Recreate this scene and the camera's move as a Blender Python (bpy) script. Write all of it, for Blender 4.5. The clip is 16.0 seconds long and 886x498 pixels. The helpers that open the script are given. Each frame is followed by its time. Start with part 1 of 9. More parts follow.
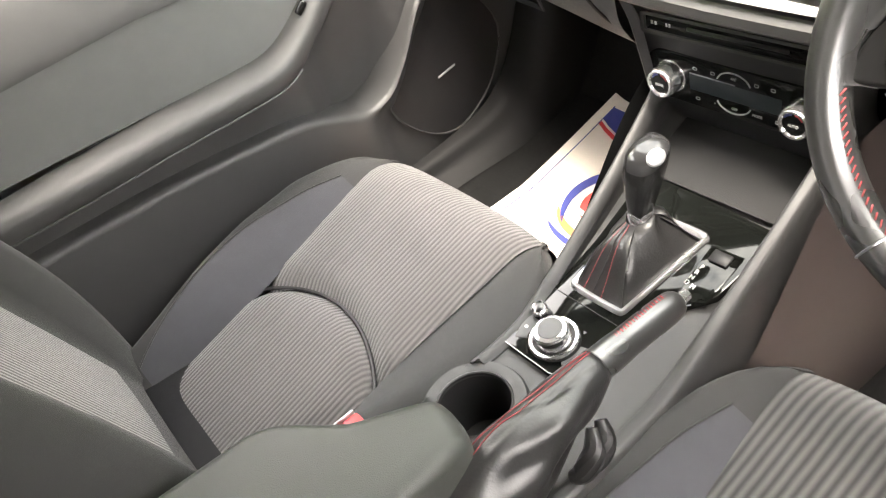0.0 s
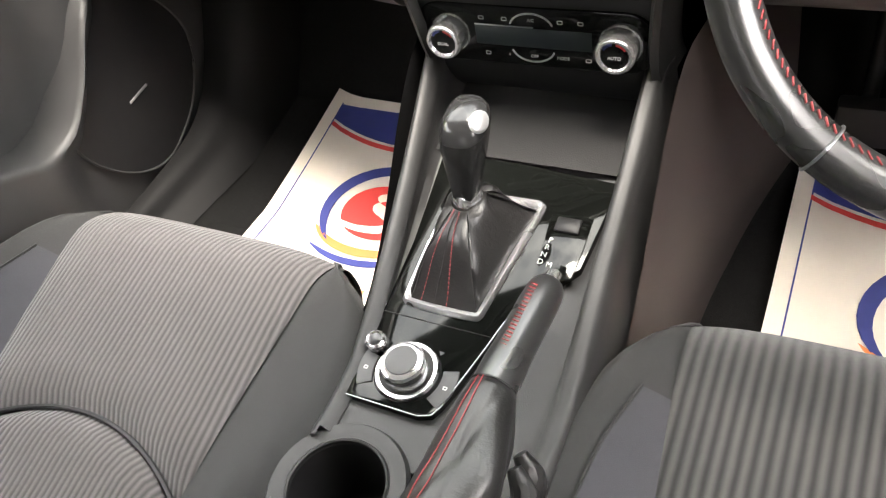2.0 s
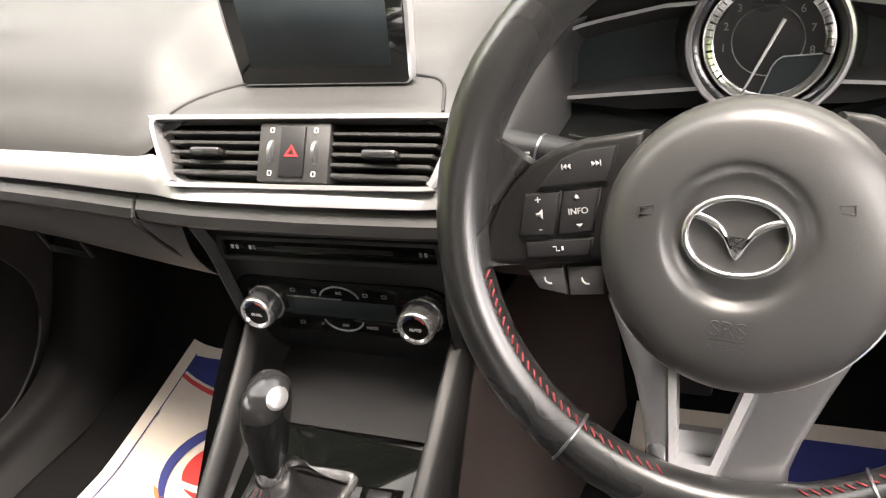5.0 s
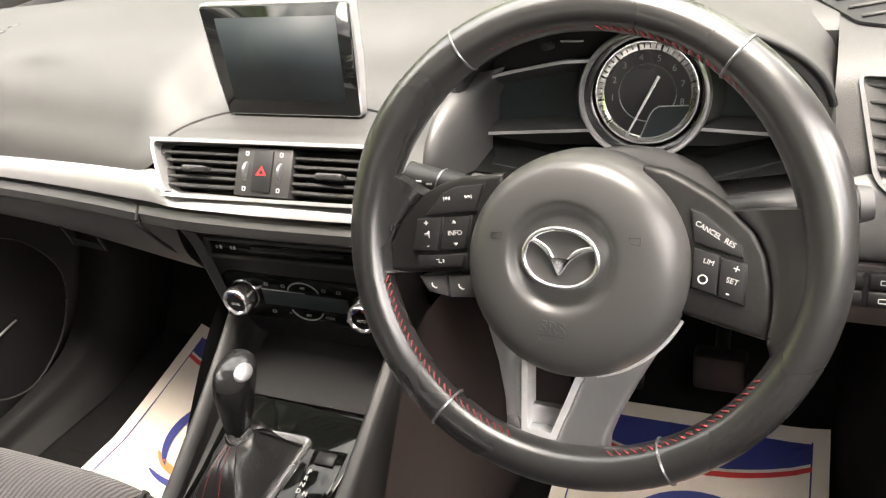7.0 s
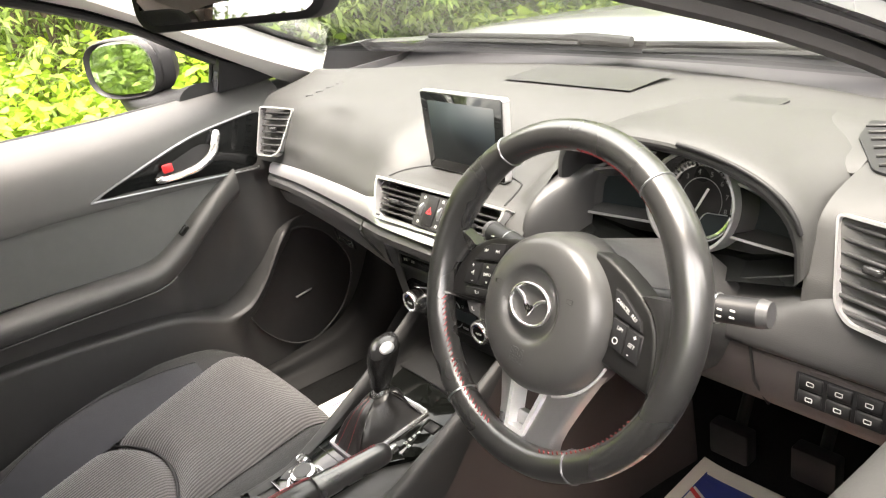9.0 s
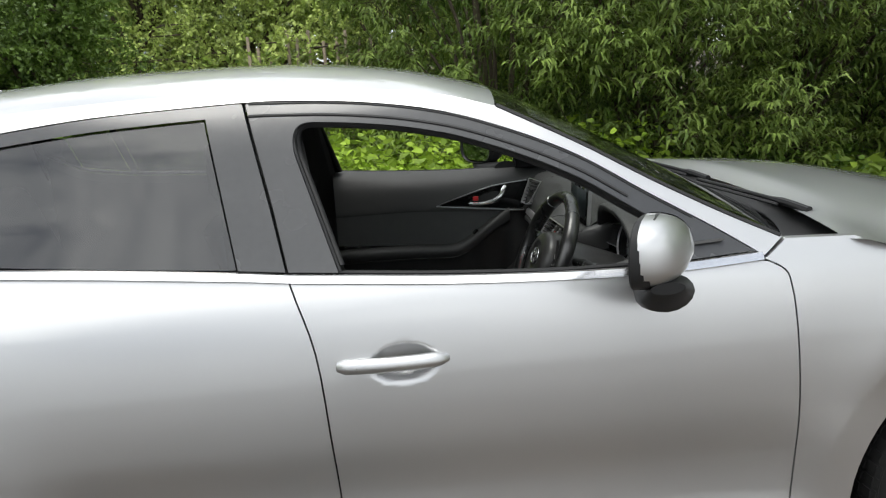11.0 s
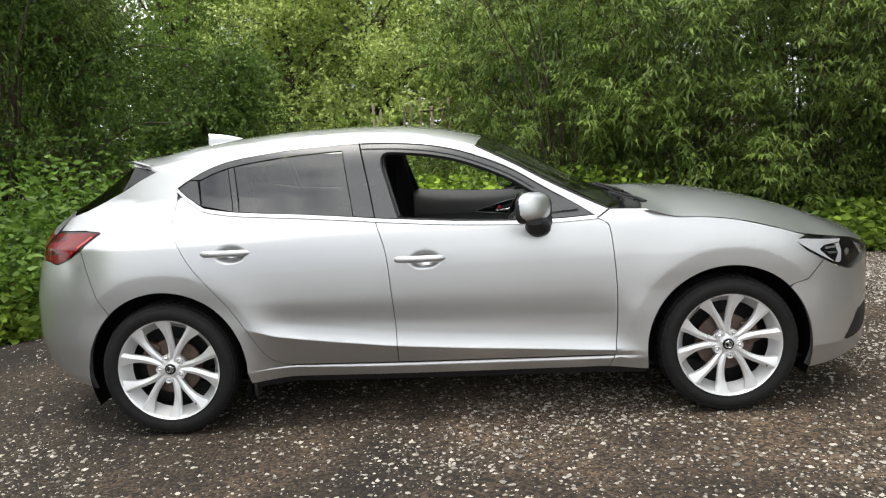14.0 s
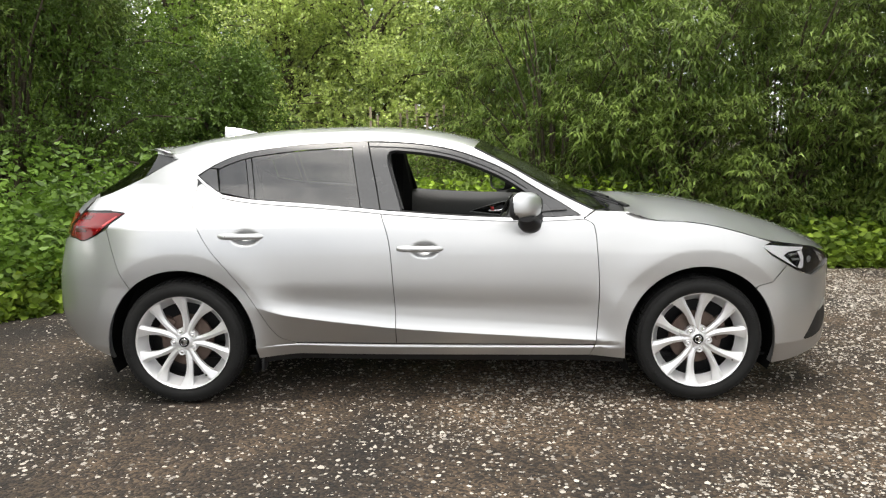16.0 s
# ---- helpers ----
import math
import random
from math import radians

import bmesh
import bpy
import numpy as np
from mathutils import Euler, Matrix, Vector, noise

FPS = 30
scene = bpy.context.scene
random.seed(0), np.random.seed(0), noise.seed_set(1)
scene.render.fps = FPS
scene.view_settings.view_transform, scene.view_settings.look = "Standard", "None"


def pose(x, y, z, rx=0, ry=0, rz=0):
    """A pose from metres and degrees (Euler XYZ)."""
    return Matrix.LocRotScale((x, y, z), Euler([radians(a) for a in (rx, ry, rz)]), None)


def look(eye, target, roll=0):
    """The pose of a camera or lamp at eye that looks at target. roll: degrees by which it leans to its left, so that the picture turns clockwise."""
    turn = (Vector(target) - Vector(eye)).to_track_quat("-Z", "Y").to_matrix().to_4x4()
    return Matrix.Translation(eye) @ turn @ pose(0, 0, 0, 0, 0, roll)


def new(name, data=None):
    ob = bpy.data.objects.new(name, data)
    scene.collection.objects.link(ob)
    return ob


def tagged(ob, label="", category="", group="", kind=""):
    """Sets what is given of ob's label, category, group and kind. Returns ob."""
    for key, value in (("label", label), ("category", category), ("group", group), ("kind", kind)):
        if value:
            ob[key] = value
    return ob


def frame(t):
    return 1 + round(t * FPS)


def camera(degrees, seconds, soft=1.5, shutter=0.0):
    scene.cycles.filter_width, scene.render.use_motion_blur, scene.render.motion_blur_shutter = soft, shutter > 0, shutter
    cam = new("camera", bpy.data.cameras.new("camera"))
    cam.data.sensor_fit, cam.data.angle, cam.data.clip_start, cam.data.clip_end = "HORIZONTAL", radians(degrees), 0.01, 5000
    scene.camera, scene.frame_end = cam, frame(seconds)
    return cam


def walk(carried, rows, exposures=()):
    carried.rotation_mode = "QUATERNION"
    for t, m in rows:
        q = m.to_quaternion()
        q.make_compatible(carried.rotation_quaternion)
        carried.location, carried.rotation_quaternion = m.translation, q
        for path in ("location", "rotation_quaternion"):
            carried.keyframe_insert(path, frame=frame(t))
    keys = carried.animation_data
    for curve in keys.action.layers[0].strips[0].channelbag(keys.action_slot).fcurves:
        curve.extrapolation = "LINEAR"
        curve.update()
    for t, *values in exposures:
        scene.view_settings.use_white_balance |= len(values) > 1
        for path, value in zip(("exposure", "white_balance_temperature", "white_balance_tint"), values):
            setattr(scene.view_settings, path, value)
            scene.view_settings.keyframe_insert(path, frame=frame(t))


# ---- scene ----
cam = camera(57.6, 16.0, soft=1.2)
PATH = [
    (0, (-0.144, -0.494, 1.221), (0.53, 0.89, -0.056), -19.8),
    (0.5, (-0.139, -0.416, 1.195), (0.701, 0.695, -0.241), -20.2),
    (1, (-0.167, -0.359, 1.176), (0.686, 0.669, -0.312), -22.8),
    (1.5, (-0.159, -0.312, 1.127), (0.823, 0.6, -0.359), -19.1),
    (2, (-0.131, -0.285, 1.106), (1.038, 0.541, -0.291), -14.5),
    (2.5, (-0.109, -0.273, 1.1), (1.216, 0.517, -0.172), -12.0),
    (3, (-0.089, -0.277, 1.119), (1.363, 0.487, -0.024), -10.5),
    (3.5, (-0.082, -0.281, 1.128), (1.479, 0.469, 0.126), -9.5),
    (4, (-0.073, -0.285, 1.139), (1.542, 0.465, 0.229), -9.5),
    (4.5, (-0.075, -0.315, 1.142), (1.543, 0.433, 0.235), -9.4),
    (5, (-0.068, -0.372, 1.13), (1.511, 0.326, 0.12), -9.0),
    (5.2, (-0.068, -0.398, 1.136), (1.515, 0.277, 0.117), -8.8),
    (7.3, (-0.149, -0.538, 1.206), (1.378, 0.284, 0.21), -8.0),
    (7.5, (-0.146, -0.554, 1.202), (1.368, 0.333, 0.243), -7.2),
    (8, (-0.155, -0.598, 1.208), (1.299, 0.415, 0.283), -7.5),
    (8.5, (-0.132, -0.709, 1.228), (1.139, 0.542, 0.321), -8.8),
    (8.8, (-0.131, -0.818, 1.255), (1.002, 0.59, 0.398), -8.9),
    (9, (-0.156, -0.927, 1.287), (0.906, 0.573, 0.497), -9.5),
    (9.2, (-0.196, -1.062, 1.319), (0.808, 0.519, 0.617), -8.5),
    (9.5, (-0.245, -1.29, 1.365), (0.618, 0.395, 0.72), -6.8),
    (10, (-0.282, -1.692, 1.424), (0.217, 0.17, 0.89), -5.8),
    (10.2, (-0.270, -1.853, 1.429), (0.155, 0.035, 0.925), -5.1),
    (12.3, (0.022, -3.501, 1.453), (0.073, -1.549, 1.019), -2.6),
    (12.5, (0.036, -3.652, 1.425), (0.084, -1.694, 1.021), -2.4),
    (13, (0.138, -4.0, 1.444), (0.123, -2.041, 1.046), -2.4),
    (13.5, (0.177, -4.332, 1.45), (0.107, -2.361, 1.117), -2.8),
    (14, (0.152, -4.607, 1.445), (0.08, -2.633, 1.134), -3.2),
    (14.5, (0.163, -4.795, 1.438), (0.112, -2.821, 1.122), -2.5),
    (15, (0.204, -4.941, 1.399), (0.141, -2.964, 1.1), -2.1),
    (15.5, (0.198, -4.984, 1.394), (0.12, -3.006, 1.106), -1.7),
    (16, (0.09, -4.96, 1.418), (0.057, -2.982, 1.126), -0.6),
]
walk(cam, [(t, look(eye, target, roll)) for t, eye, target, roll in PATH],
     exposures=[(0.0, 5.02, 7200, 13), (0.5, 4.55, 7200, 13), (1.6, 4.6, 7150, 13), (2.5, 4.62, 6850, 13), (3.0, 4.75, 6850, 15), (3.5, 4.55, 6900, 15), (4.2, 4.0, 7200, 16), (5.2, 4.05, 7250, 17), (7.3, 4.0, 7300, 15), (8.6, 3.95, 7300, 14), (9.0, 4.1, 7300, 14), (9.3, 3.5, 7100, 13), (9.5, 3.1, 7000, 12), (9.75, 2.2, 6900, 11), (10.0, 1.68, 6800, 11), (10.3, 1.3, 6600, 9), (12.3, 0.85, 6350, 7), (14.0, 1.05, 6500, 8), (14.5, 1.16, 6600, 8), (16.0, 1.28, 6700, 9)])
# ---- world and sun: bright overcast day ----
SUN_ELEV, SUN_ROT = 80.0, -135.0
world = bpy.data.worlds.new("sky")
scene.world = world
world.use_nodes = True
wt = world.node_tree
bg = wt.nodes["Background"]
sky = wt.nodes.new("ShaderNodeTexSky")
sky.sky_type, sky.sun_disc = "NISHITA", False
sky.sun_elevation, sky.sun_rotation = radians(SUN_ELEV), radians(SUN_ROT)
sky.air_density, sky.dust_density, sky.ozone_density = 1.0, 4.0, 1.0
pale = wt.nodes.new("ShaderNodeHueSaturation")
pale.inputs["Saturation"].default_value = 0.35
wt.links.new(sky.outputs[0], pale.inputs["Color"])
cl = wt.nodes.new("ShaderNodeTexNoise")
cl.inputs["Scale"].default_value, cl.inputs["Detail"].default_value, cl.inputs["Roughness"].default_value = 2.4, 7.0, 0.6
ramp = wt.nodes.new("ShaderNodeValToRGB")
ramp.color_ramp.elements[0].position, ramp.color_ramp.elements[0].color = 0.40, (3.2, 3.6, 4.4, 1)
ramp.color_ramp.elements[1].position, ramp.color_ramp.elements[1].color = 0.60, (15.5, 15.4, 15.2, 1)
wt.links.new(cl.outputs["Fac"], ramp.inputs["Fac"])
mixw = wt.nodes.new("ShaderNodeMix")
mixw.data_type = "RGBA"
mixw.inputs["Factor"].default_value = 0.7
wt.links.new(pale.outputs[0], mixw.inputs["A"])
wt.links.new(ramp.outputs[0], mixw.inputs["B"])
# overcast sky: a little brighter overhead than at the horizon
geo_w = wt.nodes.new("ShaderNodeTexCoord")
sep_w = wt.nodes.new("ShaderNodeSeparateXYZ")
wt.links.new(geo_w.outputs["Generated"], sep_w.inputs[0])
lift = wt.nodes.new("ShaderNodeMapRange")
lift.inputs["From Min"].default_value, lift.inputs["From Max"].default_value = 0.0, 1.0
lift.inputs["To Min"].default_value, lift.inputs["To Max"].default_value = 1.05, 1.12
wt.links.new(sep_w.outputs["Z"], lift.inputs["Value"])
grade = wt.nodes.new("ShaderNodeVectorMath")
grade.operation = "SCALE"
wt.links.new(mixw.outputs["Result"], grade.inputs[0])
wt.links.new(lift.outputs[0], grade.inputs["Scale"])
wt.links.new(grade.outputs[0], bg.inputs["Color"])
bg.inputs["Strength"].default_value = 0.085

sun = new("sun", bpy.data.lights.new("sun", "SUN"))
sun.data.energy, sun.data.angle, sun.data.color = 1.0, radians(30), (1.0, 0.96, 0.9)
sun.matrix_world = look((-5, -5, 40), (0, 0, 0))


# ---- materials ----
def node(nt, kind, **kw):
    n = nt.nodes.new(kind)
    for k, v in kw.items():
        n.inputs[k.replace("_", " ")].default_value = v
    return n


def mat(name, color, rough=0.5, metal=0.0, var=0.15, scale=30.0, bump=0.0, bscale=400.0, coat=0.0, spec=0.5, island=0.0, rvar=0.08, sheen=0.0):
    """A surface with colour variation at two scales, roughness variation and fine relief."""
    m = bpy.data.materials.new(name)
    m.use_nodes = True
    nt = m.node_tree
    b = nt.nodes["Principled BSDF"]
    b.inputs["Metallic"].default_value = metal
    b.inputs["Specular IOR Level"].default_value = spec
    b.inputs["Coat Weight"].default_value = coat
    b.inputs["Coat Roughness"].default_value = 0.04
    b.inputs["Sheen Weight"].default_value = sheen
    tc = nt.nodes.new("ShaderNodeTexCoord")
    n1 = node(nt, "ShaderNodeTexNoise", Scale=scale, Detail=4.0)
    n2 = node(nt, "ShaderNodeTexNoise", Scale=scale * 0.13, Detail=3.0)
    for n in (n1, n2):
        nt.links.new(tc.outputs["Object"], n.inputs["Vector"])
    add = nt.nodes.new("ShaderNodeMath")
    add.operation = "ADD"
    nt.links.new(n1.outputs["Fac"], add.inputs[0])
    nt.links.new(n2.outputs["Fac"], add.inputs[1])
    src = add.outputs[0]
    if island:
        geo = nt.nodes.new("ShaderNodeNewGeometry")
        ma = nt.nodes.new("ShaderNodeMath")
        ma.operation, ma.inputs[1].default_value = "MULTIPLY_ADD", island
        nt.links.new(geo.outputs["Random Per Island"], ma.inputs[0])
        nt.links.new(src, ma.inputs[2])
        src = ma.outputs[0]
    mr = node(nt, "ShaderNodeMapRange")
    top = 2.0 + island
    mr.inputs["From Min"].default_value, mr.inputs["From Max"].default_value = 0.5 + island * 0.0, top - 0.5
    mr.inputs["To Min"].default_value, mr.inputs["To Max"].default_value = 1 - var, 1 + var
    nt.links.new(src, mr.inputs["Value"])
    mul = nt.nodes.new("ShaderNodeVectorMath")
    mul.operation = "SCALE"
    mul.inputs[0].default_value = color
    nt.links.new(mr.outputs[0], mul.inputs["Scale"])
    nt.links.new(mul.outputs[0], b.inputs["Base Color"])
    rr = node(nt, "ShaderNodeMapRange")
    rr.inputs["To Min"].default_value, rr.inputs["To Max"].default_value = max(0.02, rough - rvar), rough + rvar
    nt.links.new(n2.outputs["Fac"], rr.inputs["Value"])
    nt.links.new(rr.outputs[0], b.inputs["Roughness"])
    if bump:
        nb = node(nt, "ShaderNodeTexNoise", Scale=bscale, Detail=2.0)
        nt.links.new(tc.outputs["Object"], nb.inputs["Vector"])
        bp = node(nt, "ShaderNodeBump", Strength=bump, Distance=0.001)
        nt.links.new(nb.outputs["Fac"], bp.inputs["Height"])
        nt.links.new(bp.outputs[0], b.inputs["Normal"])
    return m


def ribbed(name, dark, light, pitch, axis="Y", bump=0.6, rough=0.9):
    """Woven cloth with raised ribs of the given pitch."""
    m = mat(name, light, rough, 0, 0.12, 25, 0, sheen=0.3)
    nt = m.node_tree
    b = nt.nodes["Principled BSDF"]
    tc = nt.nodes.new("ShaderNodeTexCoord")
    wv = node(nt, "ShaderNodeTexWave", Scale=0.314159 / pitch, Distortion=0.25, Detail=2.0)
    wv.inputs["Detail Scale"].default_value = 2.0
    wv.bands_direction = axis
    nt.links.new(tc.outputs["Object"], wv.inputs["Vector"])
    mx = nt.nodes.new("ShaderNodeMix")
    mx.data_type = "RGBA"
    mx.inputs["A"].default_value = (*dark, 1)
    base = b.inputs["Base Color"].links[0].from_socket
    nt.links.new(base, mx.inputs["B"])
    nt.links.new(wv.outputs["Fac"], mx.inputs["Factor"])
    nt.links.new(mx.outputs["Result"], b.inputs["Base Color"])
    nb = node(nt, "ShaderNodeTexNoise", Scale=1500.0, Detail=1.0)
    nt.links.new(tc.outputs["Object"], nb.inputs["Vector"])
    ad = nt.nodes.new("ShaderNodeMath")
    ad.operation, ad.inputs[1].default_value = "MULTIPLY_ADD", 0.35
    nt.links.new(nb.outputs["Fac"], ad.inputs[0])
    nt.links.new(wv.outputs["Fac"], ad.inputs[2])
    bp = node(nt, "ShaderNodeBump", Strength=bump, Distance=0.0015)
    nt.links.new(ad.outputs[0], bp.inputs["Height"])
    nt.links.new(bp.outputs[0], b.inputs["Normal"])
    return m


def glass(name, tint, face=0.05, rough=0.0):
    """A thin pane: tinted see-through, with gloss that grows from its value face on towards grazing angles, alike from both sides."""
    m = bpy.data.materials.new(name)
    m.use_nodes = True
    nt = m.node_tree
    nt.nodes.remove(nt.nodes["Principled BSDF"])
    out = nt.nodes["Material Output"]
    tr = node(nt, "ShaderNodeBsdfTransparent", Color=(*tint, 1))
    gl = node(nt, "ShaderNodeBsdfGlossy", Roughness=rough)
    lw = node(nt, "ShaderNodeLayerWeight", Blend=0.5)
    pw = nt.nodes.new("ShaderNodeMath")
    pw.operation, pw.inputs[1].default_value = "POWER", 5.0
    nt.links.new(lw.outputs["Facing"], pw.inputs[0])
    ma = nt.nodes.new("ShaderNodeMath")
    ma.operation, ma.inputs[1].default_value, ma.inputs[2].default_value = "MULTIPLY_ADD", 1 - face, face
    nt.links.new(pw.outputs[0], ma.inputs[0])
    mx = nt.nodes.new("ShaderNodeMixShader")
    nt.links.new(ma.outputs[0], mx.inputs[0])
    nt.links.new(tr.outputs[0], mx.inputs[1])
    nt.links.new(gl.outputs[0], mx.inputs[2])
    nt.links.new(mx.outputs[0], out.inputs["Surface"])
    return m


def leafy(name, color, var=0.5, hue=(0.62, 1.25, 0.55)):
    """Leaf: varies leaf by leaf between two greens, lets some light through."""
    m = bpy.data.materials.new(name)
    m.use_nodes = True
    nt = m.node_tree
    b = nt.nodes["Principled BSDF"]
    b.inputs["Roughness"].default_value = 0.5
    b.inputs["Specular IOR Level"].default_value = 0.35
    geo = nt.nodes.new("ShaderNodeNewGeometry")
    tc = nt.nodes.new("ShaderNodeTexCoord")
    ns = node(nt, "ShaderNodeTexNoise", Scale=1.3, Detail=3.0)
    nt.links.new(tc.outputs["Object"], ns.inputs["Vector"])
    add = nt.nodes.new("ShaderNodeMath")
    add.operation = "MULTIPLY_ADD"
    add.inputs[1].default_value = 0.6
    nt.links.new(geo.outputs["Random Per Island"], add.inputs[0])
    nt.links.new(ns.outputs["Fac"], add.inputs[2])
    rp = nt.nodes.new("ShaderNodeValToRGB")
    e = rp.color_ramp.elements
    lo = tuple(c * (1 - var) for c in color)
    hi = tuple(min(1, c * (1 + var * 1.3) * h) for c, h in zip(color, (1.15, 1.0, 0.8)))
    e[0].position, e[0].color = 0.35, (*lo, 1)
    e[1].position, e[1].color = 1.0, (*hi, 1)
    nt.links.new(add.outputs[0], rp.inputs["Fac"])
    nt.links.new(rp.outputs[0], b.inputs["Base Color"])
    tl = nt.nodes.new("ShaderNodeBsdfTranslucent")
    nt.links.new(rp.outputs[0], tl.inputs["Color"])
    mx = nt.nodes.new("ShaderNodeMixShader")
    mx.inputs[0].default_value = 0.3
    nt.links.new(b.outputs[0], mx.inputs[1])
    nt.links.new(tl.outputs[0], mx.inputs[2])
    nt.links.new(mx.outputs[0], nt.nodes["Material Output"].inputs["Surface"])
    return m


PAINT = mat("silver_paint", (0.55, 0.555, 0.563), 0.40, 0.9, 0.03, 3.0, 0, coat=1.0, rvar=0.02)
TRIM = mat("pillar_trim", (0.046, 0.047, 0.050), 0.26, 0.0, 0.12, 60, 0.03, 900, spec=0.65)
BLACK = mat("black_plastic", (0.014, 0.014, 0.015), 0.5, 0, 0.2, 60, 0.1, 800, spec=0.3)
SEAL = mat("rubber_seal", (0.012, 0.012, 0.013), 0.6, 0, 0.2, 60, 0.1, 900)
GLOSS = mat("gloss_black", (0.005, 0.0055, 0.0055), 0.06, 0, 0.1, 40, spec=0.28, rvar=0.02)
POLISH = mat("dark_polished_metal", (0.035, 0.035, 0.036), 0.16, 0.4, 0.05, 60, rvar=0.03)
LENSBACK = mat("lamp_reflector", (0.70, 0.70, 0.71), 0.25, 0.75, 0.1, 25, rvar=0.06)
CHROME = mat("chrome", (0.8, 0.8, 0.81), 0.14, 0.9, 0.04, 40, rvar=0.03)
SATIN = mat("satin_silver", (0.50, 0.50, 0.51), 0.32, 0.7, 0.05, 60, rvar=0.04)
SMOKE = mat("smoked_metal", (0.27, 0.275, 0.285), 0.3, 0.8, 0.06, 200, rvar=0.04)
ALLOY = mat("alloy_wheel", (0.74, 0.74, 0.75), 0.30, 0.5, 0.06, 20, coat=0.3)
BRAKE = mat("brake_disc", (0.12, 0.085, 0.07), 0.55, 0.6, 0.4, 30, 0.1, 200)
TYRE = mat("tyre_rubber", (0.010, 0.010, 0.010), 0.75, 0, 0.4, 25, 0.3, 300, spec=0.25)
TINT = glass("privacy_glass", (0.16, 0.165, 0.17), 0.12)
CLEAR = glass("clear_glass", (0.64, 0.67, 0.65), 0.06)
LAMP = glass("lamp_glass", (0.9, 0.9, 0.92), 0.05)
REDBRIGHT = mat("lit_red_lens", (0.50, 0.05, 0.05), 0.10, 0, 0.1, 9, spec=0.4)
REDDARK = mat("dark_red_lens", (0.05, 0.001, 0.002), 0.08, 0, 0.2, 9, spec=0.3)
REDLENS = mat("red_lens", (0.13, 0.0015, 0.003), 0.05, 0, 0.5, 9, spec=0.3)
SOFT = mat("soft_dash", (0.038, 0.038, 0.0375), 0.55, 0, 0.10, 40, 0.35, 1100, spec=0.5)
PLASTIC = mat("grained_plastic", (0.023, 0.023, 0.0233), 0.5, 0, 0.12, 40, 0.35, 1300)
WARMDARK = mat("brown_black_plastic", (0.045, 0.036, 0.035), 0.5, 0, 0.10, 40, 0.3, 1300)
KNEE = mat("warm_plastic", (0.078, 0.067, 0.066), 0.5, 0, 0.10, 40, 0.3, 1300)
GLOVE = mat("grey_grained_plastic", (0.062, 0.062, 0.0625), 0.48, 0, 0.10, 40, 0.35, 1300)
HUB = mat("wheel_pad", (0.056, 0.0555, 0.055), 0.31, 0, 0.08, 40, 0.10, 1400)
KNOB = mat("smooth_black_leather", (0.011, 0.011, 0.011), 0.22, 0, 0.15, 60, 0.03, 600, rvar=0.03)
GAITER = mat("creased_leather", (0.016, 0.0155, 0.0155), 0.36, 0, 0.2, 60, 0.3, 350)
LEATHER = mat("black_leather", (0.022, 0.022, 0.022), 0.28, 0, 0.15, 50, 0.10, 900, rvar=0.05, spec=0.8)
LEATHER.node_tree.nodes["Principled BSDF"].inputs["Coat Weight"].default_value = 0.35
LEATHER.node_tree.nodes["Principled BSDF"].inputs["Coat Roughness"].default_value = 0.22
VINYL = mat("door_insert", (0.082, 0.084, 0.083), 0.6, 0, 0.08, 40, 0.4, 900)
SPOKE = mat("satin_spoke", (0.47, 0.47, 0.48), 0.28, 0.8, 0.05, 60, rvar=0.03)
SHROUD = mat("shroud_plastic", (0.034, 0.034, 0.0345), 0.40, 0, 0.10, 50, 0.2, 1200)
NEEDLE = mat("needle_white", (0.8, 0.8, 0.79), 0.5, 0, 0.03, 40)
CLOTH = mat("plain_seat_cloth", (0.021, 0.021, 0.021), 0.9, 0, 0.15, 40, 0.5, 1600, sheen=0.10)
BLUISH = mat("side_panel_cloth", (0.036, 0.036, 0.042), 0.9, 0, 0.12, 40, 0.5, 1600, sheen=0.12)
RIBS = ribbed("ribbed_seat_cloth", (0.040, 0.036, 0.036), (0.105, 0.096, 0.095), 0.0075)
RIBS_WIDE = ribbed("ribbed_cloth_wide", (0.012, 0.012, 0.012), (0.060, 0.057, 0.055), 0.0105)
CARPET = mat("carpet", (0.007, 0.007, 0.007), 0.95, 0, 0.4, 200, 0.8, 900, spec=0.1)
RUBBER = mat("tray_rubber", (0.011, 0.011, 0.0113), 0.6, 0, 0.2, 60, 0.2, 700, spec=0.25)
PIANO = mat("piano_black", (0.004, 0.0045, 0.004), 0.05, 0, 0.1, 40, spec=0.3, rvar=0.02)
DIMWHITE = mat("grey_print", (0.30, 0.30, 0.30), 0.6, 0, 0.05, 60)
BRIGHTEDGE = mat("bright_trim", (0.82, 0.82, 0.83), 0.30, 0.35, 0.04, 60, rvar=0.03)
DOORLOW = mat("dark_grained_plastic", (0.036, 0.036, 0.0365), 0.50, 0, 0.10, 40, 0.3, 1300)
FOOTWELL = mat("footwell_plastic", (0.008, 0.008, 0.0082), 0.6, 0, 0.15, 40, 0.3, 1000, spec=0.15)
STITCH = mat("red_stitch", (0.26, 0.032, 0.036), 0.7, 0, 0.2, 200)
REDPLASTIC = mat("red_plastic", (0.62, 0.03, 0.035), 0.4, 0, 0.1, 60)
PAPER = mat("paper", (0.78, 0.70, 0.60), 0.75, 0, 0.05, 20, 0.15, 60)
INKBLUE = mat("blue_ink", (0.035, 0.045, 0.20), 0.6, 0, 0.1, 40)
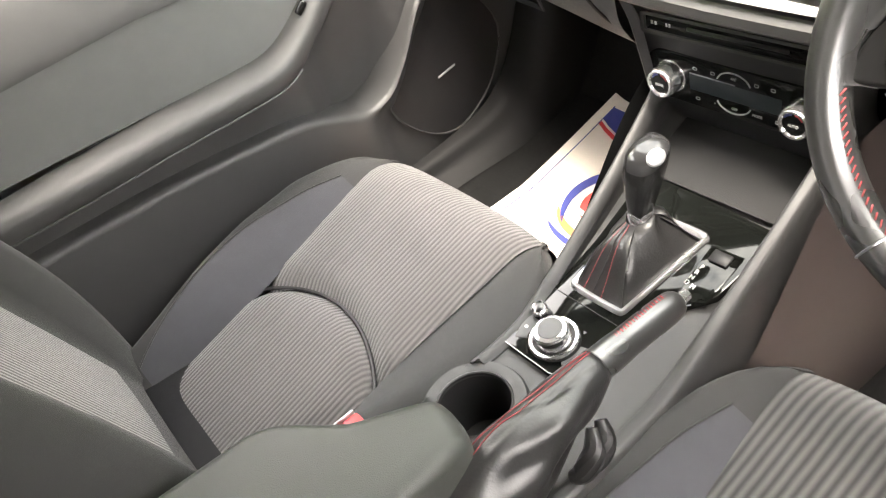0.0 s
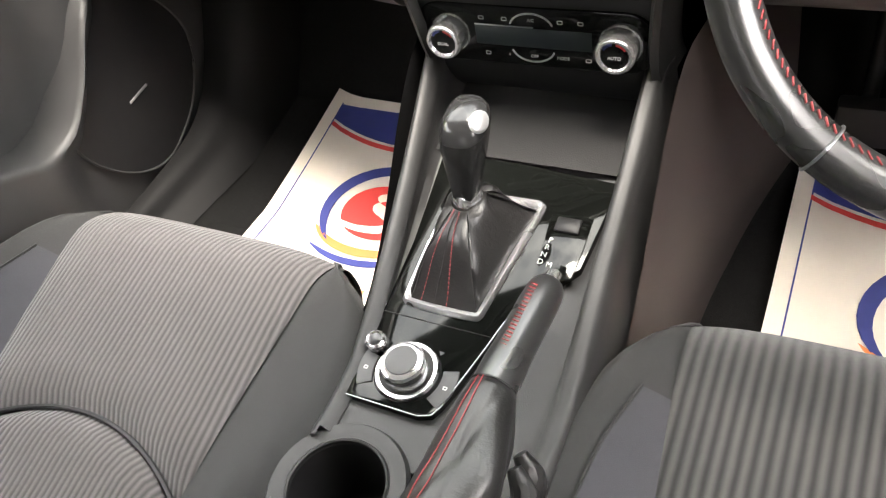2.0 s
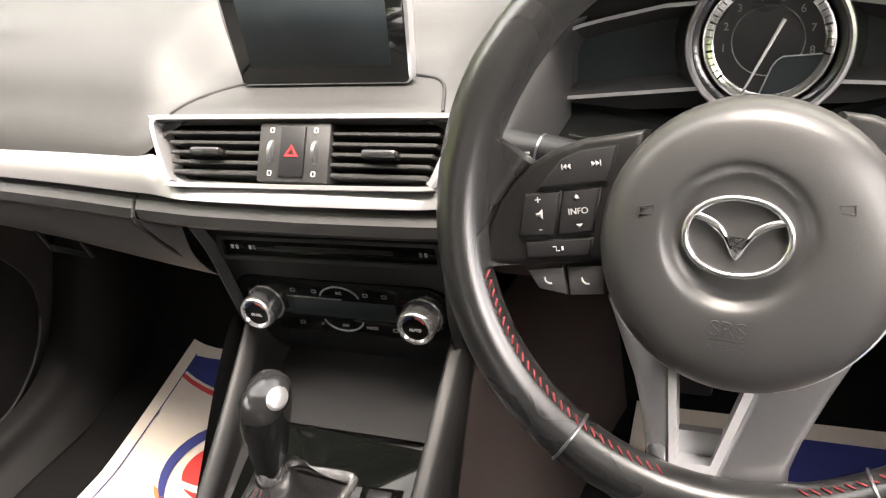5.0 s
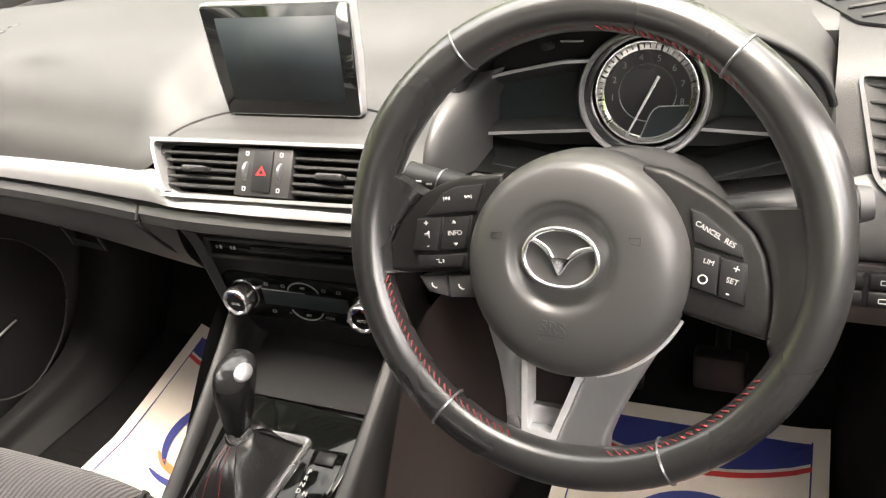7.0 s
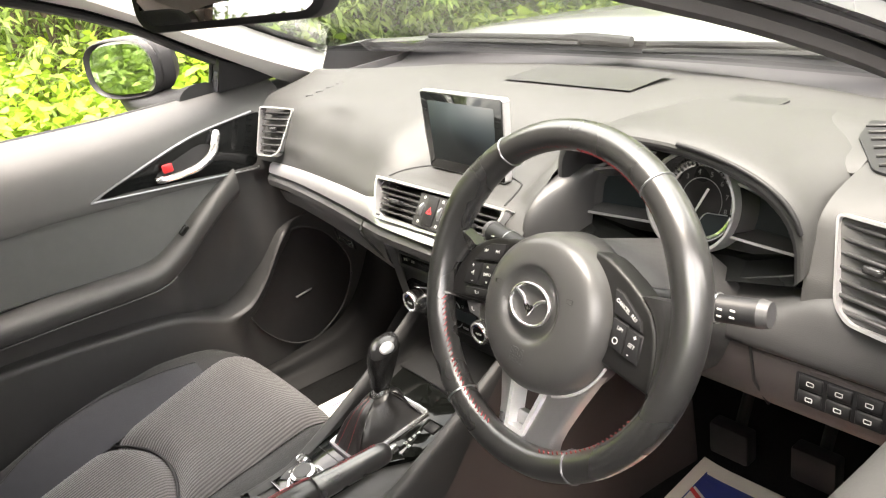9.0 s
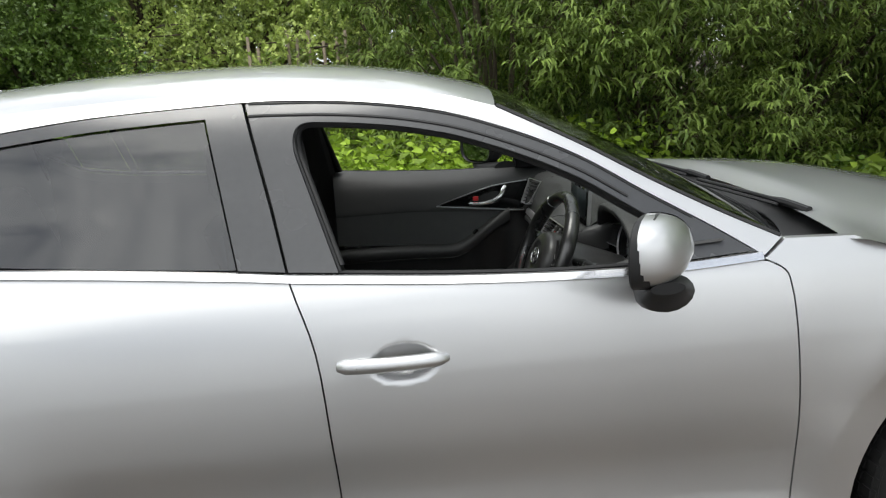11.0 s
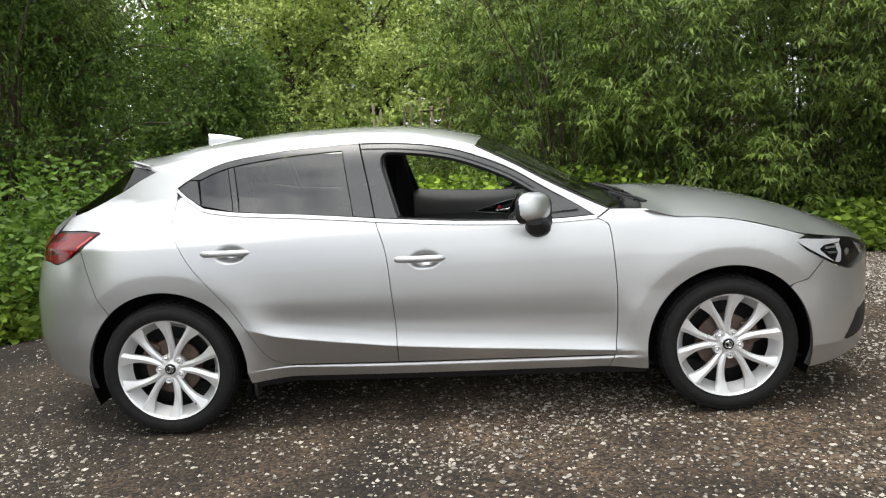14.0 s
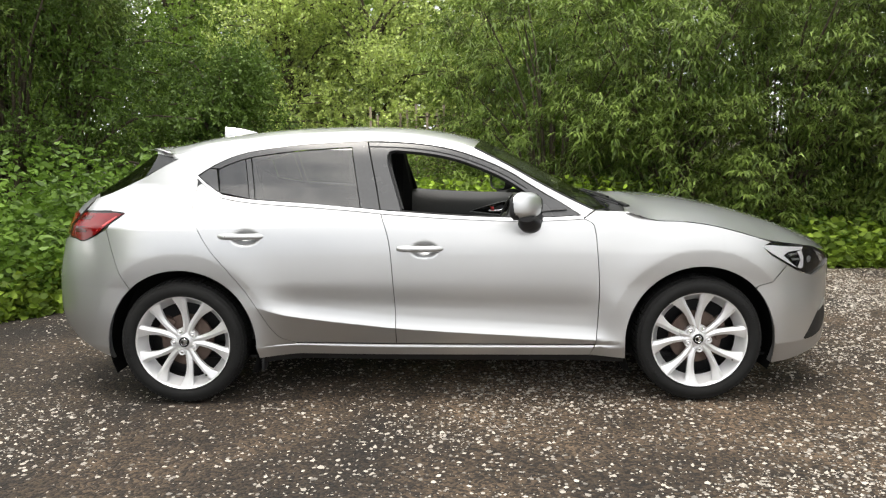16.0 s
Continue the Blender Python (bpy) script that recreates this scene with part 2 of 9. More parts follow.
INKRED = mat("red_ink", (0.68, 0.05, 0.045), 0.6, 0, 0.1, 40)
INKORANGE = mat("orange_ink", (0.75, 0.22, 0.07), 0.6, 0, 0.1, 40)
WHITE = mat("white_print", (0.5, 0.5, 0.49), 0.6, 0, 0.05, 40)
ARMPAD = mat("arm_rest_vinyl", (0.034, 0.036, 0.032), 0.5, 0, 0.08, 40, 0.4, 900)
GREYBTN = mat("grey_button", (0.05, 0.05, 0.052), 0.5, 0, 0.1, 60, 0.1, 900)
SCREEN = mat("dark_screen", (0.013, 0.019, 0.022), 0.55, 0, 0.1, 8, spec=0.35)
DIALFACE = mat("dial_face", (0.016, 0.016, 0.017), 0.3, 0, 0.15, 60)
HEADLINER = mat("headliner_cloth", (0.62, 0.61, 0.59), 0.95, 0, 0.06, 60, 0.5, 1400)
BEIGE = mat("pillar_plastic", (0.68, 0.67, 0.65), 0.6, 0, 0.06, 60, 0.2, 1200)
MIRROR = mat("mirror_glass", (0.9, 0.9, 0.9), 0.01, 1.0, 0.0, 10, rvar=0.0)
BARK = mat("bark", (0.09, 0.07, 0.05), 0.9, 0, 0.4, 14, 0.8, 60)
WOODPOST = mat("weathered_wood", (0.22, 0.18, 0.13), 0.85, 0, 0.3, 14, 0.5, 60)
STONES = mat("gravel_stone", (0.33, 0.30, 0.26), 0.75, 0, 0.85, 60, 0.3, 200, island=3.0)
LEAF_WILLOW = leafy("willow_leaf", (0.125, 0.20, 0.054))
LEAF_MID = leafy("shrub_leaf", (0.15, 0.25, 0.055))
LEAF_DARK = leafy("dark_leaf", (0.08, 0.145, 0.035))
LEAF_BIRCH = leafy("birch_leaf", (0.13, 0.20, 0.07))
# paler, greyer leaf green: the haze of distance is painted into it
LEAF_FAR_HAZE = leafy("hazy_far_leaf", (0.31, 0.42, 0.155))
CARBON = mat("carbon_look_plastic", (0.010, 0.010, 0.010), 0.42, 0, 0.3, 300, 0.15, 1500, spec=0.3)
LEAF_LOW = leafy("nettle_leaf", (0.095, 0.185, 0.032))
# lighter, yellower weed green with sunlight painted into the colour
LEAF_SUNLIT = leafy("sunlit_weed_leaf", (0.20, 0.33, 0.045))
LEAF_LIME = leafy("bramble_leaf", (0.16, 0.26, 0.04))


# ---- building helpers ----
from mathutils.geometry import tessellate_polygon


def mesh_object(name, me, material, parent=None, label="", smooth=True):
    if smooth:
        me.polygons.foreach_set("use_smooth", [True] * len(me.polygons))
    ob = new(name, me)
    for m in material if isinstance(material, (list, tuple)) else [material]:
        me.materials.append(m)
    ob.parent = parent
    if label:
        ob["label"] = label
    return ob


def part(name, bm, material, parent=None, label="", smooth=True, sharp=35):
    """Links a bmesh as one mesh object under a thing or a part."""
    bmesh.ops.recalc_face_normals(bm, faces=bm.faces)
    if smooth and sharp:
        for e in bm.edges:
            if len(e.link_faces) == 2 and e.calc_face_angle(0) > radians(sharp):
                e.smooth = False
    me = bpy.data.meshes.new(name)
    bm.to_mesh(me)
    bm.free()
    return mesh_object(name, me, material, parent, label, smooth)


def cr(pts, n=6, closed=False):
    """Catmull-Rom curve through points of any dimension, n steps a span."""
    P = [np.array(p, float) for p in pts]
    out, k = [], len(P)
    for i in range(k if closed else k - 1):
        p1, p2 = P[i], P[(i + 1) % k]
        p0 = P[i - 1] if (i > 0 or closed) else 2 * p1 - p2
        p3 = P[(i + 2) % k] if (i + 2 < k or closed) else 2 * p2 - p1
        for j in range(n):
            t = j / n
            out.append(0.5 * (2 * p1 + (p2 - p0) * t + (2 * p0 - 5 * p1 + 4 * p2 - p3) * t * t + (3 * p1 - p0 - 3 * p2 + p3) * t ** 3))
    if not closed:
        out.append(P[-1])
    return [tuple(float(c) for c in p) for p in out]


def curve1(pairs):
    """A smooth function through (x, value) pairs."""
    xs, ys = [p[0] for p in pairs], [p[1] for p in pairs]
    sl = [(ys[i + 1] - ys[i]) / (xs[i + 1] - xs[i]) for i in range(len(xs) - 1)]
    d = [sl[0]] + [0.0 if a * b <= 0 else 2 * a * b / (a + b) for a, b in zip(sl, sl[1:])] + [sl[-1]]

    def f(x):
        x = min(max(x, xs[0]), xs[-1])
        i = min(max(int(np.searchsorted(xs, x)) - 1, 0), len(xs) - 2)
        h = xs[i + 1] - xs[i]
        t = (x - xs[i]) / h
        return float((2 * t ** 3 - 3 * t * t + 1) * ys[i] + (t ** 3 - 2 * t * t + t) * h * d[i] + (3 * t * t - 2 * t ** 3) * ys[i + 1] + (t ** 3 - t * t) * h * d[i + 1])
    return f


def box(x0, x1, y0, y1, z0, z1, bevel=0.0, seg=2, m=None, bm=None):
    bm = bm or bmesh.new()
    got = bmesh.ops.create_cube(bm, size=1)["verts"]
    for v in got:
        v.co = Vector(((x0 + x1) / 2 + v.co.x * (x1 - x0), (y0 + y1) / 2 + v.co.y * (y1 - y0), (z0 + z1) / 2 + v.co.z * (z1 - z0)))
    if bevel:
        es = list({e for v in got for e in v.link_edges})
        got = bmesh.ops.bevel(bm, geom=es, offset=bevel, segments=seg, affect="EDGES", profile=0.5, clamp_overlap=True)["verts"]
        got = list({v for v in got})
    if m is not None:
        bmesh.ops.transform(bm, matrix=m, verts=[v for v in bm.verts] if bm.verts and len(got) == len(bm.verts) else got)
    return bm


def loft(rows, closed_u=False, closed_v=False, caps=False, bm=None):
    """A skin over rows of equally many points."""
    bm = bm or bmesh.new()
    V = [[bm.verts.new(p) for p in r] for r in rows]
    nu, nv = len(V), len(V[0])
    for i in range(nu if closed_u else nu - 1):
        for j in range(nv if closed_v else nv - 1):
            a, b, c, d = V[i][j], V[i][(j + 1) % nv], V[(i + 1) % nu][(j + 1) % nv], V[(i + 1) % nu][j]
            bm.faces.new((a, b, c, d))
    if caps:
        bm.faces.new(V[0])
        bm.faces.new(list(reversed(V[-1])))
    return bm


def tube(path, r, n=8, caps=True, bm=None, squash=1.0, up=(0, 0, 1)):
    """A round bar along a path; r is a number or one radius a point."""
    P = [Vector(p) for p in path]
    rows = []
    for i, p in enumerate(P):
        d = (P[min(i + 1, len(P) - 1)] - P[max(i - 1, 0)]).normalized()
        u = Vector(up)
        if abs(d.dot(u)) > 0.95:
            u = Vector((1, 0, 0))
        a = d.cross(u).normalized()
        b = a.cross(d).normalized()
        rr = r[i] if isinstance(r, (list, tuple)) else r
        rows.append([p + a * math.cos(2 * math.pi * k / n) * rr + b * math.sin(2 * math.pi * k / n) * rr * squash for k in range(n)])
    return loft(rows, closed_v=True, caps=caps, bm=bm)


def revolve(profile, m=None, n=48, bm=None, closed=False):
    """Turns (radius, height) points round the z axis."""
    rows = [[(r * math.cos(2 * math.pi * k / n), r * math.sin(2 * math.pi * k / n), h) for r, h in profile] for k in range(n)]
    bm2 = loft(rows, closed_u=True, closed_v=closed)
    bmesh.ops.remove_doubles(bm2, verts=bm2.verts, dist=1e-6)
    if m is not None:
        bmesh.ops.transform(bm2, matrix=m, verts=bm2.verts)
    return bm2


def prism(poly, h0, h1, m=None, bevel=0.0, seg=2, bm=None):
    """An outline in the x-y plane made solid from h0 to h1."""
    own = bm is None
    b2 = bmesh.new()
    f = b2.faces.new([b2.verts.new((p[0], p[1], h0)) for p in poly])
    got = bmesh.ops.extrude_face_region(b2, geom=[f])["geom"]
    for v in got:
        if isinstance(v, bmesh.types.BMVert):
            v.co.z = h1
    bmesh.ops.recalc_face_normals(b2, faces=b2.faces)
    if bevel:
        top = [e for e in b2.edges if all(abs(v.co.z - h1) < 1e-7 for v in e.verts)]
        bmesh.ops.bevel(b2, geom=top, offset=bevel, segments=seg, affect="EDGES", profile=0.5, clamp_overlap=True)
    if m is not None:
        bmesh.ops.transform(b2, matrix=m, verts=b2.verts)
    if own:
        return b2
    join(bm, b2)
    return bm


def join(bm, other):
    me = bpy.data.meshes.new("tmp")
    other.to_mesh(me)
    other.free()
    bm.from_mesh(me)
    bpy.data.meshes.remove(me)
    return bm


def ring_loop(poly, off):
    """Moves a closed outline inwards by off (mitred)."""
    n = len(poly)
    area = sum(poly[i][0] * poly[(i + 1) % n][1] - poly[(i + 1) % n][0] * poly[i][1] for i in range(n))
    s = 1 if area > 0 else -1
    out = []
    for i in range(n):
        a, b, c = (np.array(poly[k % n], float) for k in (i - 1, i, i + 1))
        d1, d2 = b - a, c - b
        d1, d2 = d1 / (np.linalg.norm(d1) + 1e-12), d2 / (np.linalg.norm(d2) + 1e-12)
        n1, n2 = np.array((-d1[1], d1[0])) * s, np.array((-d2[1], d2[0])) * s
        k = n1 + n2
        k = k / max(0.35, float(k @ k) / 2 if k @ k > 0 else 1)
        out.append(tuple(b + k * off))
    return out


def rounded(w, h, r, n=5):
    """A rounded rectangle round the origin."""
    pts = []
    for cx, cy, a0 in ((w / 2 - r, h / 2 - r, 0), (-w / 2 + r, h / 2 - r, 90), (-w / 2 + r, -h / 2 + r, 180), (w / 2 - r, -h / 2 + r, 270)):
        for k in range(n + 1):
            a = radians(a0 + 90 * k / n)
            pts.append((cx + r * math.cos(a), cy + r * math.sin(a)))
    return pts


def frame_ring(outer, inner, h0, h1, m=None):
    """A flat ring between two outlines of equally many points, with depth."""
    rows = [[(*p, h0) for p in outer], [(*p, h1) for p in outer], [(*p, h1) for p in inner], [(*p, h0) for p in inner]]
    bm = loft(rows, closed_u=True, closed_v=True)
    if m is not None:
        bmesh.ops.transform(bm, matrix=m, verts=bm.verts)
    return bm


def plate(e, axis_u, axis_v):
    """A frame with its origin at e, u and v in the plane, the third axis out of it."""
    u, v = Vector(axis_u).normalized(), Vector(axis_v).normalized()
    w = u.cross(v).normalized()
    v = w.cross(u).normalized()
    m = Matrix((u, v, w)).transposed().to_4x4()
    m.translation = Vector(e)
    return m


def lettering(name, text, size, m, material, parent, depth=0.0004):
    cu = bpy.data.curves.new(name, "FONT")
    cu.body, cu.size, cu.extrude, cu.align_x, cu.align_y = text, size, depth, "CENTER", "CENTER"
    tmp = bpy.data.objects.new("tmp", cu)
    scene.collection.objects.link(tmp)
    me = bpy.data.meshes.new_from_object(tmp.evaluated_get(bpy.context.evaluated_depsgraph_get()))
    bpy.data.objects.remove(tmp)
    bpy.data.curves.remove(cu)
    me.transform(m)
    me.materials.clear()
    return mesh_object(name, me, material, parent, smooth=False)


# ---- the car: body shell ----
car = tagged(new("hatchback_car"), "silver five-door hatchback with open front windows, parked on gravel", "car")

INSET = curve1([(0.10, 0.075), (0.19, 0.045), (0.24, 0.022), (0.29, 0.014), (0.305, 0.030), (0.335, 0.022), (0.36, 0.010), (0.39, 0.010), (0.45, 0.013), (0.55, 0.009), (0.64, 0.0045),
                (0.72, 0.0025), (0.78, 0.0035), (0.82, 0.0065), (0.88, 0.0150), (0.94, 0.0295), (1.0, 0.061), (1.06, 0.094), (1.2, 0.168), (1.30, 0.222), (1.36, 0.268), (1.42, 0.36)])
TAPER = curve1([(-2.2, 0.25), (-1.8, 0.19), (-1.55, 0.12), (-1.3, 0.067), (-0.9, 0.025), (-0.5, 0.0), (0.3, 0.0), (0.8, 0.012), (2.2, 0.012)])
CREASE = curve1([(-1.2, 0.575), (-0.91, 0.506), (-0.8, 0.474), (-0.61, 0.446), (-0.4, 0.421), (-0.26, 0.405), (0.03, 0.382), (0.43, 0.357), (0.73, 0.337), (0.9, 0.327), (1.2, 0.31)])
HANDLES = ((-0.094, 0.812), (-1.015, 0.880))
ARCH_R = 0.389


def plan_width(x):
    if x > 1.45:
        t = min(1.0, (x - 1.45) / 0.81)
        return 0.891 * (1 - t ** 2.5) ** 0.47
    if x < -1.45:
        t = min(1.0, (-1.45 - x) / 0.75)
        return 0.8907 * (1 - t ** 2.4) ** 0.47
    return 0.896 - 0.0025 * x * x


def ease(t):
    t = min(1.0, max(0.0, t))
    return t * t * (3 - 2 * t)


SCOOP = curve1([(-0.02, 0.003), (0.0, 0.003), (0.015, 0.0085), (0.04, 0.0155), (0.075, 0.0205), (0.115, 0.0215), (0.16, 0.0195), (0.22, 0.0135), (0.30, 0.006)])


def half_width(x, z):
    """How far the side of the body stands out from the middle."""
    k = ease((x + 1.02) / 0.30) * ease((0.98 - x) / 0.22)
    plain = INSET(z) if z > 0.62 else INSET(0.62) - 0.004 * ease((0.62 - z) / 0.15) + 0.30 * max(0.0, 0.30 - z)
    if z < 0.304:
        door = 0.003 + 0.58 * (CREASE(x) - 0.304) + 1.2 * max(0.0, z - 0.298) + 0.55 * max(0.0, 0.296 - z)
    else:
        c = CREASE(x)
        door = 0.003 + 0.58 * (c - z) if z < c else SCOOP(z - c)
    f = ease((z - 0.50) / 0.16)
    inset = f * (INSET(z) if z > 0.62 else plain * (1 - k) + INSET(z) * k) + (1 - f) * (k * door + (1 - k) * plain)
    # the rear bumper stands out below the tail lamps
    swell = 0.055 * ease((0.93 - z) / 0.36) * ease((z - 0.22) / 0.25) * min(1.0, max(0.0, (-1.55 - x) / 0.4))
    w = plan_width(x + swell) - inset
    w -= TAPER(x) * min(1.0, max(0.0, (z - 0.93) / 0.2))
    for hx in (-1.35, 1.35):
        r = math.hypot(x - hx, z - 0.325)
        if r < 0.80 and z > 0.16:
            up = ease((z - 0.25) / 0.3)
            w += up * (0.0085 * math.exp(-((r - 0.478) / 0.11) ** 2) if r > 0.478 else 0.0085 - 0.105 * (0.478 - r))
    for hx, hz in HANDLES:
        q = ((x - hx - 0.022) / 0.082) ** 2 + ((z - hz - 0.002) / 0.047) ** 2
        if q < 1:
            w -= 0.030 * (1 - q) ** 1.5
    return max(0.0, w)


def side_normal(x, z, s):
    e = 0.003
    dx = (half_width(x + e, z) - half_width(x - e, z)) / (2 * e)
    dz = (half_width(x, z + e) - half_width(x, z - e)) / (2 * e)
    return Vector((-dx, s, -dz)).normalized()


def side_panel(name, poly, material, parent, s, gap=0.0019, depth=0.022, proud=0.0, step=0.035, fine=(), label="", fold=None):
    """A body panel: an outline in x and z, laid on the side of the body (s: -1 driver's side, 1 passenger's), with edges turned in."""
    poly = ring_loop(poly, gap) if gap else poly
    bm = bmesh.new()
    vs = [bm.verts.new((x, 0, z)) for x, z in poly]
    for a, b, c in tessellate_polygon([[Vector((x, z, 0)) for x, z in poly]]):
        bm.faces.new((vs[a], vs[b], vs[c]))
    xs, zs = [p[0] for p in poly], [p[1] for p in poly]
    cx = list(np.arange(math.ceil(min(xs) / step), max(xs) / step) * step)
    cz = list(np.arange(math.ceil(min(zs) / step), max(zs) / step) * step)
    for fx0, fx1, fz0, fz1, st in fine:
        cx += list(np.arange(fx0, fx1, st))
        cz += list(np.arange(fz0, fz1, st))
    thin = lambda vals: [v for i, v in enumerate(vals) if i == 0 or v - vals[i - 1] > 0.0035]
    cx, cz = thin(sorted(cx)), thin(sorted(cz))
    for c, co, no in [(v, (v, 0, 0), (1, 0, 0)) for v in cx] + [(v, (0, 0, v), (0, 0, 1)) for v in cz]:
        bmesh.ops.bisect_plane(bm, geom=bm.verts[:] + bm.edges[:] + bm.faces[:], plane_co=co, plane_no=no, dist=1e-5)
    if fold:
        # keep a sharp fold line of its own in the mesh
        cols = [min(xs) - 0.01] + cx + [max(xs) + 0.01]
        for x0, x1 in zip(cols, cols[1:]):
            for off in (0.004, -0.004):
                z0, z1 = fold(x0) + off, fold(x1) + off
                near = [f for f in bm.faces if x0 < f.calc_center_median().x < x1 and min(v.co.z for v in f.verts) < max(z0, z1) and max(v.co.z for v in f.verts) > min(z0, z1)]
                if near:
                    geom = list({v for f in near for v in f.verts}) + list({e for f in near for e in f.edges}) + near
                    bmesh.ops.bisect_plane(bm, geom=geom, plane_co=(x0, 0, z0), plane_no=Vector((z0 - z1, 0, x1 - x0)).normalized(), dist=1e-5)
    bmesh.ops.dissolve_degenerate(bm, dist=1e-5, edges=bm.edges)
    for f in bm.faces:
        f.normal_update()
        if f.normal.y * s < 0:
            f.normal_flip()
    rim = [e for e in bm.edges if len(e.link_faces) == 1]
    flat = [(e.verts[0].co.copy(), e.verts[1].co.copy()) for e in rim]
    verts = [v.co.copy() for v in bm.verts]
    bm.verts.index_update()
    faces = [[v.index for v in f.verts] for f in bm.faces]
    bm.free()
    P = [Vector((v.x, s * (half_width(v.x, v.z) + proud), v.z)) for v in verts]
    N = [side_normal(v.x, v.z, s) for v in verts]
    loops = [N[i] for f in faces for i in f]
    if depth:
        for a, b in flat:
            pa, pb = (Vector((c.x, s * (half_width(c.x, c.z) + proud), c.z)) for c in (a, b))
            ins = Vector((0, -s * depth, 0))
            k = len(P)
            P += [pa, pb, pb + ins, pa + ins]
            faces.append([k, k + 1, k + 2, k + 3])
            n = (pb - pa).cross(ins)
            n = n.normalized() if n.length > 0 else Vector((0, s, 0))
            loops += [n] * 4
    me = bpy.data.meshes.new(name)
    me.from_pydata(P, [], faces)
    ob = mesh_object(name, me, material, parent, label)
    me.normals_split_custom_set([tuple(n) for n in loops])
    return ob


def arc(cx, cz, r, a0, a1, n=28):
    return [(cx + r * math.cos(radians(a0 + (a1 - a0) * k / n)), cz + r * math.sin(radians(a0 + (a1 - a0) * k / n))) for k in range(n + 1)]


WINTOP = cr([(-1.293, 1.188), (-1.23, 1.228), (-1.13, 1.277), (-1.014, 1.312), (-0.835, 1.337), (-0.656, 1.353), (-0.376, 1.363), (-0.234, 1.359), (-0.084, 1.346), (0.067, 1.319),
             (0.215, 1.271), (0.362, 1.206), (0.505, 1.118), (0.647, 1.034), (0.747, 0.969)], 4)
BELT = cr([(-1.293, 1.188), (-1.235, 1.142), (-1.156, 1.093), (-1.11, 1.079), (-0.961, 1.058), (-0.667, 1.037), (-0.403, 1.014), (-0.298, 1.003), (-0.198, 0.995), (0.063, 0.975), (0.353, 0.962), (0.55, 0.961), (0.747, 0.969)], 4)
wintop = curve1([p for p in WINTOP[::4]])
belt = curve1([p for p in BELT[::4]])
RAIL = cr([(-1.43, 1.300), (-1.2, 1.338), (-1.0, 1.360), (-0.8, 1.375), (-0.6, 1.384), (-0.37, 1.388), (-0.1, 1.378), (0.07, 1.356), (0.186, 1.325)], 4)
rail = curve1([p for p in RAIL[::4]])
APIL = cr([(0.186, 1.325), (0.366, 1.232), (0.517, 1.146), (0.669, 1.066), (0.80, 1.004)], 4)
REAR_SEAM = cr([(-1.282, 1.186), (-1.286, 1.09), (-1.288, 1.03), (-1.252, 0.943), (-1.182, 0.827), (-1.099, 0.723), (-1.017, 0.62), (-0.934, 0.494), (-0.879, 0.395), (-0.835, 0.342), (-0.764, 0.309)], 4)
MID_SEAM = cr([(-0.298, 0.997), (-0.255, 0.85), (-0.238, 0.644), (-0.228, 0.466), (-0.229, 0.309)], 4)
FRONT_SEAM = cr([(0.741, 0.965), (0.788, 0.938), (0.800, 0.90), (0.807, 0.842), (0.822, 0.637), (0.820, 0.459), (0.808, 0.309)], 4)
HOOD_SEAM = cr([(0.97, 0.996), (1.06, 0.965), (1.119, 0.950), (1.236, 0.945), (1.384, 0.925), (1.532, 0.888), (1.65, 0.852), (1.70, 0.835)], 3)


def between(pts, x0, x1, f):
    return [(x0, f(x0))] + [p for p in pts if x0 + 0.004 < p[0] < x1 - 0.004] + [(x1, f(x1))]


def inner_top(x, off):
    e = 0.01
    d = (wintop(x + e) - wintop(x - e)) / (2 * e)
    return wintop(x) - off * math.hypot(1, d)


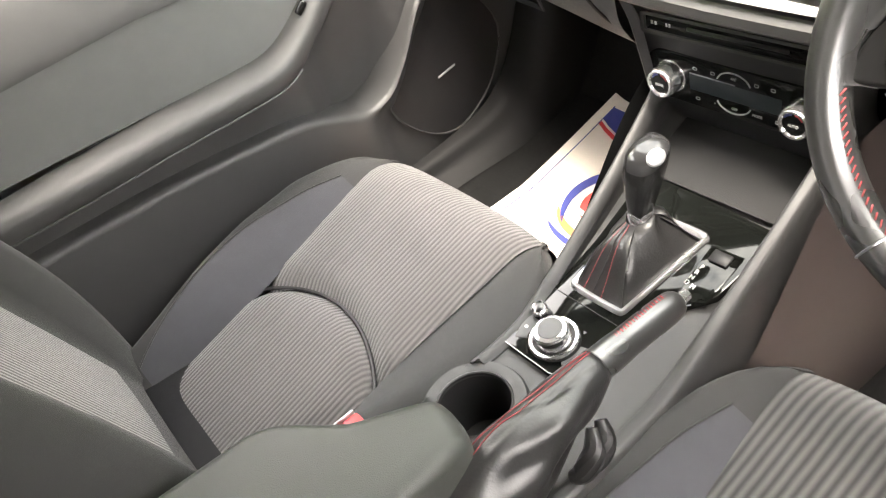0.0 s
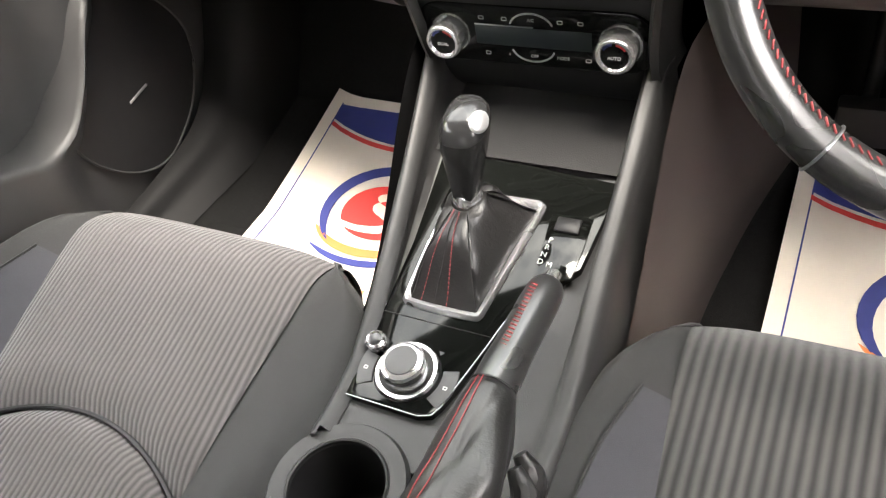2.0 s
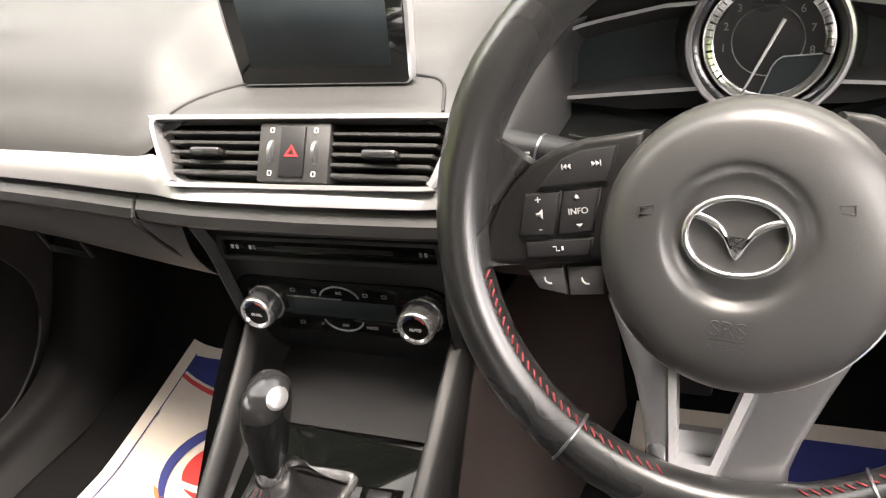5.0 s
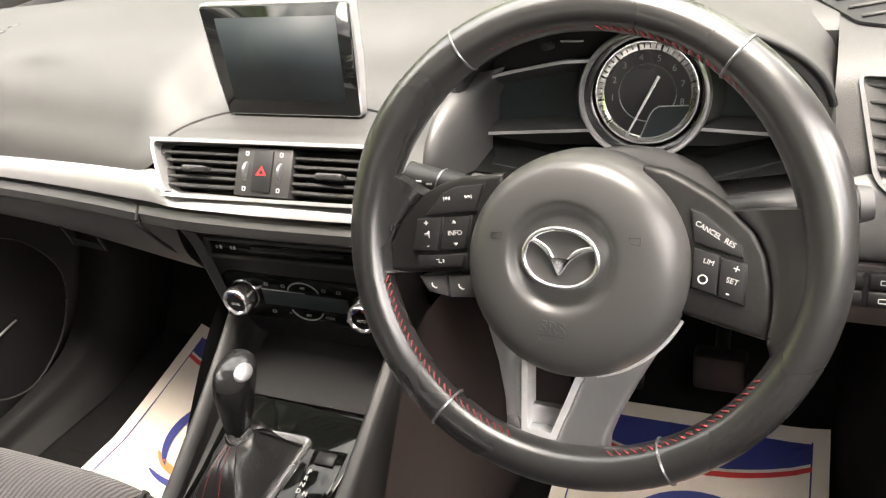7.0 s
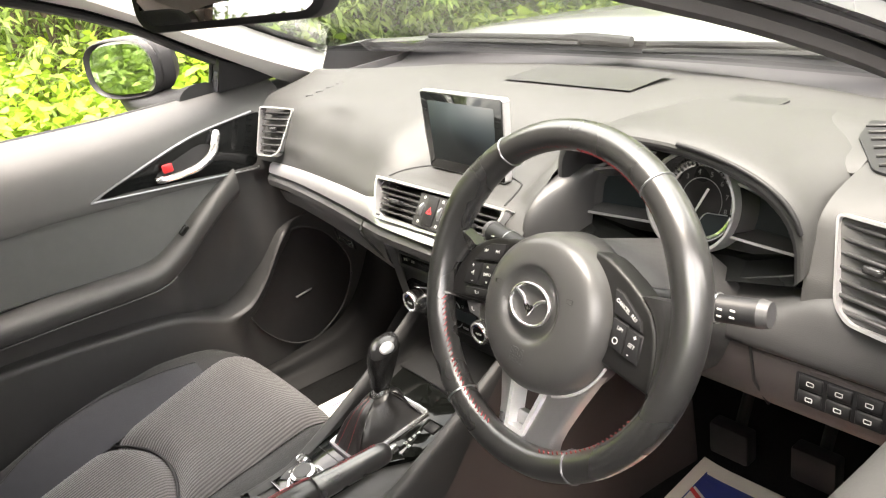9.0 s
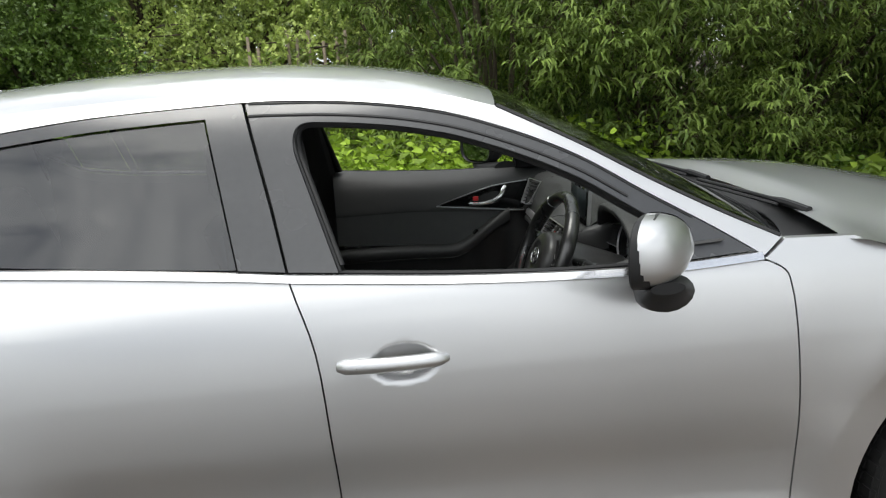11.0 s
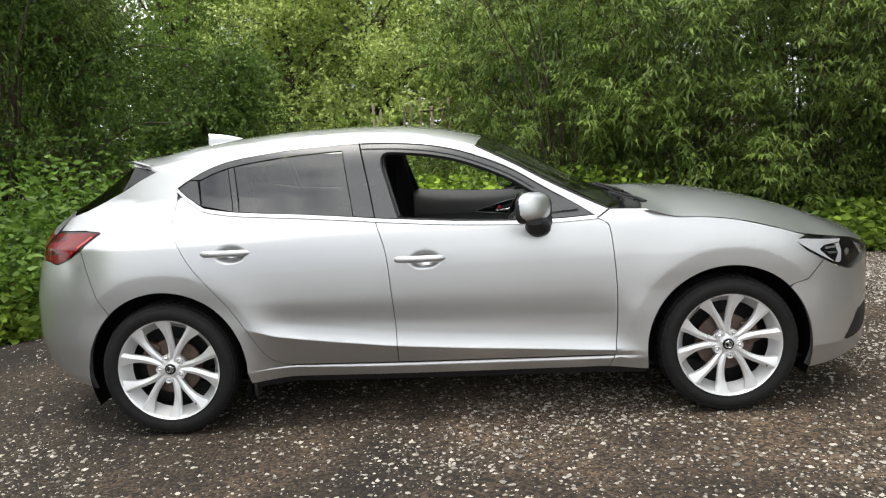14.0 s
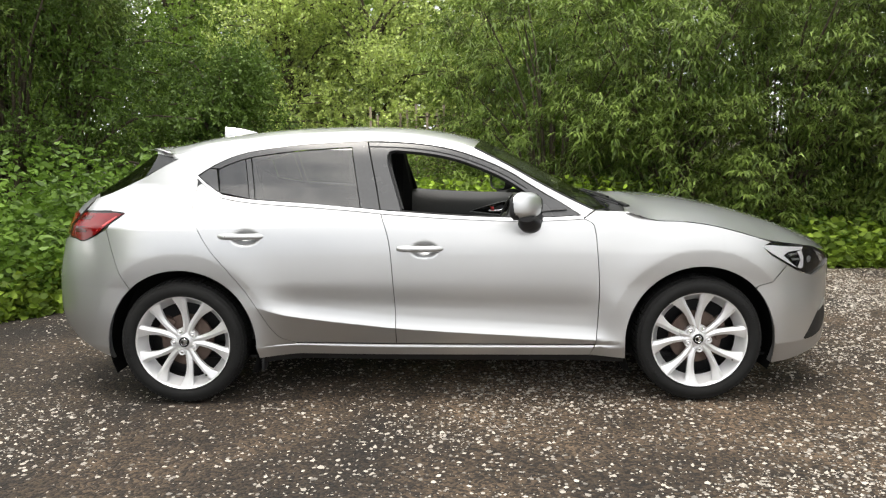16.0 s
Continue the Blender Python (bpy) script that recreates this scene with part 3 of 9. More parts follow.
handle_fine = [(-0.164, 0.016, 0.757, 0.867, 0.005)]
handle_fine_r = [(-1.084, -0.905, 0.825, 0.935, 0.005)]
LOW_FINE = [(0.0, 0.001, 0.312, 0.56, 0.0125)]
doors = {}
for s, side in ((-1, "driver"), (1, "passenger")):
    shell = ([(-0.95, 0.238)] + arc(-1.35, 0.325, ARCH_R, -4, 131.6) + [(-1.657, 0.70), (-1.73, 0.925), (-1.712, 0.958), (-1.664, 0.997), (-1.751, 1.011), (-1.862, 1.006), (-1.936, 1.003),
             (-1.903, 1.062), (-1.80, 1.095), (-1.595, 1.182), (-1.447, 1.262)] + RAIL + APIL[1:] + [(0.747, 0.969)] + WINTOP[::-1][1:] + REAR_SEAM[1:] + [(-0.764, 0.303), (0.805, 0.303), (0.784, 0.243)])
    side_panel("side_frame", shell, PAINT, car, s, 0.001, fine=((-1.86, -0.84, 0.30, 0.86, 0.0165),))
    fd = MID_SEAM[::-1] + [(x, z - 0.006) for x, z in between(BELT, -0.297, 0.735, belt)] + FRONT_SEAM[1:]
    doors[s, "front"] = side_panel("front_door", fd, PAINT, car, s, fine=handle_fine + LOW_FINE, fold=CREASE)
    rd = [(x, z - 0.006) for x, z in between(BELT, -1.258, -0.2985, belt)] + MID_SEAM[1:] + [(-0.5, 0.309)] + [p for p in REAR_SEAM[::-1] if p[1] < 1.14]
    doors[s, "rear"] = side_panel("rear_door", rd, PAINT, car, s, fine=handle_fine_r + LOW_FINE + [(-1.29, -0.82, 0.32, 0.82, 0.0165)], fold=CREASE)
    wing = (FRONT_SEAM[::-1] + [(0.752, 0.968), (0.806, 1.002)] + HOOD_SEAM + [(1.652, 0.815), (1.70, 0.768), (1.793, 0.714), (1.712, 0.63), (1.645, 0.612)]
            + arc(1.35, 0.325, ARCH_R, 45, 182) + [(0.966, 0.229), (0.785, 0.243)])
    side_panel("front_wing", wing, PAINT, car, s, fine=((0.84, 1.75, 0.30, 0.86, 0.0165),))
    nose = ([(1.645, 0.611), (1.713, 0.628), (1.795, 0.7125), (1.885, 0.664), (1.974, 0.640), (2.06, 0.665), (2.13, 0.69), (2.2, 0.69), (2.245, 0.66), (2.257, 0.60), (2.257, 0.34), (2.24, 0.29), (2.16, 0.255), (2.07, 0.235), (1.95, 0.214), (1.84, 0.197), (1.745, 0.19)]
            + arc(1.35, 0.325, ARCH_R, -18, 44, 14))
    side_panel("front_bumper", nose, PAINT, car, s, 0.0004, fine=((1.64, 1.90, 0.20, 0.70, 0.0175), (2.1, 2.25, 0.3, 0.31, 0.02), (2.2, 2.258, 0.3, 0.31, 0.008)))
    tailb = ([(-1.732, 0.923), (-1.789, 0.892), (-1.881, 0.856), (-1.935, 0.868), (-2.03, 0.86), (-2.11, 0.83), (-2.18, 0.77), (-2.225, 0.70), (-2.248, 0.62), (-2.245, 0.54), (-2.22, 0.47), (-2.12, 0.40), (-1.98, 0.335), (-1.85, 0.275), (-1.735, 0.24)]
             + arc(-1.35, 0.325, ARCH_R, 193, 131.9, 14) + [(-1.658, 0.699)])
    side_panel("rear_bumper", tailb, PAINT, car, s, 0.0004, fine=((-1.92, -1.60, 0.24, 0.92, 0.0175), (-2.2, -2.08, 0.3, 0.31, 0.02), (-2.268, -2.2, 0.3, 0.31, 0.008)))
    # windows: chrome waist strip, dark surrounds, glass
    strip = between(BELT, -1.290, 0.742, belt)
    side_panel("waist_strip", [(x, z - 0.006) for x, z in strip] + [(x, z + 0.010) for x, z in strip[::-1]], CHROME, car, s, 0.0005, 0.012, 0.0065, step=0.02, label="bright chrome waist strip")
    up = lambda x: belt(x) + 0.011
    inn = [(x, inner_top(x, 0.046)) for x in np.linspace(0.535, -0.228, 27)]
    ca, cb_, cc = Vector(inn[-1]), Vector((-0.285, inner_top(-0.285, 0.046))), Vector((-0.266, 1.240))
    inn += [tuple(ca * (1 - t) ** 2 + cb_ * 2 * t * (1 - t) + cc * t * t) for t in np.linspace(0.12, 1, 9)]
    frame_f = [(-0.3, up(-0.3)), (-0.325, 1.145), (-0.373, 1.358)] + between(WINTOP, -0.370, 0.735, wintop) + [(x, up(x)) for x in np.linspace(0.72, 0.53, 6)] + inn + [(-0.192, up(-0.192))]
    side_panel("door_frame", frame_f, TRIM, doors[s, "front"], s, 0.0018, 0.05, -0.003, label="dark grey window frame and pillar cover")
    top_r = [(x, inner_top(x, 0.030)) for x in np.linspace(-0.460, -1.17, 24)]
    frame_r = [(-0.3025, up(-0.3025)), (-0.329, 1.145), (-0.377, 1.358)] + between(WINTOP, -1.225, -0.380, wintop)[::-1] + top_r[::-1] + [(-0.404, up(-0.404))]
    side_panel("door_frame", frame_r, TRIM, doors[s, "rear"], s, 0.0018, 0.03, -0.003, label="dark grey window frame and pillar cover")
    tri = [(-1.186, 1.224), (-1.16, up(-1.16))] + [(x, up(x)) for x in (-1.2, -1.24, -1.266)] + [(-1.284, 1.187), (-1.226, inner_top(-1.226, 0.003))]
    side_panel("quarter_trim", tri, TRIM, doors[s, "rear"], s, 0.0018, 0.02, -0.005)
    side_panel("corner_backing", [(-1.225, 1.232), (-1.225, 1.06), (-1.300, 1.06), (-1.300, 1.215)], TRIM, doors[s, "rear"], s, 0.0, 0.0, -0.012)
    bar = [(-0.962, up(-0.962)), (-0.990, up(-0.99)), (-1.030, inner_top(-1.03, 0.034)), (-1.002, inner_top(-1.002, 0.034))]
    side_panel("division_bar", bar, TRIM, doors[s, "rear"], s, 0.001, 0.02, -0.004)
    pane = [(-0.406, up(-0.406)), (-0.462, inner_top(-0.462, 0.032))] + [(x, inner_top(x, 0.032)) for x in np.linspace(-0.48, -1.0, 14)] + [(-0.960, up(-0.96))]
    side_panel("rear_door_glass", pane, TINT, doors[s, "rear"], s, 0.001, 0.004, -0.010, label="dark privacy glass")
    pane = [(-0.994, up(-0.994)), (-1.034, inner_top(-1.034, 0.034))] + [(x, inner_top(x, 0.032)) for x in np.linspace(-1.05, -1.176, 5)] + [(-1.156, up(-1.156))]
    side_panel("quarter_glass", pane, TINT, doors[s, "rear"], s, 0.001, 0.004, -0.010, label="dark privacy glass")
    # the seal round the open front window and the channel it drops into
    ringp = inn + [(-0.192, up(-0.192))] + [(x, up(x)) for x in np.linspace(-0.18, 0.53, 18)]
    path = [(x, s * (half_width(x, z) - 0.016), z) for x, z in ringp]
    part("window_seal", tube(path + path[:1], 0.005, 6, False), SEAL, doors[s, "front"])
    path2 = [(x, s * (half_width(x, z) - 0.045), z) for x, z in ring_loop(ringp, 0.006)[:37]]
    part("inner_seal", tube(path2, 0.008, 8, False), SEAL, doors[s, "front"])
    for off, rad in ((0.004, 0.0030), (0.029, 0.0042)):
        line = [(x, inner_top(x, off)) for x in np.linspace(-0.365, 0.60 if off < 0.02 else 0.46, 40)]
        part("frame_seal", tube([(x, s * (half_width(x, z) - 0.0035), z) for x, z in line], rad, 6, False), SEAL, doors[s, "front"])
    # handles
    for (hx, hz), key in zip(HANDLES, ("front", "rear")):
        pts = [(hx - 0.118 + 0.234 * k / 14, s * (half_width(hx - 0.118 + 0.234 * k / 14, hz + 0.0545) + 0.004 + 0.012 * math.sin(math.pi * k / 14) ** 0.5), hz + 0.008 - 0.0015 * k / 14) for k in range(15)]
        h = part("door_handle", tube(pts, [0.011] + [0.0165] * 12 + [0.014, 0.008], 12, True, None, 1.0), PAINT, doors[s, key])
        if key == "front":
            part("lock_button", revolve([(0, 0.002), (0.0045, 0.0018), (0.005, 0)], plate((hx - 0.062, s * (half_width(hx - 0.062, hz + 0.05) + 0.024), hz + 0.008), (1, 0, 0), (0, 0, -s)), 12), BLACK, doors[s, key])
        cut = [(hx - 0.0785, s * (half_width(hx - 0.0785, hz + 0.0545) + 0.012), hz - 0.007), (hx - 0.0785, s * (half_width(hx - 0.0785, hz + 0.05) + 0.0275), hz + 0.008), (hx - 0.0785, s * (half_width(hx - 0.0785, hz + 0.0545) + 0.012), hz + 0.023)]
        part("handle_joint", tube(cr(cut, 4), 0.0012, 6), SEAL, doors[s, key])
    # sill bright line and dark lower sill
    part("sill_lower", loft([[(x, s * (half_width(x, 0.24) - 0.004), 0.240), (x, s * (half_width(x, 0.24) - 0.03), 0.205), (x, s * 0.70, 0.205)] for x in np.linspace(-0.94, 0.96, 20)]), BLACK, car)

# lamps
for s in (-1, 1):
    back = [(1.610, 0.826), (1.66, 0.834), (1.727, 0.828), (1.83, 0.815), (1.905, 0.805), (1.98, 0.79), (2.06, 0.755), (2.13, 0.72), (2.12, 0.68), (2.06, 0.645), (1.974, 0.640), (1.885, 0.669), (1.795, 0.716), (1.70, 0.771)]
    hl = side_panel("headlamp", cr(back, 3, True), GLOSS, car, s, 0.001, 0.05, -0.022, label="clear headlamp with a silver inner reflector")
    side_panel("reflector", [(1.640, 0.820), (1.70, 0.818), (1.80, 0.806), (1.895, 0.797), (1.889, 0.783), (1.80, 0.778), (1.775, 0.760), (1.83, 0.715), (1.865, 0.690), (1.80, 0.722), (1.71, 0.774)], BRIGHTEDGE, hl, s, 0.0005, 0.004, -0.010)
    side_panel("reflector", [(1.860, 0.776), (1.888, 0.780), (1.905, 0.740), (1.905, 0.692), (1.890, 0.682), (1.868, 0.690), (1.885, 0.730)], BRIGHTEDGE, hl, s, 0.0005, 0.004, -0.012)
    side_panel("lamp_fin", [(1.800, 0.768), (1.865, 0.770), (1.872, 0.760), (1.81, 0.757)], CHROME, hl, s, 0.0005, 0.004, -0.008)
    side_panel("lamp_fin", [(1.818, 0.745), (1.872, 0.742), (1.877, 0.731), (1.83, 0.732)], SMOKE, hl, s, 0.0005, 0.004, -0.008)
    side_panel("running_light", [(1.978, 0.772), (2.04, 0.748), (2.075, 0.700), (2.045, 0.697), (2.015, 0.735)], LENSBACK, hl, s, 0.001, 0.004, -0.010)
    part("projector", revolve([(0, 0.012), (0.018, 0.008), (0.027, 0), (0.031, -0.006), (0.033, -0.02)], Matrix.Translation((1.945, s * 0.722, 0.735)) @ pose(0, 0, 0, s * -60, 0, 0) @ pose(0, 0, 0, 0, 35, 0), 24), SMOKE, hl)
    side_panel("lens", cr(back, 3, True), LAMP, hl, s, 0.002, 0.0, -0.003).visible_shadow = False
    tl = [(-1.655, 1.003), (-1.700, 1.009), (-1.751, 1.009), (-1.862, 1.004), (-1.935, 1.0), (-1.962, 0.965), (-1.990, 0.915), (-1.998, 0.868), (-1.94, 0.862), (-1.881, 0.855), (-1.789, 0.892), (-1.712, 0.952), (-1.672, 0.985)]
    tail = side_panel("tail_lamp", cr(tl, 4, True), GLOSS, car, s, 0.001, 0.03, 0.003, label="red tail lamp with a dark edge")
    side_panel("red_lens", ring_loop(cr(tl, 4, True), 0.008), REDLENS, tail, s, 0, 0.004, 0.0055)
    side_panel("lamp_streak", [(-1.690, 0.985), (-1.735, 0.951), (-1.795, 0.908), (-1.790, 0.918), (-1.740, 0.960), (-1.70, 0.988)], REDBRIGHT, tail, s, 0, 0.002, 0.0068)
    for za, zb in ((0.965, 0.985), (0.905, 0.935)):
        side_panel("lamp_block", [(-1.86, za), (-1.955, za - 0.006), (-1.945, zb - 0.006), (-1.85, zb)], REDDARK, tail, s, 0, 0.002, 0.0066)
    fog = side_panel("fog_recess", cr([(1.930, 0.303), (1.955, 0.336), (1.995, 0.385), (2.030, 0.428), (2.075, 0.450), (2.12, 0.44), (2.14, 0.38), (2.10, 0.325), (2.00, 0.300)], 3, True), BLACK, car, s, 0.001, 0.012, 0.002, label="dark fog lamp recess")
    side_panel("fog_trim", [(2.040, 0.432), (2.085, 0.478), (2.125, 0.487), (2.115, 0.455)], SATIN, fog, s, 0.001, 0.004, 0.006)
    side_panel("grille_side", [(2.14, 0.715), (2.21, 0.70), (2.25, 0.67), (2.258, 0.60), (2.258, 0.40), (2.23, 0.42), (2.19, 0.52)], GLOSS, car, s, 0.001, 0.01, 0.004)

# roof, windscreen, bonnet, tailgate
ZC = curve1([(-1.68, 1.318), (-1.5, 1.346), (-1.27, 1.392), (-1.0, 1.421), (-0.73, 1.440), (-0.46, 1.444), (-0.2, 1.435), (-0.03, 1.418), (0.07, 1.400), (0.26, 1.352)])
rows = []
for x in np.linspace(-1.50, 0.186, 44):
    ze = rail(max(x, -1.43)) - 0.003 + (0.10 * (x + 1.43) if x < -1.43 else 0)
    ye = half_width(x, ze)
    zc = ZC(x + 0.055 * max(0, (x - 0.0) / 0.186))
    rows.append([(x + (0.055 * (1 - (y / ye) ** 2) * max(0, x) / 0.186), y, ze + (zc - ze) * (1 - abs(y / ye) ** 3.6)) for y in ye * np.sin(np.linspace(-math.pi / 2, math.pi / 2, 33))])
part("roof", loft(rows), PAINT, car)
rows = []
for k in range(9):
    t = k / 8
    edge = Vector((-1.44 - 0.085 * t, 0.60 - 0.02 * t, 1.304 + 0.028 * t))
    mid = Vector((-1.50 - 0.25 * t, 0, ZC(-1.5 - 0.175 * t) + 0.004))
    rows.append([(mid.x + (edge.x - mid.x) * u * u, u * edge.y, mid.z + (edge.z - mid.z) * u * u) for u in np.linspace(-1, 1, 17)])
bm = loft(rows)
bot = [[(p[0] + 0.01, p[1], p[2] - 0.006 - 0.03 * (1 - i / 8)) for p in r] for i, r in enumerate(rows)]
loft([rows[-1], bot[-1]], bm=bm)
loft(bot, bm=bm)
part("roof_spoiler", bm, PAINT, car)
for s in (-1, 1):
    side_panel("spoiler_cheek", [(-1.402, 1.281), (-1.425, 1.300), (-1.47, 1.318), (-1.548, 1.335), (-1.535, 1.306)], PAINT, car, s, 0.0, 0.03, 0.004)
    side_panel("spoiler_side", [(-1.410, 1.276), (-1.533, 1.303), (-1.545, 1.27), (-1.563, 1.235), (-1.592, 1.190)], TRIM, car, s, 0.0, 0.03, 0.001)
rows = []
for t in np.linspace(0, 1, 10):
    x = -1.312 + 0.20 * t
    h = 0.066 * (1 - t) ** 0.75 * (1 if t > 0 else 1)
    zb = ZC(x) - 0.004
    w = 0.026 * (1 - 0.75 * t) * 1.0
    rows.append([(x + (-0.006 if k == 4 else 0), w * math.cos(math.pi * k / 8), zb + (h + 0.004) * math.sin(math.pi * k / 8) ** 1.6) for k in range(9)])
part("roof_aerial", loft(rows, caps=True), PAINT, car, "pale shark-fin aerial")

CEN = cr([(0.236, 1.362), (0.45, 1.262), (0.65, 1.155), (0.85, 1.047), (1.0, 0.972)], 5)
EDG = cr([(0.190, 1.322), (0.369, 1.230), (0.519, 1.144), (0.67, 1.064), (0.795, 1.004)], 5)
rows = []
for c, e in zip(CEN, EDG):
    ye = half_width(e[0], e[1]) - 0.004
    rows.append([(c[0] + (e[0] - c[0]) * u * u, u * ye, c[1] + (e[1] - c[1]) * u * u) for u in np.linspace(-1, 1, 25)])
part("windscreen", loft(rows), CLEAR, car, "clear curved windscreen").visible_shadow = False
band = [[tuple(Vector(p) + Vector((0.003, 0, 0.004))) for p in r] for r in rows[-4:]]
part("windscreen_base", loft(band[-2:]), GLOSS, car)
lift_out = Vector((0.0015, 0, 0.003))
part("windscreen_border", loft([[tuple(Vector(p) + lift_out) for p in r] for r in rows[:3]]), GLOSS, car, "black border of the windscreen")
for a, b in ((0, 1), (24, 23)):
    part("windscreen_border", loft([[tuple(Vector(r[a]) + lift_out), tuple(Vector(r[a]).lerp(Vector(r[b]), 0.95) + lift_out)] for r in rows[2:]]), GLOSS, car, "black border of the windscreen")
for s in (-1, 1):
    loc = [Vector(r[0 if s < 0 else -1]) for r in rows]
    part("windscreen_seal", tube([p + Vector((0, 0, 0.002)) for p in loc], 0.006, 6), SEAL, car)
HC = curve1([(0.93, 0.990), (1.0, 1.0), (1.1, 1.018), (1.37, 1.004), (1.6, 0.968), (1.86, 0.898), (2.03, 0.835), (2.16, 0.785), (2.235, 0.73)])
hs = curve1([(0.93, 0.985), (0.97, 0.990), (1.06, 0.965), (1.119, 0.952), (1.236, 0.947), (1.384, 0.927), (1.532, 0.890), (1.65, 0.854), (1.75, 0.832), (1.9, 0.806), (2.05, 0.765), (2.2, 0.715), (2.235, 0.705)])
rows = []
for x in np.linspace(0.95, 2.235, 34):
    ye = half_width(x, min(hs(x), 0.93)) - 0.004 - (0.02 if x > 1.7 else 0)
    ye = max(ye - max(0, 1.0 - x) * 0.6, 0.05)
    rows.append([(x + 0.10 * (1 - u * u) * max(0, 1 - (x - 0.95) / 0.25), u * ye, hs(x) + (HC(x) - hs(x)) * (1 - abs(u) ** 2.4)) for u in np.linspace(-1, 1, 31)])
part("bonnet", loft(rows), PAINT, car)
part("cowl", loft([[(x, y, z - 0.02 * abs(y)) for y in np.linspace(-0.72, 0.72, 13)] for x, z in ((0.78, 0.955), (0.98, 0.955), (1.06, 0.985))]), BLACK, car, "black scuttle panel below the windscreen")
for y0 in (-0.55, 0.05):
    arm = [(1.03, y0, 0.995), (1.01, y0 + 0.1, 1.004), (0.97, y0 + 0.3, 1.012), (0.95, y0 + 0.5, 1.012)]
    w = part("wiper", tube(cr(arm, 4), [0.011] * 5 + [0.006] * 8, 8), BLACK, car)
    part("wiper_blade", tube([(a[0] - 0.012, a[1], a[2] - 0.008) for a in arm[1:]], 0.005, 6), SEAL, w)
LE = [(-1.447, 1.268), (-1.60, 1.180), (-1.80, 1.094), (-1.90, 1.062), (-1.955, 1.0), (-1.99, 0.93), (-2.02, 0.86)]
LC = [(-1.69, 1.297), (-1.79, 1.224), (-1.91, 1.142), (-2.01, 1.082), (-2.11, 1.015), (-2.15, 0.93), (-2.17, 0.83)]
rows = []
for e, c in zip(cr(LE, 4), cr(LC, 4)):
    ye = half_width(e[0], e[1]) - 0.003
    rows.append([(c[0] + (e[0] - c[0]) * abs(u) ** 2.6, u * ye, c[1] + (e[1] - c[1]) * abs(u) ** 2.6) for u in np.linspace(-1, 1, 21)])
gate = part("tailgate", loft(rows[11:]), PAINT, car)
for a, b in ((0, 5), (16, 21)):
    part("tailgate_lamp", loft([[tuple(Vector(p) + Vector((-0.004, 0, 0.002))) for p in r[a:b]] for r in rows[17:24]]), REDLENS, gate, "red inner part of the tail lamp")
part("rear_screen", loft(rows[:12]), TINT, gate, "dark rear window glass")

# wheel houses and underside
for hx in (-1.35, 1.35):
    for s in (-1, 1):
        rws = [[(hx + r * math.cos(a), s * y, 0.325 + r * math.sin(a)) for a in np.linspace(radians(-25), radians(205), 24)] for y, r in ((0.862, ARCH_R + 0.004), (0.80, ARCH_R + 0.03), (0.60, ARCH_R + 0.02), (0.58, 0.05))]
        part("wheel_arch_liner", loft(rws), CARPET, car)
part("underbody", box(-1.72, 1.75, -0.72, 0.72, 0.20, 0.22, 0.01), BLACK, car)
part("bulkhead", box(1.02, 1.06, -0.72, 0.72, 0.21, 0.93), BLACK, car)
for s in (-1, 1):
    part("mud_flap", box(-0.945, -0.93, s * 0.80 - 0.045, s * 0.80 + 0.045, 0.165, 0.245, 0.004), BLACK, car)

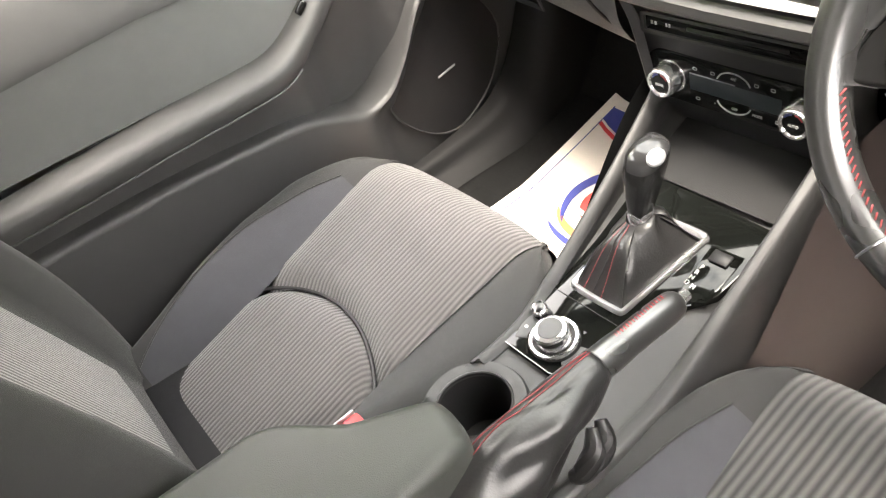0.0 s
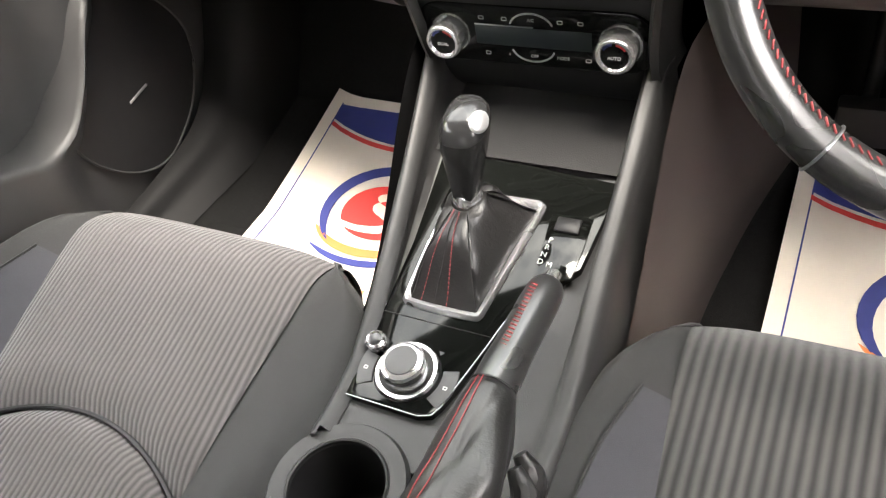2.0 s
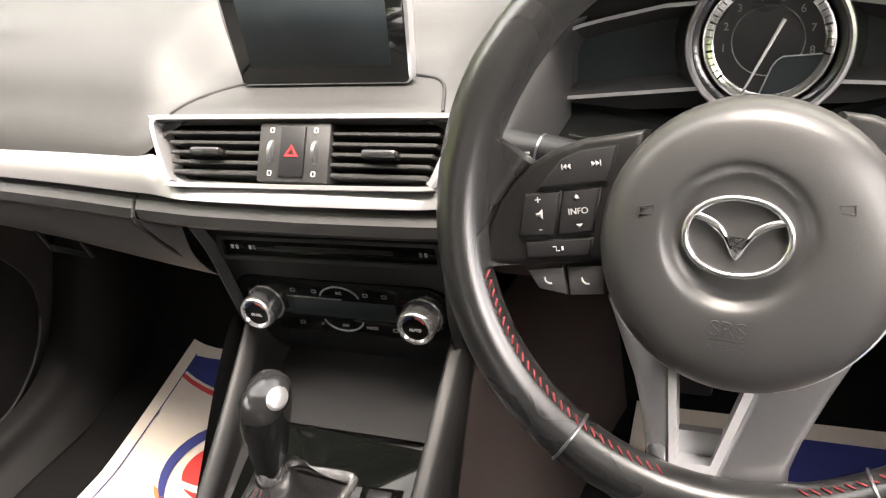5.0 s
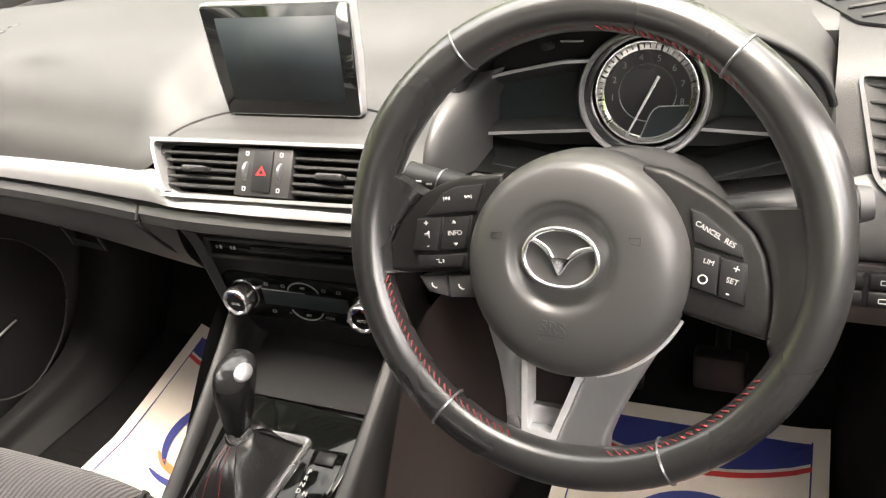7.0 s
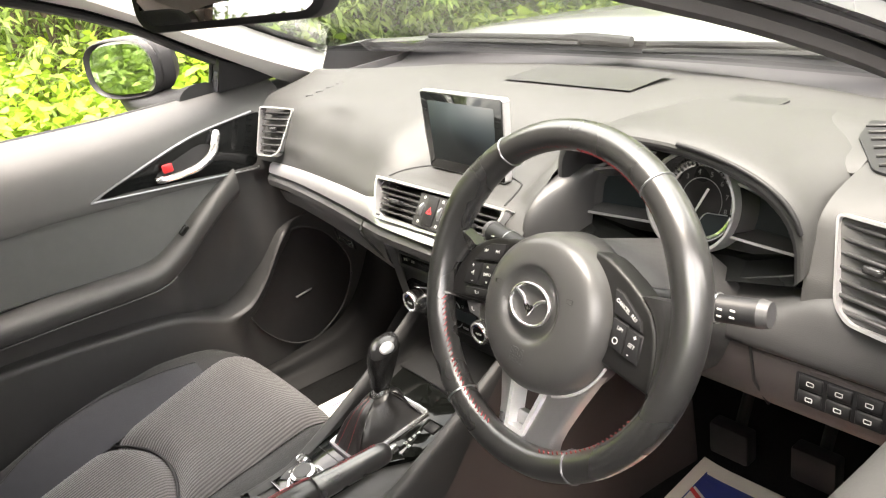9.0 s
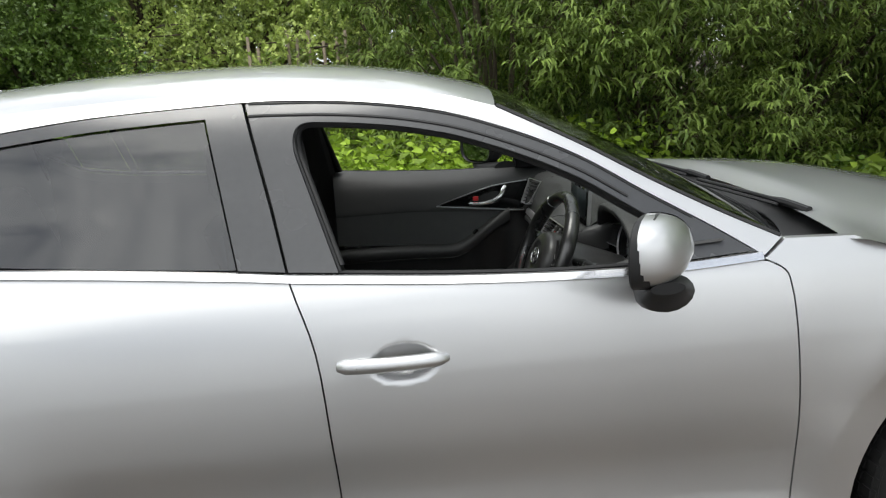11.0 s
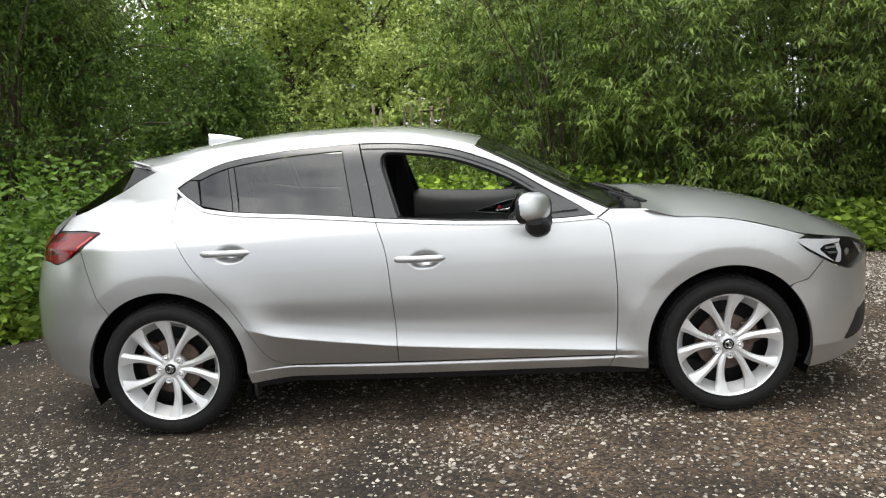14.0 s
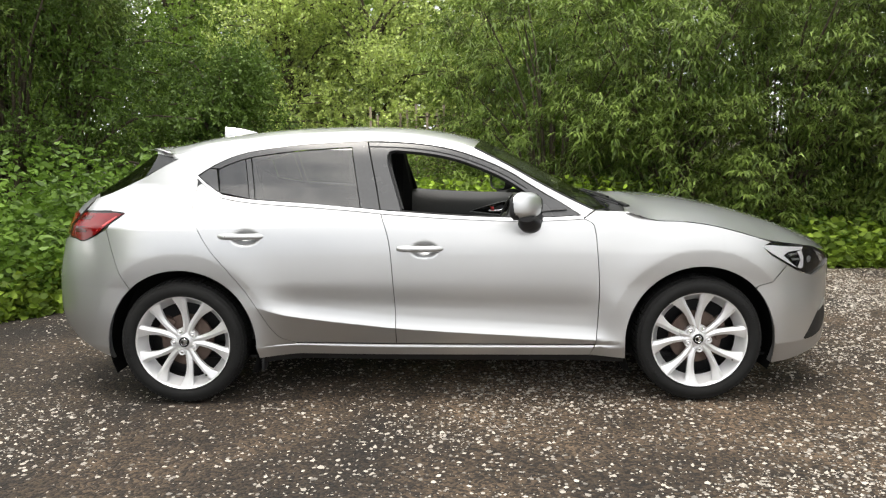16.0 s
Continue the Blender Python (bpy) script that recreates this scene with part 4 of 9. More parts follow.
# ---- wheels ----
def build_wheel(cx, cy, s, turn):
    """Alloy wheel: five pairs of spokes that part from each other between the nuts. turn: where the first pair parts."""
    base = Matrix.Translation((cx, cy, 0.325)) @ pose(0, 0, 0, 90, 0, 0) @ (Matrix.Identity(4) if s < 0 else pose(0, 0, 0, 180, 0, 0))
    tyre = [(0.240, 0.068), (0.2475, 0.080), (0.2535, 0.0905), (0.2560, 0.0885), (0.264, 0.0945), (0.286, 0.0985), (0.303, 0.0935), (0.3065, 0.0905), (0.3080, 0.0915), (0.318, 0.080), (0.3245, 0.064), (0.3255, 0.03), (0.3255, -0.06), (0.318, -0.10), (0.29, -0.118), (0.24, -0.10)]
    w = part("wheel", revolve([(0.205, 0.012), (0.222, 0.035), (0.234, 0.060), (0.2405, 0.0735), (0.2450, 0.0810), (0.2500, 0.0835), (0.2530, 0.0815), (0.2525, 0.074), (0.242, 0.066), (0.242, -0.10)], base, 96), ALLOY, car, "silver ten-spoke alloy wheel")
    part("tyre", revolve(tyre, base, 96), TYRE, w, "black low-profile tyre")
    # tread blocks, which run over the shoulder
    bm = bmesh.new()
    for k in range(64):
        a = 2 * math.pi * k / 64
        for h0, h1, r0, r1 in ((0.081, 0.089, 0.3150, 0.3090), (0.056, 0.080, 0.3255, 0.3190), (0.02, 0.048, 0.327, 0.327), (-0.02, 0.012, 0.327, 0.327), (-0.06, -0.028, 0.327, 0.327)):
            vs = []
            for aa, hh, rr in ((a - 0.034, h0, r0), (a + 0.034, h0, r0), (a + 0.046, h1, r1), (a - 0.022, h1, r1)):
                for add in (-0.006, 0.0032):
                    vs.append(bm.verts.new(base @ Vector(((rr + add) * math.cos(aa), (rr + add) * math.sin(aa), hh))))
            q = vs
            for f in ((1, 3, 5, 7), (0, 1, 3, 2), (2, 3, 5, 4), (4, 5, 7, 6), (6, 7, 1, 0)):
                bm.faces.new([q[i] for i in f])
    tagged(part("tread", bm, TYRE, w, smooth=False), kind="stuff")
    # raised marks on the sidewall
    bm = bmesh.new()
    for a0 in (100, 280):
        for k in range(6):
            aa = radians(a0 + turn + 4.2 * k)
            join(bm, box(0.279, 0.292, -0.006, 0.004, 0.0965, 0.0995, 0.0005, 1, base @ Matrix.Rotation(aa, 4, "Z")))
    tagged(part("sidewall_marks", bm, TYRE, w), kind="stuff")
    part("brake_disc", revolve([(0.07, 0.004), (0.138, 0.004), (0.141, -0.006), (0.07, -0.012)], base, 48), BRAKE, w, "rust-tinged brake disc")
    part("barrel", revolve([(0.222, 0.02), (0.236, 0.06), (0.232, -0.1), (0.05, -0.1), (0.05, -0.09)], base, 48), BLACK, w)
    part("caliper", box(0.095, 0.165, -0.06, 0.06, -0.03, 0.014, 0.01, 2, base @ pose(0, 0, 0, 0, 0, 150 if cx < 0 else 20)), BRAKE, w, "rusty brake caliper")
    part("hub", revolve([(0.0, 0.060), (0.030, 0.060), (0.034, 0.056), (0.050, 0.053), (0.066, 0.047), (0.074, 0.036), (0.07, 0.0)], base, 40), ALLOY, w)
    spread = curve1([(0.040, 6.0), (0.075, 8.0), (0.12, 10.6), (0.17, 14.2), (0.205, 17.0), (0.245, 19.5)])
    width = curve1([(0.040, 0.0165), (0.075, 0.0165), (0.12, 0.0165), (0.16, 0.0185), (0.20, 0.0250), (0.225, 0.0330), (0.247, 0.0400)])
    height = curve1([(0.040, 0.0555), (0.075, 0.0575), (0.12, 0.0615), (0.17, 0.0680), (0.21, 0.0745), (0.247, 0.0815)])
    for k in range(10):
        sg = 1 if k % 2 else -1
        a0 = turn + 72 * (k // 2)
        rws = []
        for r in np.linspace(0.040, 0.2470, 13):
            a, wd, h = radians(a0 + sg * spread(r)), width(r), height(r)
            # a sharp crest that wanders from the side facing the partner to the outer side; the rest falls away in one facet
            t = (r - 0.04) / 0.207
            crest = sg * wd * (0.35 - 0.75 * t)
            row = []
            for o, d in ((-wd, -0.026), (-wd * 0.93, -0.0075 - 0.003 * (sg > 0)), (crest - wd * 0.10, -0.0004), (crest + wd * 0.10, -0.0004), (wd * 0.93, -0.0075 - 0.003 * (sg < 0)), (wd, -0.026), (0, -0.036)):
                x, y = r, o
                row.append((x * math.cos(a) - y * math.sin(a), x * math.sin(a) + y * math.cos(a), h + d))
            rws.append(row)
        bm = loft(rws, closed_v=True, caps=True)
        bmesh.ops.transform(bm, matrix=base, verts=bm.verts)
        part("spoke", bm, ALLOY, w, sharp=16)
    for k in range(5):
        a = Matrix.Rotation(radians(72 * k + turn + 36), 4, "Z")
        part("nut_recess", revolve([(0.0, 0.0535), (0.0105, 0.0535), (0.0125, 0.0575), (0.0160, 0.0590), (0.0185, 0.0560), (0.019, 0.045)], base @ a @ Matrix.Translation((0.0560, 0, 0.0)), 20), ALLOY, w)
        part("wheel_nut", revolve([(0, 0.0625), (0.0045, 0.0620), (0.0080, 0.0590), (0.0088, 0.0530)], base @ a @ Matrix.Translation((0.0560, 0, 0.0)), 6), CHROME, w)
    part("centre_cap", revolve([(0, 0.0665), (0.022, 0.0660), (0.0265, 0.064), (0.0275, 0.056)], base, 32), GLOSS, w)
    part("cap_ring", revolve([(0.0150, 0.0664), (0.0165, 0.0682), (0.0180, 0.0664)], base, 32), CHROME, w)
    part("cap_emblem", prism([(-0.014, 0.006), (-0.004, 0.002), (0, -0.003), (0.004, 0.002), (0.014, 0.006), (0.012, -0.002), (0, -0.012), (-0.012, -0.002)], 0.0662, 0.0682, base @ pose(0, 0, 0, 0, 0, turn)), CHROME, w)
    va = radians(turn - 132)
    part("valve", tube([base @ Vector((0.218 * math.cos(va), 0.218 * math.sin(va), 0.05)), base @ Vector((0.208 * math.cos(va), 0.208 * math.sin(va), 0.074))], 0.0042, 8), BLACK, w)
    return w


for cx, turn in ((-1.35, 74), (1.35, 100)):
    build_wheel(cx, -0.785, -1, turn)
    build_wheel(cx, 0.785, 1, turn)

# ---- door mirrors ----
for s in (-1, 1):
    def shell_rows(x0, x1, grow, cy, cz, ry, rz, zlo=-9, zhi=9):
        out = []
        for k in range(9):
            t = k / 8
            f = math.sqrt(max(0.0, 1 - t ** 2.6)) if k else 1.0
            f = max(f, 0.12)
            ring = []
            for j in range(28):
                a = 2 * math.pi * j / 28
                c, q = math.cos(a), math.sin(a)
                yy = ry * f * math.copysign(abs(c) ** 0.7, c)
                zz = rz * f * math.copysign(abs(q) ** 0.7, q)
                ring.append((x0 + (x1 - x0) * t - 0.55 * yy, s * (cy + yy + 0.02 * t), max(zlo, min(zhi, cz + zz))))
            out.append(ring)
        return out
    cy, cz = 0.998, 1.045
    mir = part("door_mirror", loft(shell_rows(0.412, 0.506, 0, cy, cz, 0.090, 0.068, zlo=0.988), closed_v=True, caps=True), PAINT, car, "silver door mirror with a black foot", sharp=60)
    inner_rows = [r[9:20] for r in shell_rows(0.412, 0.506, 0, cy, cz, 0.0920, 0.0700, zlo=0.985)]
    part("mirror_inner_cover", loft(inner_rows), BLACK, mir)
    part("mirror_bezel", loft([[(0.414 + dx - 0.055 * 0.95 * k * math.copysign(abs(math.cos(a)) ** 0.7, math.cos(a)), s * (cy + 0.090 * k * math.copysign(abs(math.cos(a)) ** 0.7, math.cos(a))), cz - 0.002 + 0.068 * k * math.copysign(abs(math.sin(a)) ** 0.7, math.sin(a))) for a in np.linspace(0, 2 * math.pi, 28, endpoint=False)]
                                   for dx, k in ((0.026, 1.025), (-0.012, 1.0), (-0.016, 0.96), (0.006, 0.88), (0.02, 0.86))], closed_v=True), BLACK, mir)
    part("mirror_glass", loft([[(0.404 - 0.0451 * k * math.copysign(abs(math.cos(a)) ** 0.7, math.cos(a)), s * (cy + 0.077 * k * math.copysign(abs(math.cos(a)) ** 0.7, math.cos(a))), cz - 0.002 + 0.057 * k * math.copysign(abs(math.sin(a)) ** 0.7, math.sin(a))) for a in np.linspace(0, 2 * math.pi, 28, endpoint=False)] for k in (1.0, 0.5, 0.02)], closed_v=True, caps=True), MIRROR, mir, smooth=False)
    part("mirror_foot", loft([[(x + rx * math.cos(a), s * y, z + rz * math.sin(a)) for a in np.linspace(0, 2 * math.pi, 16, endpoint=False)] for x, y, z, rx, rz in
                                  ((0.43, 1.075, 0.985, 0.035, 0.012), (0.448, 1.03, 0.962, 0.056, 0.040), (0.460, 0.96, 0.944, 0.056, 0.042), (0.475, 0.89, 0.950, 0.05, 0.035), (0.49, 0.845, 0.965, 0.05, 0.03), (0.50, 0.815, 0.97, 0.05, 0.03))], closed_v=True, caps=True), BLACK, mir)


# ---- inside: floor, headliner, pillars ----
part("floor_pan", loft([[(x, y, z) for y in np.linspace(-0.74, 0.74, 9)] for x, z in ((-1.2, 0.29), (0.3, 0.285), (0.62, 0.295), (0.80, 0.33), (0.95, 0.50), (1.0, 0.72))]), CARPET, car, "black carpeted floor")
rows = []
for x in np.linspace(-1.4, 0.20, 22):
    ze = rail(x) - 0.045
    ye = half_width(x, ze) - 0.03
    rows.append([(x, u * ye, ze + (ZC(x) - 0.05 - ze) * (1 - abs(u) ** 3)) for u in np.linspace(-1, 1, 21)])
part("headliner", loft(rows), HEADLINER, car, "pale cloth headliner")
for s in (-1, 1):
    rows = []
    for x, z in APIL[::2]:
        y = half_width(x, z)
        zi = wintop(min(x + 0.02, 0.74))
        rows.append([(x + 0.02, s * (y - 0.035), z - 0.008), (x - 0.02, s * (y - 0.075), z - 0.03), (x - 0.015, s * (y - 0.07), z - 0.055), (x, s * (half_width(x, zi - 0.03) - 0.05), min(z - 0.05, zi - 0.035))])
    part("pillar_cover", loft(rows), BEIGE, car, "pale grey windscreen pillar cover")
    rows = []
    for z in np.linspace(0.62, 1.33, 9):
        xf, xb = -0.20 - 0.16 * max(0, z - 0.95), -0.40 - 0.10 * max(0, z - 0.95)
        y = half_width(-0.3, max(z, 0.9)) - 0.065
        rows.append([(xf, s * (y + 0.02), z), (xf - 0.02, s * y, z), (xb, s * y, z), (xb - 0.02, s * (y + 0.02), z)])
    bp = part("centre_pillar_cover", loft(rows), PLASTIC, car, "black pillar cover")
    belt_path = [(-0.29, s * 0.585, 1.26), (-0.30, s * 0.66, 1.0), (-0.32, s * 0.70, 0.65)]
    bm = loft([[(p[0] - 0.022, p[1], p[2]), (p[0] + 0.022, p[1] - s * 0.004, p[2])] for p in cr(belt_path, 5)])
    part("seat_belt", bm, CLOTH, car, "dark grey seat belt")
    rows = []
    for x in np.linspace(-1.25, -0.42, 12):
        rows.append([(x, s * (half_width(x, belt(x)) - 0.08), 0.3), (x, s * (half_width(x, belt(x)) - 0.06), belt(x) - 0.03), (x, s * (half_width(x, belt(x)) - 0.035), belt(x) - 0.004)])
    part("rear_door_trim", loft(rows), PLASTIC, car)

# ---- dashboard ----
strip_xa = curve1([(0.0, 0.468), (0.10, 0.472), (0.18, 0.484), (0.30, 0.504), (0.50, 0.532), (0.64, 0.546), (0.75, 0.55)])
strip_za = curve1([(0.0, 0.857), (0.10, 0.856), (0.175, 0.853), (0.30, 0.847), (0.50, 0.836), (0.64, 0.826), (0.75, 0.82)])


def strip_x(y):
    return strip_xa(abs(y))


def strip_top(y):
    return strip_za(abs(y))


def dash_row(y):
    a = abs(y)
    e = max(0.0, (a - 0.45) / 0.27)
    # windscreen end, top, brow, then down the front to the strip
    c = max(0.0, 1 - (y / 0.178) ** 4)
    c = c * c * (3 - 2 * c)
    x_front = strip_x(y) + 0.006 + 0.036 * c
    zs = strip_top(y)
    g = ease((a - 0.42) / 0.14)
    pts = [(0.985 - 0.17 * (a / 0.7) ** 2, 0.962 - 0.012 * e), (0.90 - 0.13 * (a / 0.7) ** 2, 0.972), (0.80 - 0.06 * (a / 0.7) ** 2, 0.978), (0.72, 0.972), (0.665, 0.962 - 0.012 * c), (0.63 - 0.012 * g, 0.950 - 0.035 * c + 0.004 * g), (x_front + 0.085 - 0.043 * g, 0.935 - 0.038 * c + 0.004 * g),
           (x_front + 0.055 - 0.027 * g, 0.915 - 0.022 * c), (x_front + 0.032 - 0.015 * g, 0.890 + 0.001 * c), (x_front + 0.016 - 0.006 * g, 0.874 + 0.017 * c), (x_front + 0.006, 0.5 * (0.874 + zs) + 0.024 * c), (x_front, zs + 0.031 * c)]
    return [(x, y, z) for x, z in pts]


top_rows = [[tuple(p) for p in cr(dash_row(y), 3)] for y in list(np.linspace(0.715, -0.188, 47))]
dash = part("dashboard", loft(top_rows), SOFT, car, "black soft-touch dashboard top")
rows = [[tuple(p) for p in cr(dash_row(y), 3)] for y in np.linspace(-0.545, -0.715, 10)]
part("dash_end", loft(rows), SOFT, dash)
rows = []
for y in np.linspace(-0.188, -0.545, 18):
    q = dash_row(y)
    rows.append([tuple(p) for p in cr(q[:5] + [(0.66, y, 0.93), (0.655, y, 0.80)], 3)])
part("dash_back", loft(rows), SOFT, dash)
part("speaker_grille", loft([[(x, y, 0.981) for y in np.linspace(-0.14, 0.14, 5)] for x in (0.79, 0.90)]), SHROUD, dash, "fine dark speaker grille")
part("demister_slot", prism(rounded(0.038, 0.078, 0.006, 3), 0.9775, 0.9800, Matrix.Translation((0.803, -0.340, 0))), SHROUD, dash, "flush demister outlet")

# silver strip and the padded band under it
def front_x(y):
    return strip_x(y)


def strip_rows(y0, y1, n, prof):
    """Rows along the dashboard: offsets from the strip's top edge."""
    out = []
    for y in np.linspace(y0, y1, n):
        h = 0.30 + 0.70 * min(1.0, max(0.0, (abs(y) - 0.122) / 0.036)) if abs(y) < 0.2 else 1.0
        g = 1.0 - 0.35 * max(0, (abs(y) - 0.2) / 0.45)
        out.append([(strip_x(y) + dx, y, strip_top(y) + (dz * g if abs(y) >= 0.2 else (0.032 + dz) * h - 0.032) if dz > -0.034 else strip_top(y) + dz + 0.032 * (1 - g)) for dx, dz in prof])
    return out


part("decor_strip", loft(strip_rows(0.648, -0.200, 126, [(0.014, 0.003), (0.006, 0.002), (-0.001, -0.004), (-0.006, -0.018), (-0.008, -0.028), (0.008, -0.032)])), SATIN, dash, "satin silver strip across the dashboard")
part("shadow_gap", loft(strip_rows(0.66, -0.200, 42, [(0.02, -0.030), (0.002, -0.031), (0.002, -0.040)])), BLACK, dash)
pad = [(0.012, -0.036), (-0.004, -0.038), (-0.010, -0.046), (-0.009, -0.058), (0.0, -0.066), (0.012, -0.070)]
part("glove_box_band", loft(strip_rows(0.66, 0.190, 24, pad)), GLOVE, dash)
part("centre_band", loft(strip_rows(0.186, -0.200, 32, pad)), GLOVE, dash)
# glove box lid: curves forward and down to the knees
rows = []
for y in np.linspace(0.655, 0.150, 24):
    t = (0.655 - y) / 0.505
    bend = 0.012 * math.sin(math.pi * t)
    x = front_x(y)
    low = 0.690 + 0.03 * (1 - t) ** 2
    rows.append([tuple(p) for p in cr([(x + 0.010, y, strip_top(y) - 0.066), (x + 0.012, y, 0.752), (x + 0.022, y, 0.728), (x + 0.036, y, low + 0.018), (x + 0.055, y, low + 0.004), (x + 0.085, y, low), (x + 0.26, y, low - 0.005)], 3)])
glove = part("glove_box", loft(rows), GLOVE, dash, "black glove box lid with a flush latch")
m = plate((0.5445, 0.385, 0.722), (0, -1, -0.05), (0.35, 0, 1))
part("glove_latch", frame_ring([(-0.055, 0.022), (0.012, 0.020), (0.05, -0.020), (-0.012, -0.018)], [(-0.051, 0.0205), (0.010, 0.0185), (0.045, -0.0185), (-0.011, -0.0165)], 0.0, 0.004, m), BLACK, glove)
part("latch_slot", prism([(-0.012, -0.010), (0.036, -0.012), (0.046, -0.019), (-0.012, -0.018)], 0, 0.0045, m), GLOSS, glove)
seam = cr([(0.482, 0.190, 0.812), (0.472, 0.190, 0.795), (0.482, 0.186, 0.774), (0.497, 0.176, 0.745), (0.52, 0.158, 0.715), (0.545, 0.135, 0.695)], 5)
part("dash_seam", tube(seam, 0.0022, 6), SEAL, dash)

# centre air vents
vm = plate((0.4935, 0.003, 0.8615), (0, -1, 0), (0.70, 0, 1)) @ Matrix.Diagonal((1, 0.86, 1, 1))
outer = [(-0.1545, 0.0270), (-0.1515, 0.0345), (-0.1440, 0.0370), (0.0, 0.0380), (0.1450, 0.0390), (0.1525, 0.0362), (0.1545, 0.0290), (0.1510, 0.0150), (0.1400, -0.0200), (0.1345, -0.0310), (0.1255, -0.0360), (0.0, -0.0385), (-0.1190, -0.0400), (-0.1285, -0.0365), (-0.1345, -0.0270), (-0.1470, 0.0050)]
inner = [(-0.1492, 0.0258), (-0.1472, 0.0305), (-0.1420, 0.0322), (0.0, 0.0335), (0.1425, 0.0345), (0.1478, 0.0322), (0.1488, 0.0270), (0.1455, 0.0135), (0.1345, -0.0205), (0.1300, -0.0285), (0.1235, -0.0317), (0.0, -0.0340), (-0.1170, -0.0355), (-0.1240, -0.0325), (-0.1288, -0.0250), (-0.1418, 0.0040)]
vent = part("centre_vent", frame_ring(cr(outer, 4, True), cr(inner, 4, True), -0.02, 0.008, vm), SATIN, dash, "twin air vents in a satin silver frame")
part("vent_box", prism(cr(inner, 4, True), -0.065, -0.035, vm), BLACK, vent)
for k in range(5):
    v = 0.020 - 0.0105 * k
    wl, wr = 0.141 - 0.22 * (0.03 - v), 0.138 - 0.22 * (0.03 - v)
    for a, b in ((-wl, -0.036), (0.036, wr)):
        part("vent_slat", box(a, b, v - 0.0022, v + 0.0022, -0.032, 0.0, 0.0012, 1, vm @ pose(0, 0, 0, 0, 0, 0)), PLASTIC, vent)
for u in (-0.088, 0.086):
    part("vent_tab", box(u - 0.016, u + 0.016, -0.006, 0.003, -0.006, 0.012, 0.003, 2, vm), POLISH, vent)
part("vent_middle", box(-0.036, 0.036, -0.031, 0.031, -0.03, 0.003, 0.003, 2, vm), PLASTIC, vent)
hz = part("hazard_button", box(-0.0125, 0.0125, -0.026, 0.027, 0.0, 0.0055, 0.002, 2, vm), BLACK, vent)
part("hazard_triangle", frame_ring([(-0.007, -0.005), (0.007, -0.005), (0, 0.007)], [(-0.0035, -0.003), (0.0035, -0.003), (0, 0.0035)], 0.0055, 0.0062, vm), REDPLASTIC, hz)
for u in (-0.022, 0.022):
    part("thumb_wheel", revolve([(0.0, -0.0026), (0.0145, -0.0026), (0.0165, -0.0016), (0.0165, 0.0016), (0.0145, 0.0026), (0, 0.0026)], vm @ Matrix.Translation((u, 0.0, -0.008)) @ pose(0, 0, 0, 0, 90, 0), 28), SMOKE, vent)
    for v in (0.0225, -0.022):
        part("vent_mark", frame_ring(rounded(0.0042, 0.0055, 0.001, 2), rounded(0.0026, 0.0038, 0.0006, 2), 0.003, 0.0036, vm @ Matrix.Translation((u, v, 0))), WHITE, vent)
# raised surround behind the vents that carries the screen
sur = cr([(-0.150, 0.0), (-0.120, 0.035), (-0.085, 0.062), (0.0, 0.085), (0.085, 0.072), (0.115, 0.05), (0.130, 0.0)], 6)
path = []
for u, v in sur:
    row = sorted((p[0], p[2]) for p in cr(dash_row(-u), 3))
    x = 0.524 + v * 0.92
    path.append((x, -u, float(np.interp(x, [q[0] for q in row], [q[1] for q in row])) + 0.0006))
part("surround_seam", tube(path, 0.0016, 6), SEAL, dash)

# screen
sm = plate((0.578, 0.004, 0.957), (0, -1, 0.0), (0.06, 0, 1))
scr = part("display_screen", prism([(-0.094, 0.063), (0.092, 0.063), (0.096, 0.059), (0.0945, 0.0), (0.089, -0.058), (0.085, -0.062), (-0.085, -0.062), (-0.089, -0.058), (-0.096, 0.0), (-0.098, 0.059)], -0.008, 0.004, sm, 0.0015), SATIN, dash, "flat display screen, switched off, in a silver rim")
part("screen_bezel", prism([(-0.0925, 0.0612), (0.0905, 0.0612), (0.0938, 0.0585), (0.0872, -0.0578), (0.084, -0.0602), (-0.084, -0.0602), (-0.0872, -0.0578), (-0.0958, 0.0585)], 0.004, 0.0052, sm), GLOSS, scr)
part("screen_glass", prism([(-0.078, 0.048), (0.076, 0.048), (0.072, -0.044), (-0.074, -0.044)], 0.0052, 0.0058, sm), SCREEN, scr)
part("screen_foot", box(-0.075, 0.075, -0.085, -0.055, -0.016, 0.0, 0.004, 2, sm), BLACK, scr)

# climate controls
st = part("centre_console_face", loft([[tuple(p) for p in [(0.512, 0.133, 0.80), (0.486, 0.128, 0.79), (0.484, 0.0, 0.79), (0.486, -0.14, 0.79), (0.512, -0.145, 0.80)]], [(0.56, 0.126, 0.76), (0.497, 0.122, 0.76), (0.496, 0.0, 0.76), (0.497, -0.132, 0.76), (0.56, -0.136, 0.76)],
           [(0.56, 0.118, 0.70), (0.500, 0.114, 0.70), (0.498, 0, 0.70), (0.500, -0.122, 0.70), (0.56, -0.126, 0.70)], [(0.56, 0.115, 0.645), (0.512, 0.110, 0.645), (0.51, 0, 0.645), (0.512, -0.115, 0.645), (0.56, -0.118, 0.645)],
           [(0.56, 0.11, 0.60), (0.535, 0.105, 0.60), (0.535, 0, 0.60), (0.535, -0.11, 0.60), (0.56, -0.11, 0.60)]]), BLACK, car, "black centre stack with climate controls")
